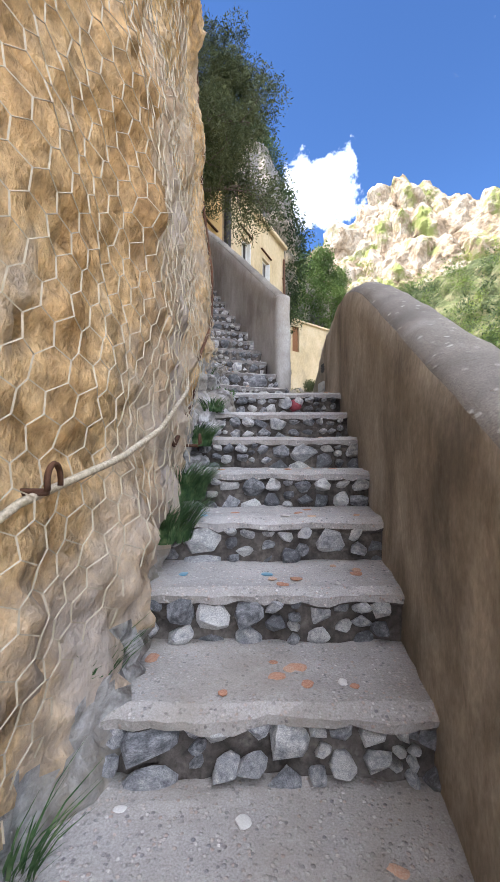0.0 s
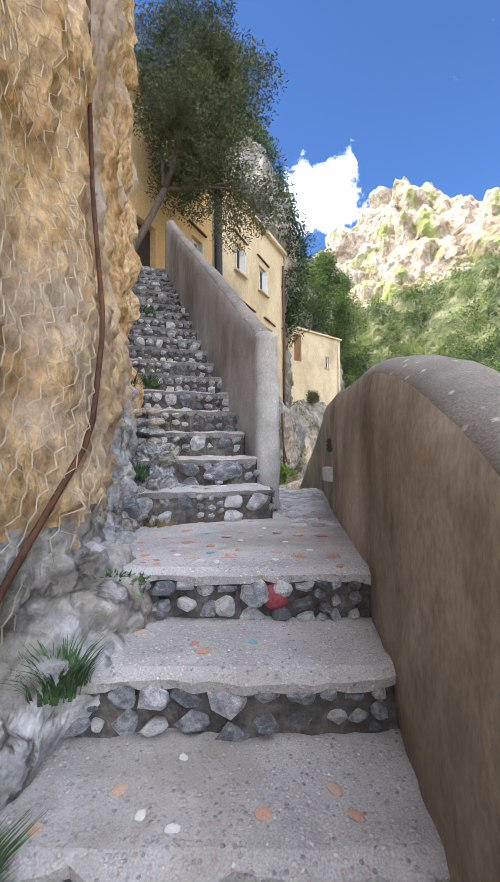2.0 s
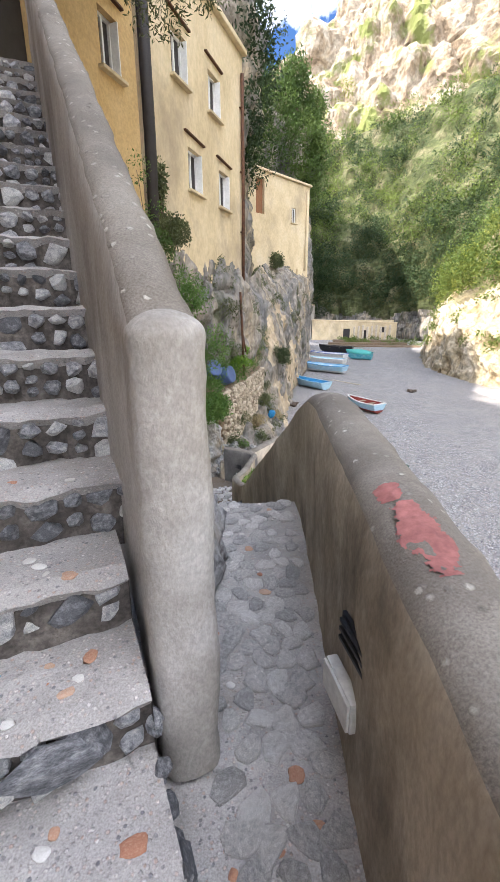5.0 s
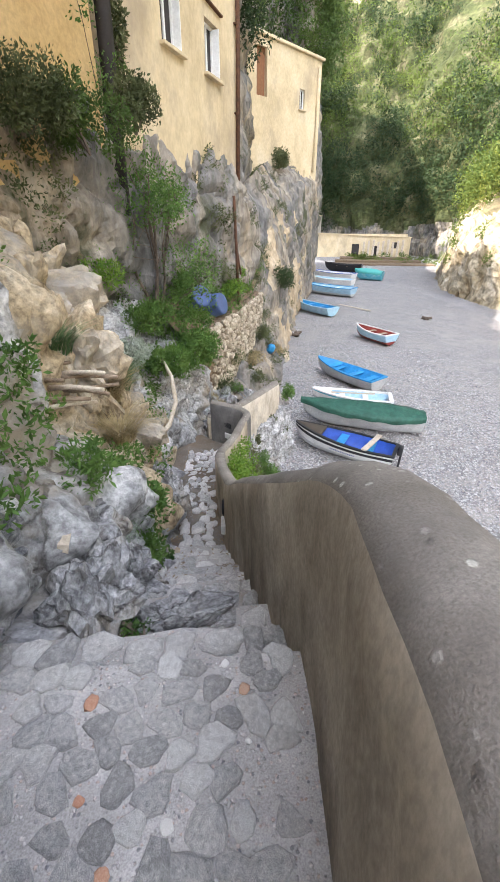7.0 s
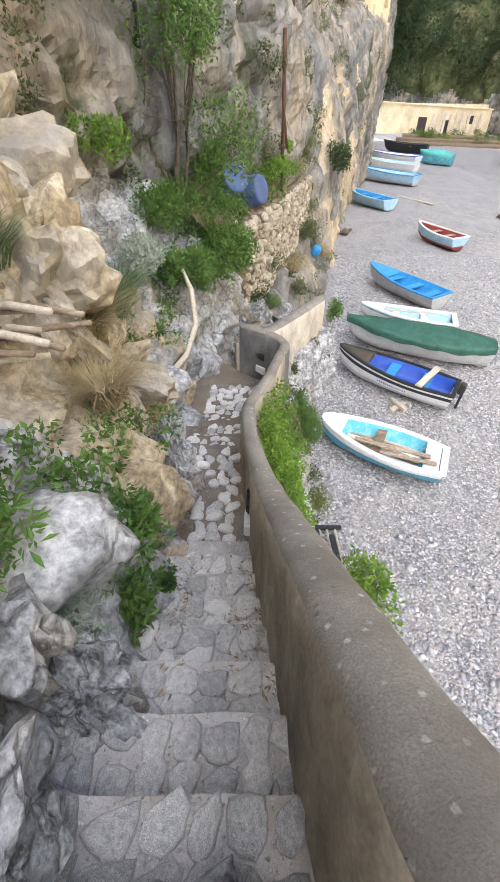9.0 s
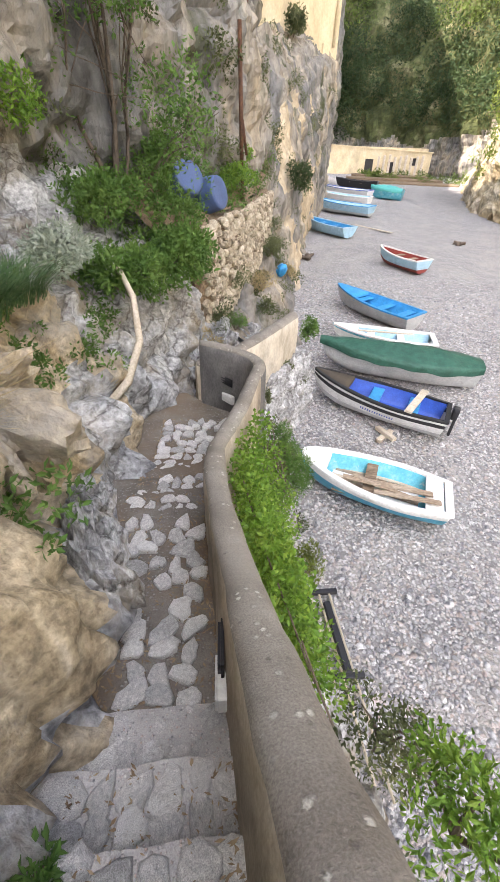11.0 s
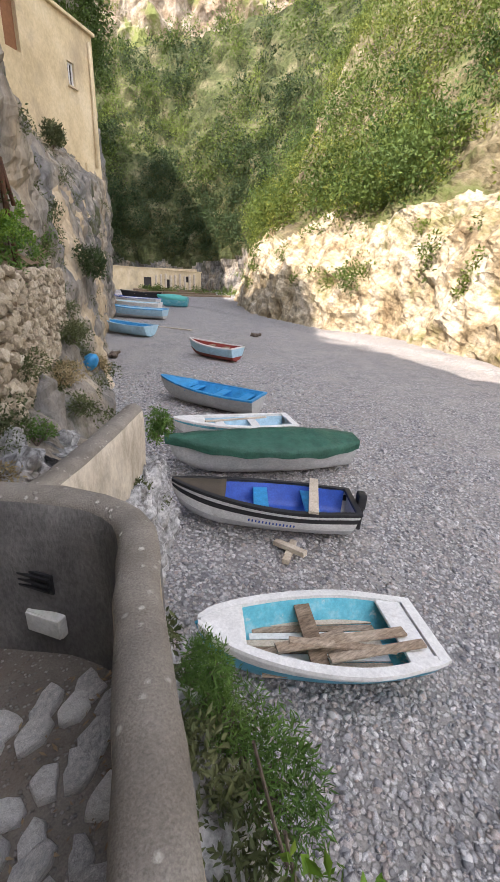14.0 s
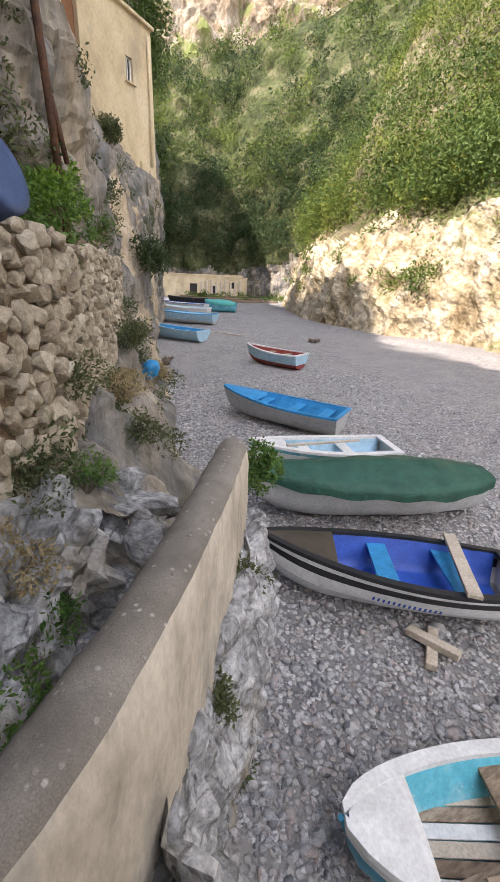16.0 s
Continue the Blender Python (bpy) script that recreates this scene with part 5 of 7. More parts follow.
def boat(label, bow, stern, beam, depth, outer, lower, inner, rim, lower_at=0.35, floor_at=0.3, stripe=None, thwarts=(0.35, 0.62), thwart_mat=None, cover=None, foredeck=None, rimw=0.05, lift=0.05, name="rowing_boat", group="boats on the beach", tilt=0.0, stern_w=0.80, bluff=0.72):
    bow, stern = Vector((*bow, 0)), Vector((*stern, 0))
    d = bow - stern
    L = d.length
    mid = (bow + stern) / 2
    zm = beach_z(mid.x, mid.y)
    zb, zs = beach_z(bow.x, bow.y), beach_z(stern.x, stern.y)
    pitch = math.degrees(math.atan2(zb - zs, L))
    M = pose(stern.x, stern.y, zs + lift) @ pose(0, 0, 0, 0, 0, math.degrees(math.atan2(d.y, d.x))) @ pose(0, 0, 0, tilt, -pitch, 0)
    root = base_empty(name, (mid.x, mid.y, zm))
    tagged(root, label, "boat", group)
    ns, nk = 26, 8

    def half(t):
        low = stern_w if t < 0.3765 else 0.80
        return beam / 2 * max(0.012, (1 - t ** 3.0)) ** bluff * (low + (1 - low) * math.sin(math.pi * min(1, 0.18 + t * 0.85)))

    def keel(t):
        return 0.55 * depth * max(0.0, (t - 0.70) / 0.30) ** 2.2

    def sheer(t):
        return depth * (0.84 + 0.08 * (1 - t) ** 2 + 0.30 * t ** 2.4)

    def rake(t, u):
        return L * t * (1.0 - 0.02 * (1 - u)) + (0.10 * depth * (u - 1) if t > 0.97 else 0) - 0.12 * depth * (1 - t) * u * (1 if t < 0.05 else 0)

    def outer_pt(t, u, s):
        w, k, h = half(t), keel(t), sheer(t)
        return Vector((rake(t, u), s * w * (0.18 * min(1, u * 8) + 0.82 * u ** 0.55), k + (h - k) * u ** 1.35))
    fl = depth * floor_at
    verts, faces, fm = [], [], []
    for s in (1, -1):
        o = len(verts)
        for i in range(ns):
            for j in range(nk):
                verts.append(M @ outer_pt(i / (ns - 1), j / (nk - 1), s))
        for f in grid_faces(ns, nk):
            faces.append(tuple(o + v for v in (f if s < 0 else f[::-1])))
            jj = f[0] % nk
            u = (jj + 0.5) / (nk - 1)
            zf = u ** 1.35
            fm.append(1 if zf < lower_at else (2 if stripe is not None and stripe[0] < zf < stripe[1] else 0))
    # transom
    o = len(verts)
    for j in range(nk):
        verts.append(M @ outer_pt(0, j / (nk - 1), 1))
    for j in range(nk):
        verts.append(M @ outer_pt(0, j / (nk - 1), -1))
    for j in range(nk - 1):
        faces.append((o + j, o + j + 1, o + nk + j + 1, o + nk + j))
        fm.append(1 if ((j + .5) / (nk - 1)) ** 1.35 < lower_at else 0)
    mats = [outer, lower] + ([stripe[2]] if stripe is not None else [])
    keep_place(mesh_ob("hull", verts, faces, mats, None, True, fm), root)
    if cover is None:
        verts, faces = [], []
        ti = np.linspace(0.025, 0.95, ns)
        for s in (1, -1):
            o = len(verts)
            for t in ti:
                for j in range(nk):
                    p = outer_pt(t, j / (nk - 1), s)
                    p.y = s * max(0.0, abs(p.y) - rimw)
                    p.z = max(p.z, fl)
                    if j == nk - 1:
                        p.z = sheer(t) + 0.005
                    verts.append(M @ p)
            for f in grid_faces(ns, nk):
                faces.append(tuple(o + v for v in (f if s > 0 else f[::-1])))
        keep_place(mesh_ob("interior", verts, faces, inner, None, True), root)
        # gunwale
        bm = bmesh.new()
        for s in (1, -1):
            ring = []
            for t in np.linspace(0, 0.995, ns):
                h = sheer(t)
                a = outer_pt(t, 1, s)
                w = abs(a.y)
                inner_w = max(0.004, w - rimw * 1.15)
                ring.append([bm.verts.new(M @ Vector((a.x, s * yy, zz))) for yy, zz in ((w + 0.018, h - 0.03), (w + 0.018, h + 0.016), (inner_w, h + 0.020), (inner_w, h - 0.03))])
            for A, B in zip(ring, ring[1:]):
                for k in range(4):
                    bm.faces.new((A[k], A[(k + 1) % 4], B[(k + 1) % 4], B[k]))
            bm.faces.new(ring[0])
            bm.faces.new(ring[-1])
        add_box(bm, (rimw * 1.6, 2 * half(0) + 0.01, 0.05), M @ pose(0.03 - 0.12 * depth, 0, sheer(0) - 0.004), 0.008)
        keep_place(from_bm("gunwale", bm, rim), root)
        for t in thwarts:
            w = half(t) * 2 - rimw * 2 - 0.01
            b = bmesh.new()
            add_box(b, (0.24 if L > 2.9 else 0.2, w, 0.03), M @ pose(L * t, 0, sheer(t) * 0.80), 0.006)
            keep_place(from_bm("thwart", b, thwart_mat or inner), root)
        if foredeck is not None:
            verts, faces = [], []
            tt = np.linspace(foredeck[0], 0.985, 9)
            for t in tt:
                for k in range(5):
                    y = (k / 2 - 1) * max(0.004, half(t) - rimw)
                    verts.append(M @ Vector((L * t, y, sheer(t) + 0.012 + 0.02 * (1 - (k / 2 - 1) ** 2))))
            faces = grid_faces(9, 5)
            o = len(verts)
            for k in range(5):
                verts.append(verts[k] + Vector((0, 0, -0.10)))
            for k in range(4):
                faces.append((k, k + 1, o + k + 1, o + k))
            keep_place(mesh_ob("foredeck", verts, faces, foredeck[1], None, True), root)
    else:
        verts, nv = [], 15
        tt = np.linspace(-0.015, 1.01, 40)
        for t in tt:
            tc = min(max(t, 0), 0.995)
            w = half(tc) + 0.03
            h = sheer(tc)
            ridge = 0.30 * depth * math.sin(math.pi * min(1, max(0.03, tc)) ** 0.8) + 0.03
            for k in range(nv):
                v = k / (nv - 1) * 2 - 1
                drop = 0.0
                if abs(v) > 0.7:
                    drop = (abs(v) - 0.7) / 0.3
                yy = (v / 0.7 if abs(v) <= 0.7 else math.copysign(1.02, v)) * w
                zz = h + 0.03 + ridge * max(0, 1 - abs(v) / 0.7) ** 0.85 - drop * depth * (0.24 + 0.03 * math.sin(t * 11) + 0.012 * math.sin(t * 31 + v))
                zz += 0.012 * math.sin(t * 34 + v * 3)
                verts.append(M @ Vector((L * t, yy, zz)))
        keep_place(mesh_ob("tarpaulin", verts, grid_faces(40, nv), cover, None, True), root)
    # keel strip
    bm = bmesh.new()
    tube(bm, [M @ Vector((rake(t, 0), 0, keel(t) - 0.015)) for t in np.linspace(0, 0.98, 12)] + [M @ Vector((L * 1.002, 0, sheer(1.0) - 0.02))], 0.022, sides=5)
    keep_place(from_bm("keel", bm, lower), root)
    return root, M, L, half, sheer


def plank(root, M, a, b, w, th, mat, name="plank"):
    a, b = Vector(a), Vector(b)
    d = b - a
    m = M @ Matrix.Translation((a + b) / 2) @ d.to_track_quat("X", "Z").to_matrix().to_4x4()
    ob = box(name, (d.length, w, th), m, mat, bevel=0.006)
    return keep_place(ob, root)


# the near dinghy: white over blue, loose boards inside
r, M, L, half, sheer = boat("white and blue fibreglass dinghy holding loose weathered boards", (2.40, 14.86), (4.72, 13.74), 1.36, 0.50, PAINT_WHITE, PAINT_TEAL, PAINT_TURQ, PAINT_WHITE, lower_at=0.60, floor_at=0.30, thwarts=(0.50,), thwart_mat=WOOD, rimw=0.085, foredeck=(0.80, PAINT_WHITE), name="dinghy", tilt=4, stern_w=0.42, bluff=0.55)
keep_place(box("stern_deck", (0.30, half(0.06) * 2 - 0.1, 0.04), M @ pose(0.20, 0, sheer(0.05) - 0.02), PAINT_WHITE, bevel=0.012), r)
for k in range(8):
    plank(r, M, (0.40, -0.42 + 0.12 * k, 0.20), (2.02 - 0.04 * abs(k - 3.5), -0.36 + 0.103 * k, 0.205), 0.095, 0.016, (WOOD_PALE, PAINT_WHITE, WOOD)[k * 2 % 3], "floorboard")
for a, b, w in [((0.25, 0.10, 0.50), (1.75, 0.30, 0.47), 0.13), ((0.45, 0.34, 0.46), (1.6, 0.22, 0.50), 0.09), ((0.12, 0.30, 0.52), (1.2, 0.42, 0.44), 0.11), ((0.9, -0.05, 0.36), (1.9, 0.25, 0.33), 0.10)]:
    plank(r, M, a, b, w, 0.03, WOOD)

# black and white motor boat, blue inside
r, M, L, half, sheer = boat("black and white wooden boat with a royal blue inside", (3.12, 17.40), (5.62, 15.88), 1.20, 0.58, PAINT_WHITE, PAINT_GREY, PAINT_NAVY, PAINT_BLACK, lower_at=0.30, stripe=(0.66, 0.86, PAINT_BLACK), thwarts=(0.22, 0.50), thwart_mat=PAINT_BLUE, foredeck=(0.70, plain("dark_brown_deck", (0.07, 0.055, 0.04), rough=0.6)), rimw=0.06, name="motor_boat", tilt=3, stern_w=0.55)
plank(r, M, (0.52, -0.62, 0.60), (0.72, 0.66, 0.60), 0.15, 0.04, WOOD_PALE)
ob = bmesh.new()
add_box(ob, (0.14, 0.22, 0.26), M @ pose(-0.16, 0.02, 0.58), 0.04)
add_box(ob, (0.06, 0.08, 0.5), M @ pose(-0.20, 0.02, 0.30), 0.02)
keep_place(from_bm("outboard_motor", ob, PAINT_BLACK), r)
# lettering too worn to read, as bars along the side
bars = bmesh.new()
for k in range(14):
    t = 0.33 + 0.018 * k
    w = half(t) * 0.965
    add_box(bars, (0.022, 0.006, 0.045), M @ pose(L * t, w + 0.016, sheer(t) * 0.58, -20, 0, 2), 0)
keep_place(from_bm("lettering", bars, PAINT_NAVY), r)

boat("grey-white boat under a dark green tarpaulin", (3.60, 18.72), (7.22, 17.58), 1.35, 0.66, PAINT_GREY, PAINT_GREY, PAINT_GREY, PAINT_GREY, cover=TARP, name="covered_boat", stern_w=-0.15)
r, M, L, half, sheer = boat("white boat with a pale blue inside and an oar", (4.20, 19.90), (6.76, 19.14), 1.02, 0.52, PAINT_WHITE, PAINT_GREY, PAINT_SKY, PAINT_WHITE, stripe=(0.80, 1.0, PAINT_TURQ), rimw=0.09, thwarts=(0.3, 0.6), thwart_mat=PAINT_WHITE, foredeck=(0.74, PAINT_WHITE))
plank(r, M, (0.5, -0.15, 0.50), (2.0, 0.2, 0.55), 0.06, 0.035, WOOD_PALE, "oar")
boat("azure blue and white wooden boat", (5.18, 23.25), (6.92, 20.75), 1.15, 0.55, PAINT_GREY, PAINT_GREY, PAINT_BLUE, PAINT_BLUE, thwarts=(0.12, 0.36, 0.62), thwart_mat=PAINT_BLUE, foredeck=(0.66, PAINT_BLUE))
boat("white boat with an oxide red inside and bottom", (8.72, 29.15), (9.86, 26.95), 1.15, 0.60, PAINT_SKY, PAINT_RED, PAINT_RED, PAINT_WHITE, lower_at=0.32, thwarts=(0.3, 0.58), thwart_mat=WOOD)
boat("pale blue rowing boat drawn up under the cliff", (6.85, 37.5), (8.75, 34.4), 1.30, 0.60, PAINT_SKY, PAINT_SKY, PAINT_BLUE, PAINT_SKY, thwart_mat=PAINT_BLUE)
boat("blue and white boat drawn up under the cliff", (9.0, 45.6), (12.6, 42.4), 1.6, 0.75, PAINT_SKY, PAINT_GREY, PAINT_SKY, PAINT_BLUE, thwart_mat=PAINT_WHITE)
boat("white boat drawn up under the cliff", (10.4, 50.6), (14.2, 47.8), 1.7, 0.8, PAINT_WHITE, PAINT_SKY, PAINT_SKY, PAINT_WHITE, thwart_mat=PAINT_WHITE)
boat("white boat with a navy rim drawn up at the far end", (11.8, 56.0), (15.8, 52.6), 1.8, 0.85, PAINT_WHITE, PAINT_GREY, PAINT_WHITE, PAINT_NAVY, thwart_mat=PAINT_WHITE)
boat("black boat drawn up at the far end", (15.6, 64.5), (19.8, 62.4), 1.9, 1.0, PAINT_BLACK, PAINT_BLACK, PAINT_BLACK, PAINT_BLACK, thwart_mat=WOOD)
boat("boat under a turquoise cover at the far end", (16.8, 55.4), (19.4, 53.8), 1.5, 0.9, PAINT_TURQ, PAINT_TURQ, PAINT_TURQ, PAINT_TURQ, cover=plain("turquoise_cover", (0.08, 0.40, 0.36), rough=0.6))


def chocks(label, at, rz, length, n=2):
    root = base_empty("boat_chock", (at[0], at[1], beach_z(*at)))
    tagged(root, label, "timber")
    for k in range(n):
        z = beach_z(*at) + 0.05 + 0.07 * k
        keep_place(box("timber", (length, 0.11, 0.08), pose(at[0], at[1], z, 4, 3 * k, rz + 70 * k), WOOD_PALE, bevel=0.01), root)


chocks("pale sawn timber chocks on the shingle beside a boat", (4.45, 15.85), 40, 0.55)
chocks("short timbers under a boat on the shingle", (5.6, 16.9), 100, 0.7)
pl = box("loose_board", (3.1, 0.22, 0.05), pose(11.3, 37.7, beach_z(11.3, 37.7) + 0.03, 0, 0, -62), WOOD_PALE, bevel=0.01)
tagged(pl, "long bleached board lying on the shingle", "board")


def build_rails():
    r = base_empty("launching_trolley", (2.35, 11.6, beach_z(2.35, 11.6)))
    tagged(r, "narrow dark steel launching trolley rails on the shingle", "trolley")
    for dx in (-0.13, 0.0, 0.15):
        pts = [Vector((2.30 + dx + 0.03 * k, 12.42 - 0.6 * k, beach_z(2.3, 12.42 - 0.6 * k) + 0.10)) for k in range(5)]
        bm = bmesh.new()
        tube(bm, pts, 0.018, sides=6)
        keep_place(from_bm("rail", bm, WIRE), r)
    keep_place(box("skid", (0.09, 1.0, 0.09), pose(2.40, 11.75, beach_z(2.4, 11.75) + 0.13, 0, 0, 3), PAINT_BLACK, bevel=0.012), r)
    keep_place(box("skid", (0.07, 0.3, 0.08), pose(2.12, 12.25, beach_z(2.12, 12.25) + 0.12, 0, 0, 3), PAINT_BLACK, bevel=0.012), r)
    for y in (12.42, 11.25):
        keep_place(box("crossbar", (0.50, 0.07, 0.07), pose(2.32 + 0.05 * (12.42 - y), y, beach_z(2.35, y) + 0.11), PAINT_BLACK, bevel=0.01), r)


build_rails()

# driftwood stump and drift logs
for at, s, lb in [((5.35, 29.2), 0.45, "dark tangled driftwood stump on the shingle"), ((14.8, 33.3), 0.5, "dark drift log on the shingle")]:
    bm = bmesh.new()
    for k in range(12):
        a = rng.uniform(0, 6.28)
        p0 = Vector((at[0] + rng.uniform(-0.12, 0.12), at[1] + rng.uniform(-0.12, 0.12), beach_z(*at) + 0.05))
        p1 = p0 + Vector((math.cos(a) * s * 0.55, math.sin(a) * s * 0.55, rng.uniform(0.02, 0.2)))
        tube(bm, [p0, (p0 + p1) / 2 + Vector((0, 0, 0.05)), p1], 0.09, 0.05, 6)
    tagged(from_bm("driftwood", bm, BARK, smooth=True), lb, "driftwood")

# ---- fixtures and small things ----


def lamp_box(at, rz, label, vent=-0.03):
    r = base_empty("marker_lamp", at)
    tagged(r, label, "lamp", "marker lamps along the stairs")
    M = Matrix.Translation(at) @ pose(0, 0, 0, 0, 0, rz)
    keep_place(box("housing", (0.19, 0.04, 0.11), M, LAMP_BOX, bevel=0.008), r)
    keep_place(box("lid", (0.18, 0.010, 0.10), M @ pose(0, -0.024, 0), LAMP_BOX, bevel=0.004), r)
    bm = bmesh.new()
    add_box(bm, (0.19, 0.014, 0.10), M @ pose(vent, 0.004, 0.22), 0.004)
    for k in range(3):
        add_box(bm, (0.17, 0.012, 0.012), M @ pose(vent, -0.009, 0.19 + 0.03 * k), 0.002)
    keep_place(from_bm("vent", bm, PAINT_BLACK), r)


lamp_box((wall_x(5.06) - 0.018, 5.06, 2.12), -83.5, "white enamelled marker lamp box with a black vent on the parapet", 0.06)
lamp_box((inner_x(9.67) - 0.015, 9.67, 0.32), -92, "white enamelled marker lamp box on the parapet")
lamp_box((1.035, 13.37, -0.446), -50, "white enamelled marker lamp box under a black vent slot")


def paint_mark(y0, y1, u0, u1):
    ny, nu = 60, 34
    verts, faces = [], []
    th = 0.26
    for i in range(ny):
        y = y0 + (y1 - y0) * i / (ny - 1)
        for j in range(nu):
            u = u0 + (u1 - u0) * j / (nu - 1)
            k = math.sqrt(max(0, 1 - (2 * u - 1) ** 2))
            zt = float(np.interp(y, [4.3, 5.0, 5.8], [2.69, 2.75, 2.78]))
            p = Vector((wall_x(y) + u * th, y, zt - 0.42 * th * (1 - k)))
            verts.append(p + Vector((0, 0, 0.0015 + 0.0096 * (fbm(p, 3.0, 4, 3.3) + 0.6 * fbm(p, 14.0, 3, 1.1)))))
    for f in grid_faces(ny, nu):
        c = Vector(verts[f[0]])
        e = ((f[0] // nu) / (ny - 1) * 2 - 1) ** 2 + ((f[0] % nu) / (nu - 1) * 2 - 1) ** 2
        if 0.85 - e + 0.5 * fbm(c, 12.0, 5, 2.0) + 0.35 * fbm(c, 60.0, 3, 5.0) > 0:
            faces.append(f)
    ob = mesh_ob("paint_mark", verts, faces, plain("faded_red_paint", (0.40, 0.16, 0.145), rough=0.85, wear=0.3), par1, True)
    return ob


paint_mark(4.76, 5.05, 0.16, 0.62)
paint_mark(5.06, 5.17, 0.18, 0.46)


def rope_line(name, pts, r, mat, label, category, n=30):
    P = np.array(pts, float)
    t = np.linspace(0, len(P) - 1, n)
    Q = [Vector([np.interp(tt, range(len(P)), P[:, k]) for k in range(3)]) for tt in t]
    bm = bmesh.new()
    tube(bm, Q, r, sides=6)
    ob = from_bm(name, bm, mat, smooth=True)
    return tagged(ob, label, category)


def on_rock(y, z, out=0.03):
    return (rock_face_x(y, z) + out, y, z)


rope_line("rope", [on_rock(0.3, 1.0), on_rock(0.87, 1.28), on_rock(1.2, 1.36, 0.06), on_rock(1.5, 1.45, 0.06), on_rock(2.1, 1.66, 0.05), on_rock(2.7, 1.95)], 0.009, ROPE, "pale rope strung along the netted rock face", "rope")
rope_line("cable", [on_rock(3.75, 4.9), on_rock(3.7, 4.1), on_rock(3.6, 3.4), on_rock(3.5, 2.8), on_rock(3.35, 2.35), on_rock(2.95, 1.95), on_rock(2.5, 1.65), on_rock(1.9, 1.4)], 0.011, RUST, "dark cable hanging down the rock face", "cable")
for (y, z) in ((2.15, 1.42), (0.92, 1.32)):
    bm = bmesh.new()
    c = Vector(on_rock(y, z, 0.05))
    tube(bm, [c + Vector((0.01, 0.028 * math.cos(a), 0.034 * math.sin(a))) for a in np.linspace(-0.3, 3.6, 16)], 0.006, sides=6)
    add_box(bm, (0.08, 0.014, 0.014), pose(c.x - 0.04, y, z - 0.02), 0.004)
    tagged(from_bm("iron_ring", bm, RUST, smooth=True), "rusty iron anchor ring fixed in the rock", "anchor ring")


def build_netting():
    """Hexagonal wire netting hung over the rock face."""
    a = 0.044
    bm_v, bm_f = [], []

    def seg(p, q, r=0.0016):
        p, q = Vector(p), Vector(q)
        d = (q - p)
        if d.length < 1e-6:
            return
        u = d.orthogonal().normalized() * r
        v = d.normalized().cross(u)
        o = len(bm_v)
        for c in (p, q):
            for k in range(3):
                an = 2 * math.pi * k / 3
                bm_v.append(c + u * math.cos(an) + v * math.sin(an))
        for k in range(3):
            bm_f.append((o + k, o + (k + 1) % 3, o + 3 + (k + 1) % 3, o + 3 + k))

    def node(y, z):
        s = 0.025 * fbm((1.0, y, z), 1.3, 3, 6.0)
        v = [rock_face_x(y + dy, z + dz) for dy, dz in ((0, 0), (0.10, 0), (-0.10, 0), (0, 0.10), (0, -0.10))]
        return (max(v[0] + 0.014, sum(v) / 5 + 0.034), y + s, z + s)
    w, h = a * math.sqrt(3), a * 1.5
    for j in range(int(5.6 / h)):
        z = -0.3 + j * h
        for i in range(int(3.4 / w)):
            y = 0.12 + i * w + (w / 2 if j % 2 else 0)
            floor = LAND_Z + (y - 3.45) * 0.51
            top = 4.9 - 0.45 * max(0, y - 1.4) + 0.3 * math.sin(y * 3)
            if z < floor + 0.22 + 0.10 * math.sin(y * 6) or z > top or fbm((0, y, z), 0.8, 2, 3.0) > 0.52:
                continue
            n0, n1 = node(y, z + a), node(y + w / 2, z + a / 2)
            n2, n5 = node(y + w / 2, z - a / 2), node(y - w / 2, z + a / 2)
            seg(n0, n1)
            seg(n1, n2, 0.0022)
            seg(n0, n5)
    ob = mesh_ob("wire_netting", bm_v, bm_f, WIRE)
    tagged(ob, "galvanised hexagonal wire netting hung over the rock", "netting")


build_netting()

# ---- plants ----


def tuft(label, at, n, h, spread, mat, name="grass_tuft", lean=0.5, width=0.006, category="grass"):
    at = Vector(at)
    verts, faces = [], []
    for k in range(n):
        a = rng.uniform(0, 6.283)
        rr = spread * rng.uniform(0, 1) ** 0.7
        p = at + Vector((math.cos(a) * rr * 0.6, math.sin(a) * rr * 0.6, -0.02))
        out = Vector((math.cos(a + rng.uniform(-.6, .6)), math.sin(a + rng.uniform(-.6, .6)), 0))
        hh = h * rng.uniform(0.5, 1.1)
        side = Vector((-out.y, out.x, 0)) * width * rng.uniform(0.6, 1.4)
        o = len(verts)
        for q in range(4):
            u = q / 3
            c = p + out * (lean * hh * u ** 1.7) + Vector((0, 0, hh * (u - 0.35 * lean * u ** 2.5)))
            ww = side * (1 - 0.93 * u)
            verts += [c - ww, c + ww]
        for q in range(3):
            faces.append((o + 2 * q, o + 2 * q + 1, o + 2 * q + 3, o + 2 * q + 2))
    ob = mesh_ob(name, verts, faces, mat)
    return tagged(ob, label, category)


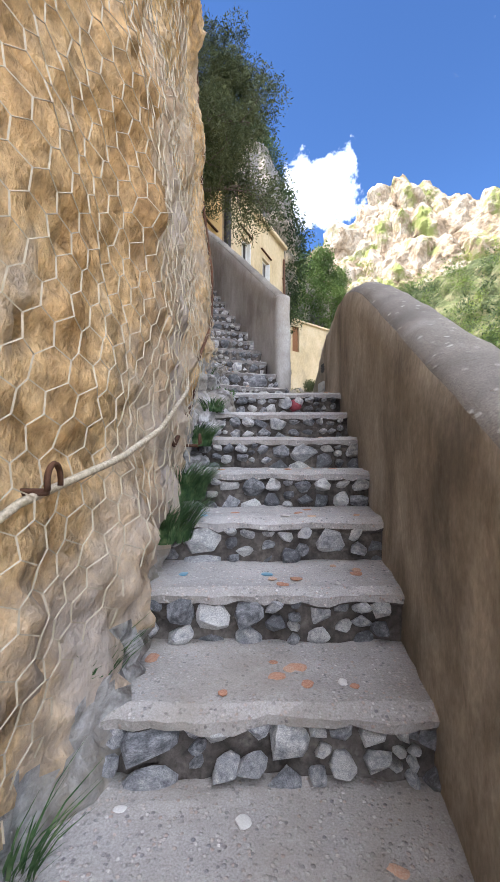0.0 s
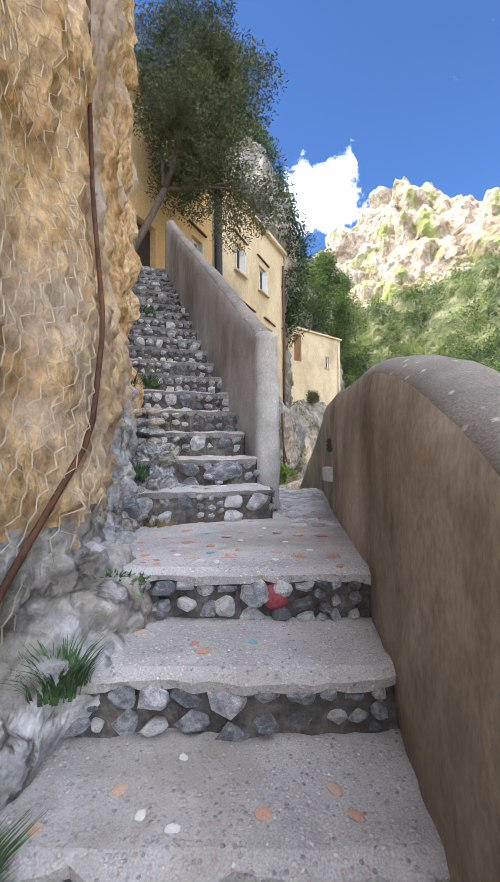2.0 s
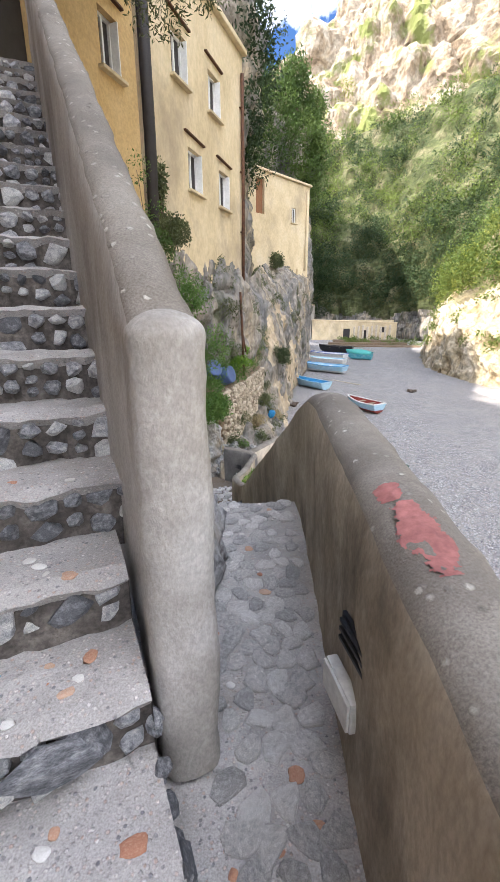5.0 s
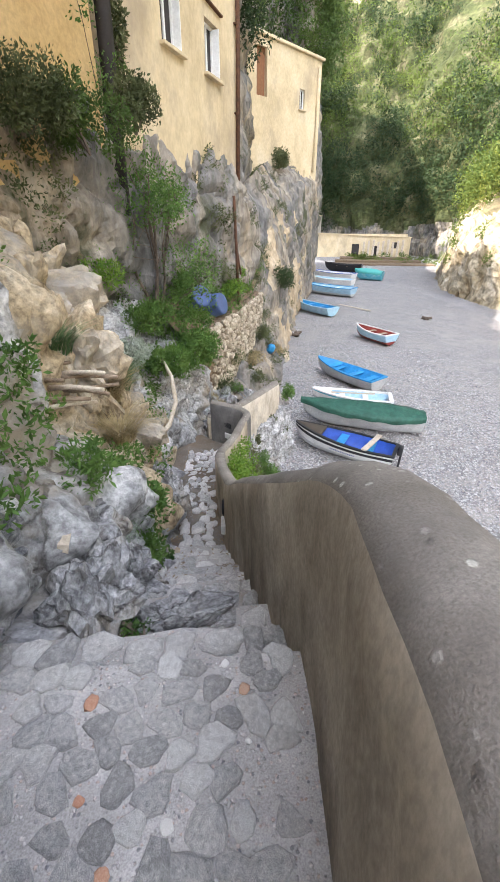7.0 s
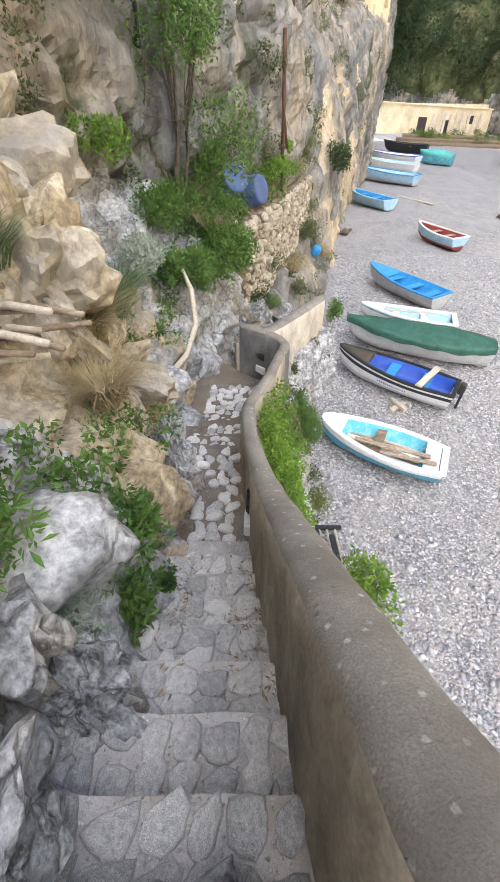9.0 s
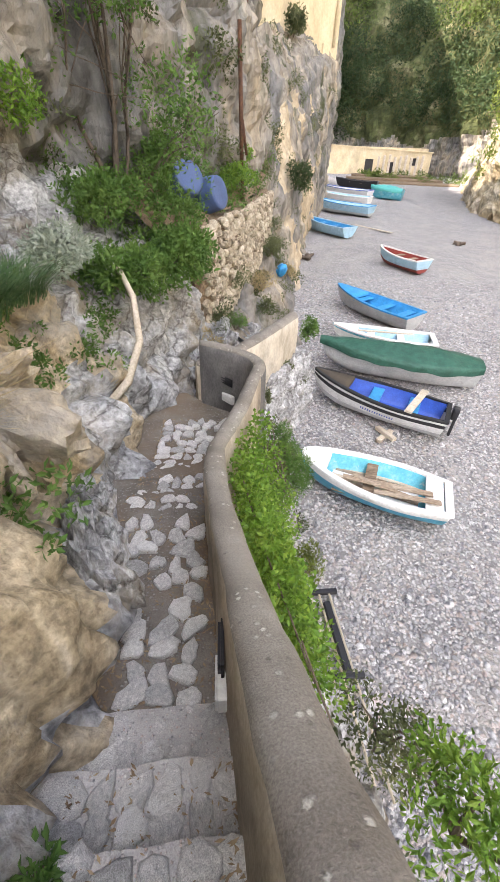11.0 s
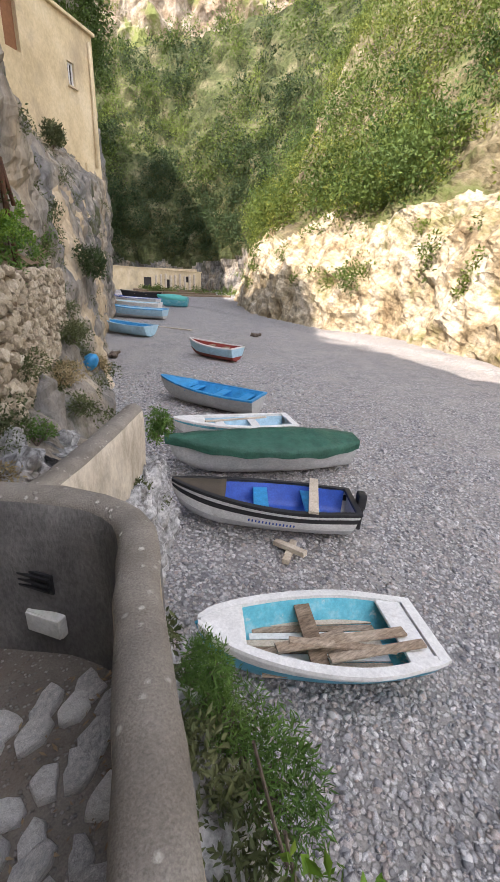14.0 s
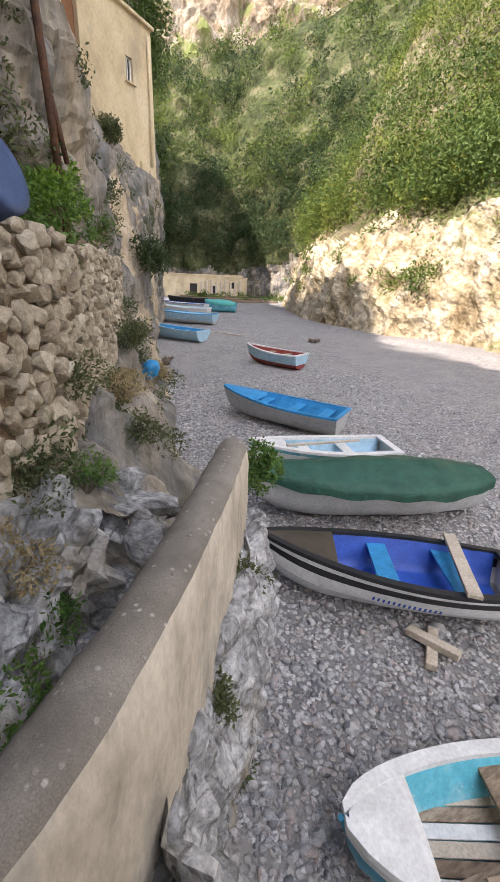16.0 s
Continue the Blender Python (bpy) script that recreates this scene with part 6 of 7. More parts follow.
def shrub(label, at, r, count, size, mat, name="shrub", lumps=6, stems=5, category="shrub", **kw):
    at, r = Vector(at), np.array(r if hasattr(r, "__len__") else (r, r, r), float)
    root = base_empty(name, at)
    tagged(root, label, category)
    cs, rs = [], []
    for k in range(lumps):
        d = rng.normal(size=3)
        d /= np.linalg.norm(d)
        d[2] = abs(d[2])
        cs.append(np.array(at) + d * r * 0.62 + np.array([0, 0, r[2] * 0.25]))
        rs.append(r * rng.uniform(0.38, 0.6))
    keep_place(leaves("foliage", rng, cs, rs, count, size, mat, **kw), root)
    bm = bmesh.new()
    for k in range(stems):
        c = Vector(cs[k % lumps])
        tube(bm, [at + Vector((0, 0, -0.03)), (at + c) / 2 + Vector(rng.normal(size=3) * 0.03), c], 0.012 + 0.012 * r.max(), 0.004, 5)
    keep_place(from_bm("stem", bm, BARK), root)
    return root


for at, n, h, s in [((-0.33, 2.62, 1.42), 700, 0.17, 0.16), ((-0.36, 2.20, 1.16), 800, 0.22, 0.22), ((-0.38, 1.92, 1.02), 800, 0.22, 0.22), ((-0.45, 1.28, 0.72), 160, 0.24, 0.10), ((-0.26, 3.02, 1.66), 220, 0.12, 0.14), ((-0.50, 0.95, 0.50), 120, 0.24, 0.10)]:
    tuft("tuft of fine blue-green grass at the rock foot", at, n, h, s, GRASS, lean=0.6, width=0.005)
for at, n, h, s, m in [((-0.28, 3.5, 1.72), 120, 0.10, 0.18, GRASS), ((-0.48, 4.52, 2.15), 160, 0.14, 0.14, GRASS), ((-0.71, 5.85, 2.95), 200, 0.14, 0.2, GRASS), ((-1.17, 7.5, 4.2), 180, 0.12, 0.24, GRASS), ((-0.70, 5.1, 2.80), 200, 0.16, 0.18, GRASS),
                     ((-0.30, 4.48, 1.85), 160, 0.09, 0.16, DRYGRASS), ((-0.38, 4.95, 2.28), 220, 0.12, 0.2, DRYGRASS), ((-0.95, 6.5, 3.4), 120, 0.12, 0.15, GRASS), ((-0.45, 5.4, 2.5), 120, 0.1, 0.14, DRYGRASS)]:
    tuft("small tuft of weeds on the old stairs", at, n, h, s, m)
for at, n, h, s, m, lb in [
    ((-0.2, 10.03, 1.24), 420, 0.40, 0.26, DRYGRASS, "arching dry grass on the rocks"), ((-0.82, 12.5, 1.05), 600, 0.42, 0.5, GRASS, "arching green grass on the rocks"),
    ((-0.44, 10.5, 1.5), 500, 0.42, 0.34, DRYGRASS, "arching dry grass on the rocks"), ((-1.12, 12.1, 1.35), 500, 0.42, 0.4, DRYGRASS, "arching dry grass on the rocks"),
    ((-0.65, 9.87, 2.2), 380, 0.36, 0.3, GRASS, "arching green grass on the rocks"), ((-0.55, 11.3, 1.3), 500, 0.4, 0.4, GRASS, "arching green grass on the rocks")]:
    tuft(lb, at, n, h, s, m, lean=0.9)

SHRUBS = [
    ("dark olive scrub hanging on the crag", (-1.65, 13.2, 4.3), (0.8, 0.5, 0.8), 5200, 0.07, LEAF_OLIVE, {}),
    ("dark olive scrub hanging on the crag", (-0.95, 13.9, 4.2), (0.6, 0.5, 0.8), 4200, 0.07, LEAF_MID, {}),
    ("dark olive scrub hanging on the crag", (-0.35, 14.8, 4.6), (0.55, 0.5, 0.6), 3600, 0.07, LEAF_OLIVE, {}),
    ("dense scrub crowning the cliff", (8.6, 47.6, 20.2), (2.4, 2.0, 3.2), 5200, 0.26, LEAF_MID, {}),
    ("dense scrub crowning the cliff", (10.2, 50.5, 20.0), (2.0, 2.0, 2.6), 3600, 0.26, LEAF_MID, {}),
    ("yellow-flowered spurge at the foot of the parapet", (2.05, 12.2, -2.4), (0.22, 0.4, 0.3), 1200, 0.04, LEAF_LIME, {}),
    ("green fern in the bedrock beside the stairs", (-0.20, 3.40, 1.76), (0.10, 0.09, 0.07), 260, 0.04, GRASS, dict(ratio=0.25)),
    ("leafy green fern on the rocks", (-0.05, 8.35, 1.78), (0.20, 0.20, 0.16), 700, 0.06, LEAF, dict(ratio=0.3)),
    ("silvery grey shrub on the rocks", (0.10, 8.45, 1.22), (0.20, 0.20, 0.14), 1500, 0.032, SILVER, dict(ratio=0.25)),
    ("silvery grey shrub on the rocks", (0.20, 8.40, 1.0), (0.12, 0.12, 0.09), 600, 0.03, SILVER, dict(ratio=0.25)),
    ("green weeds beside the steps", (0.27, 9.1, 0.36), (0.09, 0.14, 0.10), 350, 0.045, LEAF, {}),
    ("green weeds in a rock joint", (0.24, 7.65, 1.32), (0.10, 0.14, 0.08), 350, 0.035, LEAF, {}),
    ("green weeds in a rock joint", (0.40, 7.42, 1.5), (0.07, 0.07, 0.05), 160, 0.03, LEAF, {}),
    ("dense fresh green shrub above the path", (0.10, 15.3, 0.6), (0.75, 0.8, 0.6), 5200, 0.075, LEAF, {}),
    ("dense fresh green shrub above the path", (-0.15, 14.2, 0.55), (0.6, 0.7, 0.6), 4200, 0.07, LEAF, {}),
    ("dense fresh green shrub above the path", (-0.45, 15.2, 1.25), (0.6, 0.7, 0.5), 3200, 0.07, LEAF, {}),
    ("pale leafy shrub above the path", (-0.65, 13.4, 1.0), (0.45, 0.5, 0.35), 2200, 0.06, SILVER, {}),
    ("green weeds at the rock foot", (0.20, 8.95, 1.1), (0.16, 0.2, 0.2), 800, 0.05, LEAF, {}),
    ("green weeds at the rock foot", (0.22, 8.70, 0.72), (0.16, 0.2, 0.22), 900, 0.05, LEAF, {}),
    ("bright green shrub on the crag", (-1.25, 14.4, 2.3), (0.5, 0.6, 0.5), 2400, 0.07, LEAF_BRIGHT, {}),
    ("grey-green shrub on the bank", (1.35, 18.0, -0.35), (0.42, 0.5, 0.4), 2600, 0.045, LEAF_OLIVE, {}),
    ("grey-green shrub on the bank", (2.55, 20.9, -0.3), (0.35, 0.5, 0.35), 1600, 0.05, LEAF_OLIVE, {}),
    ("green weeds behind the beach wall", (0.95, 16.0, -1.35), (0.22, 0.3, 0.18), 900, 0.045, LEAF, {}),
    ("green weeds behind the beach wall", (0.75, 15.5, -1.3), (0.22, 0.35, 0.18), 900, 0.045, LEAF, {}),
    ("tuft of green weeds on the wall foot", (1.80, 15.35, -1.62), (0.12, 0.16, 0.16), 600, 0.035, LEAF_OLIVE, {}),
    ("green shrub at the end of the beach wall", (2.78, 16.75, -1.0), (0.20, 0.25, 0.3), 1100, 0.05, LEAF, {}),
    ("bright green grass on the wall top", (1.55, 19.4, 1.35), (0.5, 0.9, 0.32), 2600, 0.07, LEAF_BRIGHT, {}),
    ("dark green shrub on the cliff", (3.75, 25.0, 0.9), (0.5, 0.6, 0.7), 2200, 0.08, LEAF_DARK, {}),
    ("mixed dry shrub on the bank", (3.1, 21.6, -1.15), (0.3, 0.5, 0.35), 1300, 0.05, DRYGRASS, {}),
    ("mixed dry shrub on the bank", (2.1, 19.4, -0.75), (0.35, 0.5, 0.35), 1300, 0.05, DRYGRASS, {}),
    ("grey-green shrub behind the beach wall", (1.0, 16.9, -0.75), (0.35, 0.45, 0.3), 1800, 0.042, LEAF_OLIVE, {}),
    ("mixed dry shrub behind the beach wall", (0.75, 16.1, -0.95), (0.3, 0.4, 0.25), 1300, 0.042, DRYGRASS, {}),
    ("green weeds behind the beach wall", (1.35, 17.2, -1.0), (0.3, 0.4, 0.25), 1200, 0.042, LEAF, {}),
    ("feathery green shrub below the parapet", (1.73, 13.03, -1.0), (0.16, 0.35, 0.28), 1500, 0.045, LEAF, dict(ratio=0.18)),
    ("low weeds on the bank", (2.0, 18.6, -1.15), (0.4, 0.5, 0.25), 1200, 0.05, LEAF_OLIVE, {}),
    ("shrub rooted under the small house", (5.2, 36.4, 6.3), (0.7, 0.8, 0.9), 1800, 0.13, LEAF_OLIVE, {}),
    ("shrub rooted under the small house", (3.6, 33.0, 5.3), (0.7, 0.8, 0.7), 1400, 0.13, LEAF_OLIVE, {}),
    ("climbing shrub against the house", (-0.62, 16.0, 5.6), (0.35, 0.35, 1.0), 900, 0.10, LEAF_OLIVE, {}),
    ("bright shrub on the terrace", (1.55, 20.3, 1.6), (0.45, 0.6, 0.4), 1500, 0.08, LEAF_BRIGHT, {}),
    ("green shrub at the foot of the crag", (0.2, 17.0, 1.5), (0.6, 0.6, 0.6), 2400, 0.08, LEAF, {}),
    ("yellow-green spurge below the parapet", (1.75, 9.2, -0.05), (0.24, 0.35, 0.3), 1100, 0.045, LEAF_BRIGHT, {}),
    ("grey-green shrub below the parapet", (1.9, 9.9, -1.1), (0.28, 0.4, 0.4), 1500, 0.04, LEAF_OLIVE, {}),
    ("feathery green shrub below the parapet", (1.75, 12.75, -1.25), (0.24, 0.5, 0.4), 2400, 0.05, LEAF, dict(ratio=0.18)),
    ("feathery green shrub below the parapet", (1.85, 13.4, -1.6), (0.2, 0.4, 0.35), 1600, 0.05, LEAF, dict(ratio=0.18)),
]
for lb, at, r, c, s, m, kw in SHRUBS:
    shrub(lb, at, r, c, s, m, **kw)


def build_vine():
    root = base_empty("vine", (1.2, 11, -0.5))
    tagged(root, "bright green vine hanging over the outer side of the parapet", "vine")
    cs, rs = [], []
    for y in np.arange(9.9, 11.9, 0.10):
        top = float(np.interp(y, [9.3, 9.8, 10.4, 11.0, 11.6, 12.3], [1.0, 0.72, 0.52, 0.37, 0.24, 0.16]))
        for k in range(5):
            d = 0.10 + 0.24 * k + rng.uniform(-0.08, 0.08)
            cs.append((inner_x(y) + 0.19 + 0.07 + 0.26 * d + rng.uniform(-0.03, 0.05), y, top - d))
            rs.append((0.10 + 0.02 * k, 0.12, 0.14))
    keep_place(leaves("foliage", rng, cs, rs, 17000, 0.034, LEAF_BRIGHT, droop=0.5, ratio=0.62), root)
    bm = bmesh.new()
    for k in range(16):
        y = 9.7 + 0.17 * k
        x = inner_x(y) + 0.22
        zt = float(np.interp(y, [9.3, 9.8, 10.4, 11.0, 11.6, 12.3], [1.0, 0.72, 0.52, 0.37, 0.24, 0.16]))
        tube(bm, [Vector((x + 0.4, y + 0.1, zt - 1.35)), Vector((x + 0.22, y, zt - 0.7)), Vector((x + 0.05, y - 0.1, zt - 0.05))], 0.008, 0.004, 5)
    keep_place(from_bm("stem", bm, BARK), root)


build_vine()


def limb(bm, p, d, length, r, depth, tips, spread=0.6, bend=0.25, kids=3):
    pts = [Vector(p)]
    d = Vector(d).normalized()
    for k in range(5):
        d = (d + Vector(rng.normal(size=3)) * bend * 0.4).normalized()
        pts.append(pts[-1] + d * length / 5)
    tube(bm, pts, r, r * 0.55, 7 if r > 0.03 else 5)
    tips.append((pts[-1], r))
    if depth:
        for k in range(kids):
            q = pts[2 + (k * 2) % 4]
            nd = (d + Vector(rng.normal(size=3)) * spread).normalized()
            limb(bm, q, nd, length * rng.uniform(0.5, 0.75), r * 0.5, depth - 1, tips, spread, bend, kids)


def build_olive():
    root = base_empty("olive_tree", (-2.5, 11.0, 6.0))
    tagged(root, "old grey-green olive tree overhanging the top of the stairs", "tree")
    bm, tips = bmesh.new(), []
    base = Vector((-2.65, 10.9, 5.7))
    tube(bm, [base, base + Vector((0.15, 0.1, 0.8)), base + Vector((0.55, 0.3, 1.7)), base + Vector((0.95, 0.5, 2.7))], 0.10, 0.07, 9)
    fork = base + Vector((0.95, 0.5, 2.7))
    for d, l in [((0.9, 0.5, 0.35), 2.2), ((0.5, 0.4, 1.2), 2.6), ((-0.3, 0.2, 1.3), 2.4), ((0.7, -0.3, 0.9), 2.0), ((0.3, 0.3, 1.3), 3.0)]:
        limb(bm, fork, d, l, 0.06, 2, tips, 0.65)
    keep_place(from_bm("trunk", bm, BARK, smooth=True), root)
    cs = [tuple(t[0]) for t in tips if t[1] < 0.06]
    cs += [(-1.9, 11.3, 12.2), (-1.3, 11.8, 12.8), (-0.7, 12.1, 12.2), (-0.2, 12.2, 11.4), (0.05, 12.4, 10.8), (-1.0, 11.6, 11.3), (-1.6, 11.2, 10.4), (-0.5, 12, 10.2), (-1.1, 11.8, 9.6), (-0.4, 12.2, 9.3), (-1.9, 11, 9.8), (-2.2, 10.6, 11.0), (-2.4, 10.4, 12.4)]
    for k in range(95):
        d = rng.normal(size=3)
        d /= np.linalg.norm(d)
        q = np.array((-0.85, 12.0, 11.3)) + d * np.array((1.55, 0.9, 3.0)) * rng.uniform(0.3, 1.0)
        if q[2] > 8.2 + 0.5 * (q[0] < -1.4):
            cs.append(tuple(q))
    rs = [(0.55, 0.55, 0.5)] * len(cs)
    rs = [np.array(r) * rng.uniform(0.6, 1.1) for r in rs]
    keep_place(leaves("foliage", rng, cs, rs, 66000, 0.10, LEAF_OLIVE, ratio=0.27, droop=0.25), root)


build_olive()


def build_bare_tree():
    root = base_empty("bare_tree", (-0.45, 15.9, 1.4))
    tagged(root, "thin half-bare tree with a few green leaves on the terrace", "tree")
    bm, tips = bmesh.new(), []
    b0 = Vector((-0.45, 15.9, 1.3))
    for d, l, r in [((0.20, -0.1, 1.3), 2.6, 0.034), ((0.5, 0.1, 1.0), 2.2, 0.03), ((-0.3, 0.1, 1.2), 2.4, 0.034), ((0.0, 0.3, 1.2), 2.8, 0.036), ((1.0, -0.1, 0.75), 1.5, 0.016)]:
        limb(bm, b0, d, l, r, 2, tips, 0.5, 0.3)
    keep_place(from_bm("trunk", bm, BARK, smooth=True), root)
    cs = [tuple(t[0]) for t in tips if t[1] < 0.03 and t[0].x < 0.7]
    keep_place(leaves("foliage", rng, cs, [(0.32, 0.32, 0.36)] * len(cs), 9500, 0.065, LEAF, ratio=0.45), root)


build_bare_tree()

root = base_empty("driftwood_limb", (0.0, 13.0, 0.1))
tagged(root, "pale bare branch lying against the rocks", "branch")
bm = bmesh.new()
tube(bm, [Vector((-0.30, 12.55, -0.15)), Vector((-0.02, 12.8, 0.10)), Vector((0.10, 13.1, 0.42)), Vector((0.02, 13.5, 0.75)), Vector((-0.15, 13.8, 0.98))], 0.05, 0.028, 7)
keep_place(from_bm("branch", bm, WOOD_PALE, smooth=True), root)

for k in range(11):
    a = rng.uniform(-0.6, 0.6)
    c = Vector((-0.48 + rng.uniform(-0.2, 0.25), 9.62 + rng.uniform(-0.25, 0.25), 1.86 + 0.025 * k))
    d = Vector((math.cos(a), math.sin(a) * 1.2, rng.uniform(-0.1, 0.35))) * rng.uniform(0.18, 0.36)
    bm = bmesh.new()
    tube(bm, [c - d, c + Vector((0, 0, 0.02)), c + d], 0.028, 0.018, 6)
    tagged(from_bm("log", bm, WOOD if k % 3 else WOOD_PALE, smooth=True), "weathered branch in a heap on the rocks", "log", "heap of branches on the rocks")
bm = bmesh.new()
tube(bm, [Vector((-0.35, 7.72, 1.86)), Vector((-0.12, 7.74, 1.82)), Vector((0.06, 7.75, 1.78))], 0.07, 0.07, 10)
tagged(from_bm("log", bm, WOOD_PALE, smooth=False), "short sawn log lying on the rocks", "log")


def build_barrel(at, rx, rz, label):
    root = base_empty("barrel", at)
    tagged(root, label, "barrel", "plastic barrels on the terrace")
    M = Matrix.Translation(at) @ pose(0, 0, 0, rx, 0, rz)
    prof = [(0.24, -0.42), (0.275, -0.40), (0.285, -0.30), (0.295, -0.16), (0.305, -0.14), (0.295, -0.12), (0.30, 0.0), (0.295, 0.12), (0.305, 0.14), (0.295, 0.16), (0.285, 0.30), (0.275, 0.40), (0.26, 0.43), (0.20, 0.42)]
    n = 22
    verts = [M @ Vector((r * math.cos(2 * math.pi * i / n), r * math.sin(2 * math.pi * i / n), z)) for i in range(n) for r, z in prof]
    m = len(prof)
    faces = [(i * m + j, ((i + 1) % n) * m + j, ((i + 1) % n) * m + j + 1, i * m + j + 1) for i in range(n) for j in range(m - 1)]
    faces += [tuple(i * m + m - 1 for i in range(n)), tuple(i * m for i in reversed(range(n)))]
    keep_place(mesh_ob("drum", verts, faces, BLUE_PLASTIC, None, True), root)


build_barrel((0.34, 17.45, 1.45), 62, 35, "faded blue plastic barrel lying on the terrace")
build_barrel((0.72, 17.75, 1.28), 75, 60, "faded blue plastic barrel half hidden on the terrace")

bm = bmesh.new()
tube(bm, [Vector((1.62, 19.55, 0.9)), Vector((1.58, 19.55, 2.4)), Vector((1.52, 19.55, 3.95))], 0.045, 0.04, 8)
tube(bm, [Vector((1.70, 19.6, 1.9)), Vector((1.60, 19.55, 2.5))], 0.03, 0.03, 6)
tagged(from_bm("iron_post", bm, RUST, smooth=True), "leaning rusty iron post on the terrace wall", "post")
bm = bmesh.new()
bmesh.ops.create_icosphere(bm, subdivisions=3, radius=0.16, matrix=pose(2.86, 21.1, -0.78))
for v in bm.verts:
    v.co += v.normal * 0.09 * fbm(v.co, 6, 3, 2)
tagged(from_bm("bag", bm, PAINT_BLUE, smooth=True), "crumpled blue plastic bag on the bank", "bag")

# ---- woods on the slopes ----


def woods(name, label, ob, test, n, rad, per, size, mat, lift=0.3):
    pts = [p.center.copy() for p in ob.data.polygons if test(p.center)]
    idx = rng.choice(len(pts), min(n, len(pts)), replace=False)
    cs, rs = [], []
    for i in idx:
        r = rng.uniform(*rad)
        c = np.array(pts[i]) + np.array([0, 0, r * lift])
        for k in range(3):
            cs.append(c + rng.normal(size=3) * r * 0.42)
            rs.append(np.array([r, r, r * 0.85]) * rng.uniform(0.45, 0.75))
    o = leaves(name, rng, cs, rs, len(idx) * per, size, mat)
    return tagged(o, label, "woods", kind="stuff")


SLOPE = lambda c, cut: c.z > 4.8 + 2.4 * fbm(c, 0.11, 3, 4.0) and c.y > -6 and c.z < 60 and fbm(c, 0.09, 3, 12.0) > cut
woods("hillside_woods", "dense sunlit green scrub and small trees on the slope", right_cliff, lambda c: SLOPE(c, -0.25), 420, (1.1, 2.7), 190, 0.30, LEAF_HILL, 0.5)
woods("hillside_scrub", "yellow-green spurge and scrub on the sunlit slope", right_cliff, lambda c: SLOPE(c, -0.32), 380, (0.8, 2.1), 140, 0.28, LEAF_LIME, 0.5)
woods("hillside_oaks", "deep green bushy oaks on the sunlit slope", right_cliff, lambda c: SLOPE(c, -0.05) and c.z < 17, 130, (1.2, 2.8), 300, 0.28, LEAF_MID, 0.6)
woods("cliff_scrub", "tufts of scrub rooted in the sunlit cliff", right_cliff, lambda c: 0.3 < c.z < 5.0 and c.y > 5 and fbm(c, 0.25, 3, 22.0) > 0.12, 70, (0.4, 0.8), 110, 0.22, LEAF_HILL, 0.1)
# dark leaves below, lighter above: the shade line is put into leaf colour
woods("end_woods", "holm oak wood at the end of the cove, coloured dark for shade", end_hill, lambda c: c.z > 4 + 3.5 * fbm(c, 0.08, 3, 4.0) and c.z < 60, 520, (1.8, 3.6), 190, 0.46, LEAF_DARK, 0.5)
woods("end_scrub", "green scrub on the upper slope at the end of the cove, coloured lighter as if sunlit", end_hill, lambda c: c.z > 20 + 6 * fbm(c, 0.08, 3, 6.0) and c.z < 60 and c.x > 22, 300, (1.6, 3.4), 130, 0.46, LEAF_HILL, 0.5)
woods("clifftop_scrub", "dark scrub and small trees on the clifftop", back, lambda c: c.z > 14.0 and 37 < c.y < 58 and c.x > 0.5, 260, (0.9, 1.9), 190, 0.24, LEAF_MID)
woods("cliff_ivy", "dark scrub hanging on the cliff behind the house", back, lambda c: c.z > 10.5 and 17 < c.y < 37 and fbm(c, 0.2, 3, 15.0) > -0.22, 300, (0.7, 1.3), 150, 0.20, LEAF_DARK)
woods("mountain_scrub", "scattered scrub on the mountain", mount, lambda c: 8 < c.z < 120 and c.x > 20 and fbm(c, 0.022, 3, 33.0) > 0.12 + 0.003 * (c.z - 40), 420, (2.4, 5.0), 120, 0.8, LEAF_LIME, 0.1)
woods("bank_scrub", "weeds and small shrubs growing on the bank", bank, lambda c: c.z > -1.9 and c.z < 6 and 17 < c.y < 44 and fbm(c, 0.5, 3, 44.0) > 0.22, 120, (0.12, 0.38), 170, 0.06, LEAF_OLIVE, 0.1)
woods("terrace_weeds", "mixed green weeds and shrubs covering the terrace", terrace, lambda c: True, 190, (0.18, 0.42), 200, 0.065, LEAF, 0.3)
woods("crag_weeds", "weeds and ivy on the crag under the houses", crag, lambda c: fbm(c, 0.6, 3, 52.0) > 0.1, 90, (0.15, 0.4), 150, 0.07, LEAF_OLIVE, 0.1)
woods("far_hedge", "low green hedge in front of the boathouses", ground, lambda c: 24 < c.x < 44 and 66 < c.y < 84 and c.y > 100 - c.x * 0.9, 80, (0.5, 0.9), 130, 0.25, LEAF_HILL, 0.3)
for nm, lb, ob, t, n in [("slope_grass", "tufts of grass and weeds among the path-side rocks", under, lambda c: c.y > 7 and fbm(c, 0.9, 3, 17.0) > 0.10 and c.z > 0.3, 150), ("foot_weeds", "weeds on the rocks below the parapet", foot, lambda c: c.y > 9 and c.z > -2.9 and fbm(c, 0.9, 3, 18.0) > 0.16, 70)]:
    woods(nm, lb, ob, t, n, (0.07, 0.2), 120, 0.05, LEAF if nm == "slope_grass" else LEAF_OLIVE, 0.2)

# ---- loose pebbles on the beach ----


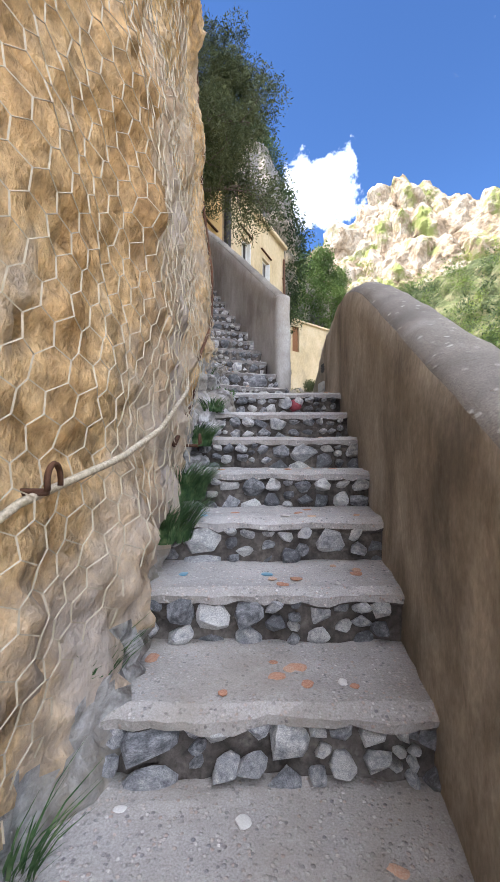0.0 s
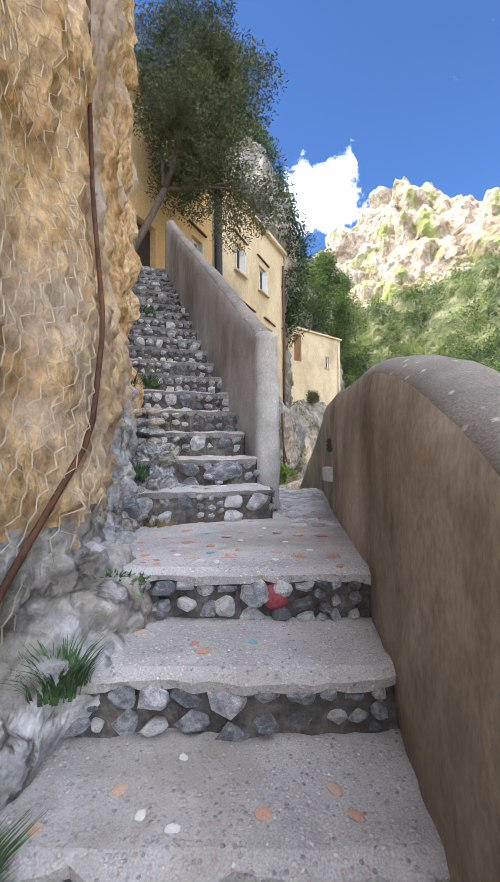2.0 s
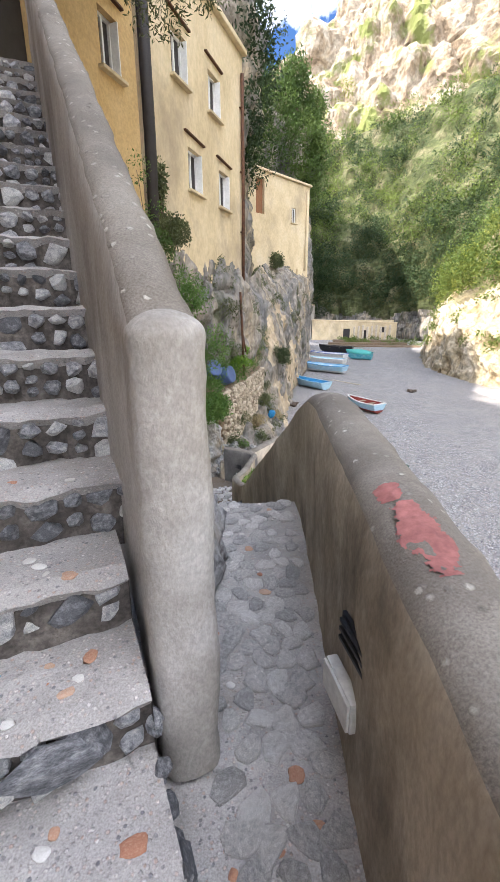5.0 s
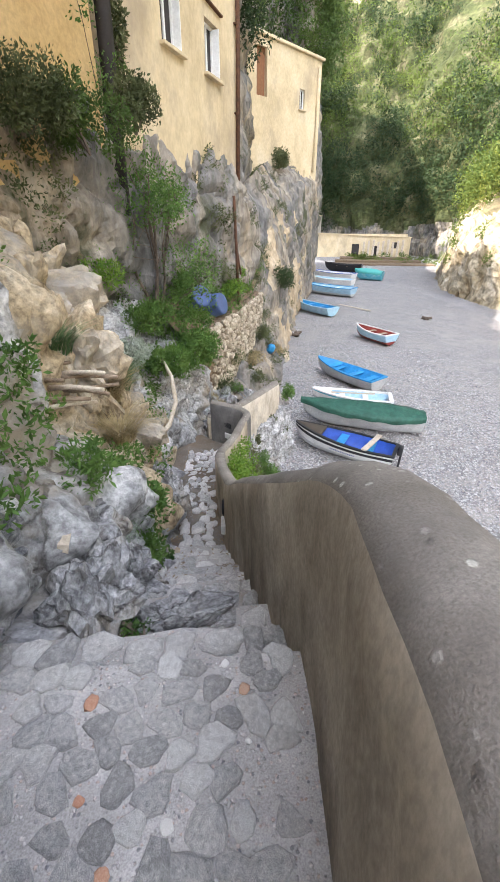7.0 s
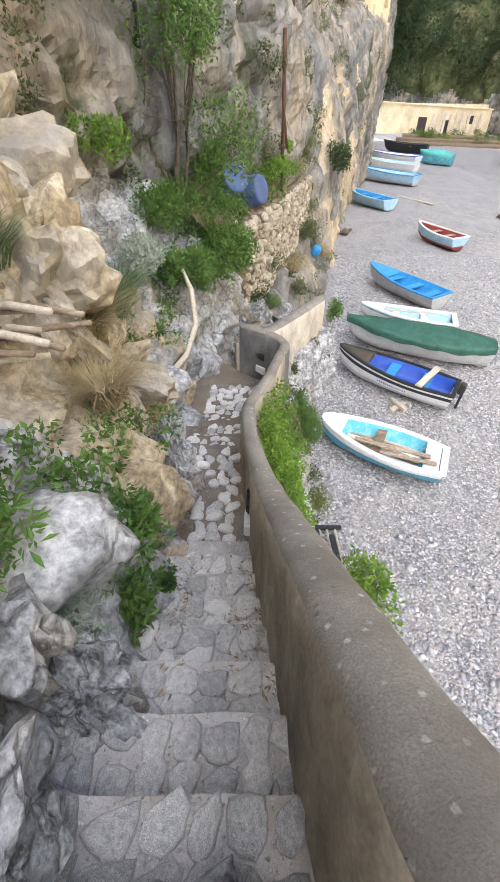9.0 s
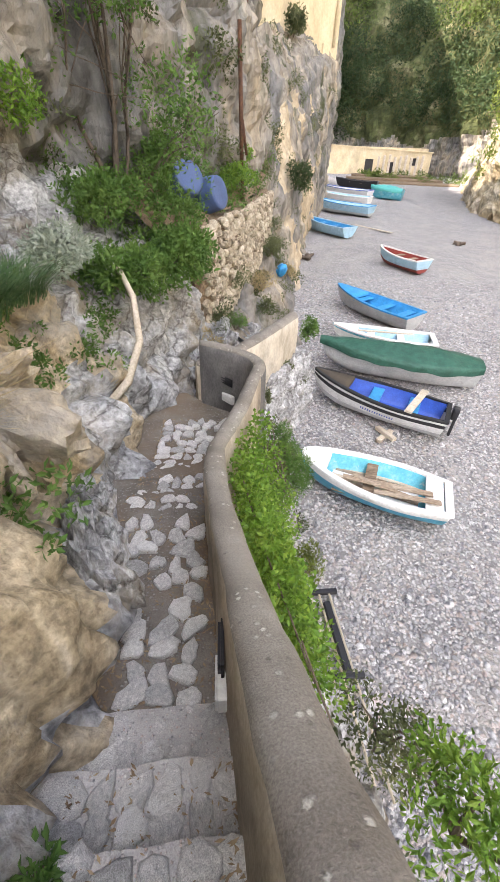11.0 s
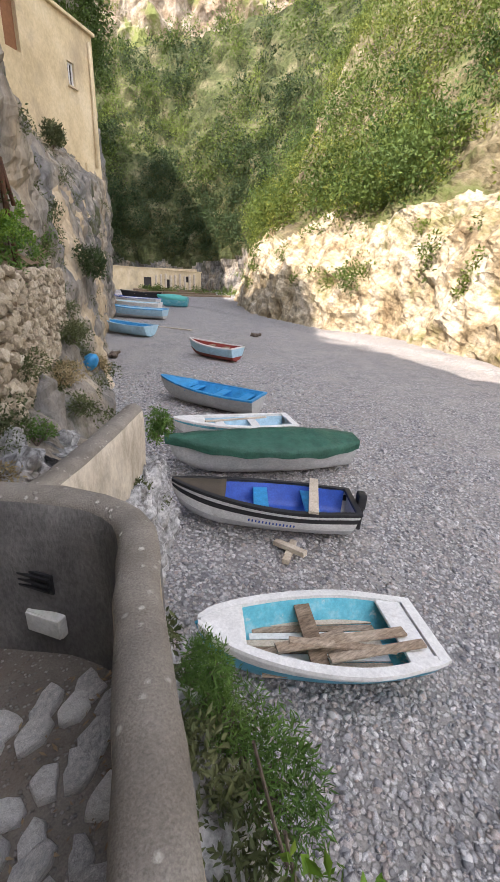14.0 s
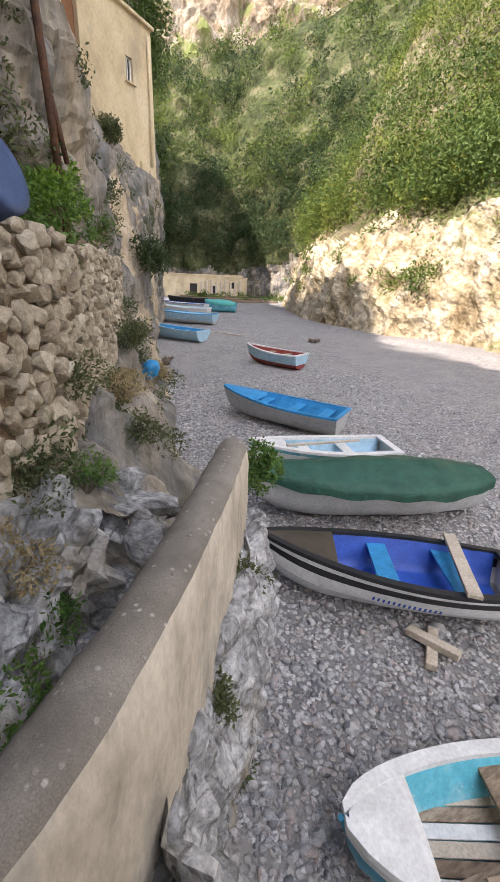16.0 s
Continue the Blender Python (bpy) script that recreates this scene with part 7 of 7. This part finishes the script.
def build_pebbles(n):
    ico = [(0, 0, 1), (0.89, 0, 0.45), (0.28, 0.85, 0.45), (-0.72, 0.53, 0.45), (-0.72, -0.53, 0.45), (0.28, -0.85, 0.45), (0.72, 0.53, -0.3), (-0.28, 0.85, -0.3), (-0.89, 0, -0.3), (-0.28, -0.85, -0.3), (0.72, -0.53, -0.3)]
    tri = [(0, 1, 2), (0, 2, 3), (0, 3, 4), (0, 4, 5), (0, 5, 1), (1, 6, 2), (2, 6, 7), (2, 7, 3), (3, 7, 8), (3, 8, 4), (4, 8, 9), (4, 9, 5), (5, 9, 10), (5, 10, 1), (1, 10, 6)]
    ico, tri = np.array(ico, float), np.array(tri)
    u = rng.uniform(0, 1, n)
    y = 9.2 + 17.0 * u ** 1.9
    x = 2.0 + 0.10 * np.maximum(0, y - 17) + rng.uniform(0, 1, n) ** 1.2 * 9.0
    s = 0.0195 * np.exp(rng.normal(0, 0.42, n)) * (1 + 0.02 * (y - 9))
    z = np.array([beach_z(a, b) for a, b in zip(x, y)])
    ang = rng.uniform(0, 6.283, n)
    sc = np.stack([s * rng.uniform(0.9, 1.7, n), s * rng.uniform(0.7, 1.1, n), s * rng.uniform(0.35, 0.75, n)], 1)
    V = ico[None] * sc[:, None] * rng.uniform(0.82, 1.15, (n, len(ico), 1))
    c, t = np.cos(ang)[:, None], np.sin(ang)[:, None]
    X = V[..., 0] * c - V[..., 1] * t + x[:, None]
    Y = V[..., 0] * t + V[..., 1] * c + y[:, None]
    Z = V[..., 2] + z[:, None] + s[:, None] * 0.12 + rng.uniform(-0.35, 0.35, (n, 1)) * V[..., 0]
    P = np.stack([X, Y, Z], 2).reshape(-1, 3)
    F = (tri[None] + (np.arange(n) * len(ico))[:, None, None]).reshape(-1, 3)
    me = bpy.data.meshes.new("pebbles")
    me.vertices.add(len(P))
    me.vertices.foreach_set("co", P.ravel())
    me.loops.add(F.size)
    me.loops.foreach_set("vertex_index", F.ravel().astype(np.int32))
    me.polygons.add(len(F))
    me.polygons.foreach_set("loop_start", np.arange(0, F.size, 3, dtype=np.int32))
    me.polygons.foreach_set("use_smooth", np.ones(len(F), bool))
    me.materials.append(PEBBLE)
    me.update(calc_edges=True)
    me.validate()
    ob = new("pebbles", me)
    tagged(ob, "loose grey and white rounded beach pebbles", "pebbles", kind="stuff")


build_pebbles(38000)

# fallen leaves on the path
verts, faces = [], []
for k in range(3000):
    y = rng.uniform(8.2, 13.2)
    if y < 9.45:
        j = min(DN - 1, max(0, int((y - 7.0) / 0.272)))
        z = DOWN[j][1] - 0.186
    else:
        z = PATH_Z(y)
    lx, rx_ = left_x(y), inner_x(y)
    e = rng.uniform(0, 1) ** 2.2
    x = lx + e * (rx_ - lx) * 0.55 if rng.uniform() < 0.6 else rx_ - e * (rx_ - lx) * 0.4
    a, s = rng.uniform(0, 6.28), rng.uniform(0.008, 0.022)
    d, q = Vector((math.cos(a), math.sin(a), rng.uniform(-.2, .4))) * s, Vector((-math.sin(a), math.cos(a), rng.uniform(-.2, .2))) * s * 0.3
    c = Vector((x, y, z + 0.02))
    o = len(verts)
    verts += [c - d, c + q, c + d, c - q]
    faces.append((o, o + 1, o + 2, o + 3))
tagged(mesh_ob("fallen_leaves", verts, faces, LITTER), "dry fallen leaves and twigs on the path", "leaves", kind="stuff")

# ---- stones, chips and cobbles: single pieces on shared meshes ----


def stone_mesh(name, seed, flat, mat):
    bm = bmesh.new()
    bmesh.ops.create_icosphere(bm, subdivisions=2, radius=0.5)
    for v in bm.verts:
        d = Vector(v.co).normalized()
        v.co *= 1 + 0.34 * noise.noise(d * 1.5 + Vector((seed * 3.1, seed, 0))) + 0.14 * noise.noise(d * 3.7 + Vector((seed, 0, seed)))
        m = max(abs(v.co.x), abs(v.co.y), abs(v.co.z))
        v.co = v.co * (1 - flat) + flat * v.co * (0.44 / m)
    me = bpy.data.meshes.new(name)
    bm.to_mesh(me)
    bm.free()
    me.materials.append(mat)
    me.polygons.foreach_set("use_smooth", [True] * len(me.polygons))
    return me


def split_stone(name, seed, mat, points=24):
    """A broken stone: the hull of a few points on a squared ball."""
    r = np.random.default_rng(seed)
    bm = bmesh.new()
    for k in range(points):
        d = r.normal(size=3)
        d /= np.linalg.norm(d)
        d = d * (0.62 + 0.38 / max(abs(d))) * 0.40 * r.uniform(0.85, 1.15)
        bm.verts.new(d)
    h = bmesh.ops.convex_hull(bm, input=bm.verts)
    bmesh.ops.delete(bm, geom=[g for g in h["geom_interior"] if isinstance(g, bmesh.types.BMVert)], context="VERTS")
    me = bpy.data.meshes.new(name)
    bm.to_mesh(me)
    bm.free()
    me.materials.append(mat)
    return me


def flag_mesh(name, seed, mat):
    """A flat paving stone of uneven outline with a worn edge."""
    r = np.random.default_rng(seed)
    n = int(r.integers(8, 12))
    a = np.sort((np.arange(n) + r.uniform(-0.25, 0.25, n)) * 2 * math.pi / n)
    rad = r.uniform(0.40, 0.56, n) * (1 + 0.16 * np.cos(2 * a + r.uniform(0, 6)) + 0.08 * np.cos(3 * a + r.uniform(0, 6)))
    rings = [(1.0, -0.5), (1.0, 0.12), (0.93, 0.38), (0.78, 0.5)]
    verts = [(rad[i] * f * math.cos(a[i]), rad[i] * f * math.sin(a[i]), z + (r.uniform(-0.08, 0.08) if z > 0.3 else 0)) for f, z in rings for i in range(n)]
    faces = [(q * n + i, q * n + (i + 1) % n, (q + 1) * n + (i + 1) % n, (q + 1) * n + i) for q in range(3) for i in range(n)] + [tuple(3 * n + i for i in range(n))]
    me = bpy.data.meshes.new(name)
    me.from_pydata(verts, [], faces)
    me.materials.append(mat)
    me.polygons.foreach_set("use_smooth", [True] * len(me.polygons))
    return me


RUBBLE = [split_stone("stone", k + 1, STONE) for k in range(9)]
TANS = [split_stone("stone", k + 31, STONE_TAN) for k in range(9)]
FLAGS = [flag_mesh("stone", k + 51, PAVE) for k in range(9)]
CHIPS = {m.name: [stone_mesh("chip", k + 21, 0.2, m) for k in range(4)] for m in (TERRA, PALE, BLUECHIP)}


def rock_mesh(seed, mat, fine=4):
    bm = bmesh.new()
    bmesh.ops.create_icosphere(bm, subdivisions=fine, radius=0.5)
    for v in bm.verts:
        d = Vector(v.co).normalized()
        m = max(abs(d.x), abs(d.y), abs(d.z))
        v.co = d * (0.30 + 0.16 / m) + d * (rock_disp(d * 0.5, 0.30, 1.9, seed * 7.3, 1.1) + rock_disp(d * 0.5, 0.05, 7.0, seed, 1.0) + (rock_disp(d * 0.5, 0.045, 15.0, seed, 0.9) if fine > 4 else 0.0))
    me = bpy.data.meshes.new("rock")
    bm.to_mesh(me)
    bm.free()
    me.materials.append(mat)
    return me


ROCKS = [rock_mesh(k + 1, ROCK_GREY) for k in range(4)]
TAN_ROCKS = [rock_mesh(k + 11, ROCK_PALE, 5) for k in range(3)]
ROCKS_TAN = [((-0.85, 10.6, 1.8), (1.1, 1.5, 1.5), 20), ((-0.45, 10.7, 1.0), (0.8, 1.1, 1.0), 50), ((-1.4, 11.2, 2.4), (1.2, 1.5, 1.5), 70)]
RED_MESH = stone_mesh("stone", 4, 0.3, REDSTONE)


def piece(name, me, parent, at, scale, rot):
    ob = new(name, me)
    ob.parent = parent
    ob.matrix_parent_inverse = Matrix.Translation(parent.location).inverted()
    ob.location, ob.scale = at, scale
    ob.rotation_euler = Euler([radians(a) for a in rot])
    return ob


def pick(lst):
    return lst[int(rng.integers(len(lst)))]


# risers of the lower flight
for k, (y, z) in enumerate(LOWER[:11]):
    x, xr = rock_x(y) + 0.05, wall_x(y) - 0.03
    while x < xr:
        w = float(np.clip(rng.lognormal(-2.65, 0.42), 0.035, 0.17))
        top = -0.04
        while top > -0.165:
            h = min(w * rng.uniform(0.55, 1.0), 0.115)
            piece("stone", pick(RUBBLE), stairs_lower, (x + w / 2 + rng.uniform(-0.012, 0.012), y + 0.034 + rng.uniform(-0.018, 0.014), z + top - h / 2), (w * 1.36, 0.09, h * 1.36), (rng.uniform(-12, 12), rng.uniform(-24, 24), rng.uniform(-10, 10)))
            top -= h + rng.uniform(0.006, 0.03)
        x += w + rng.uniform(0.002, 0.022)
piece("stone", RED_MESH, stairs_lower, (0.36, 3.475, 1.735), (0.105, 0.065, 0.10), (0, 20, 0))


def chip(parent, x, y, z, s=None):
    u = rng.uniform()
    m = TERRA if u < 0.66 else (PALE if u < 0.95 else BLUECHIP)
    s = (s or rng.uniform(0.028, 0.055)) * (0.75 if m is PALE else 1.0)
    piece("chip", pick(CHIPS[m.name]), parent, (x, y, z - 0.002), (s * rng.uniform(0.9, 1.5), s, 0.010), (rng.uniform(-4, 4), rng.uniform(-4, 4), rng.uniform(0, 360)))


for k, (y, z) in enumerate(LOWER[:9]):
    yb = (LOWER[k - 1][0] if k else 3.9) - 0.03
    for q in range(9 if k > 0 else 12):
        chip(stairs_lower, rng.uniform(rock_x(y) + 0.12, wall_x(y) - 0.08), rng.uniform(y + 0.06, yb - 0.03), z + 0.002)
pts = []
for q in range(400):
    x, y = rng.uniform(-0.3, 0.8), rng.uniform(3.6, 4.9)
    if x > wall_x(y) - 0.08 or (x < 0.42 and y > 4.62) or any((x - a) ** 2 + (y - b) ** 2 < 0.014 for a, b in pts):
        continue
    pts.append((x, y))
    chip(landing, x, y, LAND_Z + 0.001, rng.uniform(0.03, 0.062))
    if len(pts) > 48:
        break
# paving between the parapets
for j, y in enumerate(np.arange(4.42, 6.98, 0.088)):
    for x in np.arange(-0.02 + 0.05 * (j % 2), 1.1, 0.098):
        xx, yy = x + rng.uniform(-0.016, 0.016), y + rng.uniform(-0.016, 0.016)
        if xx > wall_x(yy) - 0.05 or xx < (0.52 if yy < 5.0 else 0.46 if yy < 5.7 else 0.28 if yy < 6.3 else 0.10):
            continue
        if rng.uniform() < 0.10:
            chip(landing, xx, yy, LAND_Z + 0.006)
        elif rng.uniform() < 0.93:
            sc = rng.uniform(0.075, 0.108)
            piece("stone", pick(FLAGS), landing, (xx, yy, LAND_Z - 0.001), (sc * 1.18, sc * 1.05, 0.028), (rng.uniform(-3, 3), rng.uniform(-3, 3), rng.uniform(0, 360)))

# risers of the upper flight
UZ = math.degrees(math.atan2(UR.y, UR.x))
for k in range(UN):
    c = UP0 + UU * (UTREAD * k) + Vector((0, 0, URISE * k))
    w_all = 1.3 if k < 3 else 1.2
    s = 0.0
    while s < w_all:
        w = float(np.clip(rng.lognormal(-2.6, 0.38), 0.045, 0.15))
        top = -0.035
        while top > -0.16:
            h = min(w * rng.uniform(0.6, 1.0), 0.12)
            p = c - UR * (s + w / 2 - (0.12 if k > 2 else 0.0)) + UU * (0.032 + rng.uniform(-0.016, 0.014)) + Vector((0, 0, top - h / 2))
            piece("stone", pick(RUBBLE), stairs_upper, p, (w * 1.36, 0.085, h * 1.36), (rng.uniform(-12, 12), rng.uniform(-24, 24), UZ + rng.uniform(-10, 10)))
            top -= h + rng.uniform(0.01, 0.035)
        s += w + rng.uniform(0.004, 0.03)
for q in range(46):
    k = int(rng.integers(0, 4))
    p = UP0 + UU * (UTREAD * k + rng.uniform(0.06, 0.24)) - UR * rng.uniform(0.05, 0.95) + Vector((0, 0, URISE * k + 0.002))
    chip(stairs_upper, p.x, p.y, p.z)
piece("stone", RUBBLE[2], stairs_upper, UP0 + UU * 0.30 - UR * 0.22 + Vector((0, 0, 0.10)), (0.34, 0.09, 0.17), (10, -8, UZ))
# flank stones of the first steps
for q in range(26):
    a = rng.uniform(0.02, 0.5)
    p = UP0 + UU * a + UR * 0.035 + Vector((0, 0, rng.uniform(-0.20, min(0.2, a * 0.7) - 0.06)))
    piece("stone", pick(RUBBLE), stairs_upper, p, (rng.uniform(0.06, 0.12), 0.06, rng.uniform(0.05, 0.09)), (0, rng.uniform(-20, 20), UZ + 90))

# stones of the descending stairs
for k in range(DN):
    y, z = DOWN[k][0], DOWN[k][1] - 0.186
    x = left_x(y) - 0.1
    while x < inner_x(y) - 0.04:
        w = rng.uniform(0.08, 0.17)
        for yy in (y + 0.20, y + 0.07):
            piece("stone", pick(FLAGS), stairs_down, (x + w / 2, yy + rng.uniform(-0.02, 0.02), z - 0.003), (w * 1.2, rng.uniform(0.14, 0.18), 0.05), (rng.uniform(-4, 4), rng.uniform(-4, 4), rng.uniform(-18, 18)))
        x += w + rng.uniform(0.005, 0.03)
# cobbles of the path
for y in np.arange(9.55, 13.2, 0.115):
    x = left_x(y) + (0.10 if y < 11 else 0.0) + rng.uniform(0, 0.05)
    while x < inner_x(y) - 0.10:
        w = rng.uniform(0.07, 0.15)
        if rng.uniform() < 0.88:
            piece("cobble", pick(FLAGS), path, (x + w / 2, y + rng.uniform(-0.03, 0.03), PATH_Z(y) + 0.013), (w * 1.22, rng.uniform(0.11, 0.15), 0.04), (rng.uniform(-5, 5), rng.uniform(-5, 5), rng.uniform(0, 60)))
        x += w + rng.uniform(0.005, 0.03)

for at, sc, rz in ROCKS_TAN:
    b = base_empty("boulder", at)
    tagged(b, "large ochre limestone rock above the path", "boulder", "ochre rocks above the path")
    piece("rock", pick(TAN_ROCKS), b, at, sc, (rng.uniform(-10, 10), rng.uniform(-10, 10), rz))

boulder = base_empty("boulder", (0.62, 7.52, 1.4))
tagged(boulder, "large flat grey limestone boulder set in the steps", "boulder")
piece("rock", ROCKS[1], boulder, (0.62, 7.46, 1.44), (0.52, 0.34, 0.30), (4, 0, 12))
for at, s in [((0.16, 7.62, 1.55), (0.42, 0.60, 0.55)), ((-0.08, 8.2, 1.45), (0.5, 0.6, 0.6)), ((0.20, 8.15, 1.05), (0.35, 0.5, 0.5)), ((-0.25, 7.1, 1.75), (0.5, 0.5, 0.5)), ((0.12, 10.35, 0.2), (0.3, 0.7, 0.8)), ((0.0, 10.9, 0.1), (0.3, 0.5, 0.6))]:
    b = base_empty("boulder", at)
    tagged(b, "rough grey limestone boulder beside the path", "boulder", "boulders beside the path")
    piece("rock", pick(ROCKS), b, at, s, (rng.uniform(0, 30), rng.uniform(0, 30), rng.uniform(0, 90)))

# dry-stone walls
dry_wall = sweep_wall("dry_stone_wall", [(0.72, 16.4, -1.0, 0.95), (1.15, 17.3, -1.0, 1.02), (1.75, 19.2, -0.9, 1.05), (2.25, 20.9, -0.8, 1.05), (2.6, 22.2, -0.6, 1.1)], 0.32, [SOIL, SOIL], side=-1.0, step=0.2)
tagged(dry_wall, "dry-stone retaining wall of tan limestone pieces", "dry-stone wall", kind="structure")
W = np.array([(0.72, 16.4), (1.15, 17.3), (1.75, 19.2), (2.25, 20.9), (2.6, 22.2)])
seg = np.r_[0, np.cumsum(np.linalg.norm(np.diff(W, axis=0), axis=1))]
z = -0.75
while z < 1.0:
    hrow = rng.uniform(0.11, 0.18)
    s = rng.uniform(0, 0.1)
    while s < seg[-1] - 0.05:
        w = rng.uniform(0.08, 0.24)
        x, y = np.interp(s + w / 2, seg, W[:, 0]), np.interp(s + w / 2, seg, W[:, 1])
        i = min(len(W) - 2, int(np.searchsorted(seg, s + w / 2) - 1))
        d = W[i + 1] - W[i]
        rz = math.degrees(math.atan2(d[1], d[0]))
        piece("stone", pick(TANS), dry_wall, (x + 0.012 + rng.uniform(-0.02, 0.03), y, z + hrow / 2 + rng.uniform(-0.05, 0.05)), (w * rng.uniform(0.95, 1.3), 0.2, hrow * rng.uniform(0.8, 1.8)), (rng.uniform(-18, 18), rng.uniform(-50, 50), rz + rng.uniform(-9, 9)))
        s += w
    z += hrow * 0.96

side_wall = sweep_wall("rubble_wall", [(-0.80, 4.62, 1.7, 2.66), (-0.74, 4.85, 1.7, 2.70), (-0.66, 5.25, 1.9, 2.74)], 0.2, [CONCRETE, CONCRETE], side=-1.0)
tagged(side_wall, "short rubble wall of rounded grey stones beside the stairs", "rubble wall", kind="structure")
for j in range(8):
    for i in range(5):
        piece("stone", pick(RUBBLE if (i + j) % 3 else TANS), side_wall, (-0.70 + 0.02 * i + rng.uniform(-0.02, 0.02), 4.60 + 0.14 * i + rng.uniform(-0.03, 0.03), 1.92 + 0.098 * j), (0.14, rng.uniform(0.12, 0.19), 0.095), (rng.uniform(-8, 8), rng.uniform(-8, 8), rng.uniform(-15, 15)))
curved = sweep_wall("rubble_bank", [(-0.72, 6.75, 1.5, 2.05), (-0.42, 7.0, 1.5, 2.10), (-0.22, 7.3, 1.4, 2.10), (-0.18, 7.65, 1.3, 2.02)], 0.2, [SOIL, SOIL], side=-1.0)
tagged(curved, "low curved wall of stacked grey stones above the steps", "rubble wall", kind="structure")
W = np.array([(-0.72, 6.75), (-0.42, 7.0), (-0.22, 7.3), (-0.18, 7.65)])
for j in range(7):
    for t in np.linspace(0, 3, 10):
        x, y = np.interp(t, range(4), W[:, 0]), np.interp(t, range(4), W[:, 1])
        piece("stone", pick(RUBBLE), curved, (x + 0.03 + rng.uniform(-0.02, 0.02), y - 0.02 + rng.uniform(-0.02, 0.02), 1.60 + 0.08 * j + rng.uniform(-0.015, 0.015)), (rng.uniform(0.14, 0.2), 0.12, 0.085), (rng.uniform(-8, 8), rng.uniform(-10, 10), 45 + 14 * t))
# stones bedded at the stair's left foot
foot_stones = base_empty("rubble_edge", (-0.5, 4.4, LAND_Z))
tagged(foot_stones, "grey rubble stones bedded along the rock foot", "rubble", kind="structure")
for q in range(34):
    y = rng.uniform(3.9, 5.0)
    piece("stone", pick(RUBBLE), foot_stones, (-0.42 - rng.uniform(0, 0.25) - 0.05 * (y - 4), y, LAND_Z + rng.uniform(0, 0.5) * (y - 3.7) * 0.6), (rng.uniform(0.1, 0.2), rng.uniform(0.1, 0.18), rng.uniform(0.08, 0.15)), (rng.uniform(0, 40), rng.uniform(0, 40), rng.uniform(0, 180)))

# grey rocks that close the stair's near side
for at, s, rz in [((-0.38, 4.62, 1.98), (0.36, 0.34, 0.42), 20), ((-0.56, 4.40, 1.92), (0.40, 0.40, 0.36), 70), ((-0.46, 4.86, 2.22), (0.34, 0.36, 0.34), 40)]:
    b = base_empty("boulder", at)
    tagged(b, "rough grey limestone rock bedded beside the stairs", "boulder", "rocks bedded beside the stairs")
    piece("rock", pick(ROCKS), b, at, s, (rng.uniform(0, 30), rng.uniform(0, 30), rz))
pile = base_empty("rubble_pile", (-0.56, 4.9, 2.2))
tagged(pile, "stacked flat grey rubble stones above the rock foot", "rubble", kind="structure")
for j in range(5):
    for i in range(4):
        piece("stone", pick(RUBBLE + TANS[:2]), pile, (-0.66 + 0.075 * i + rng.uniform(-0.015, 0.015), 4.92 + rng.uniform(-0.04, 0.04), 2.30 + 0.072 * j), (rng.uniform(0.11, 0.17), 0.16, 0.078), (rng.uniform(-8, 8), rng.uniform(-10, 10), rng.uniform(-15, 15)))
for at, s, rz in [((0.80, 16.6, -1.15), (1.1, 1.4, 1.15), 30), ((1.45, 17.5, -1.40), (1.1, 1.5, 1.0), 65), ((0.45, 15.6, -1.25), (0.8, 1.1, 1.0), 10)]:
    b = base_empty("boulder", at)
    tagged(b, "rough grey limestone rock behind the beach wall", "boulder", "rocks behind the beach wall")
    piece("rock", pick(ROCKS), b, at, s, (rng.uniform(0, 20), rng.uniform(0, 20), rz))
ledge = base_empty("boulder", (1.1, 13.95, -1.75))
tagged(ledge, "pale grey limestone ledge under the beach wall", "boulder")
piece("rock", ROCKS[0], ledge, (1.1, 13.95, -1.75), (1.0, 1.3, 1.1), (0, 0, 30))
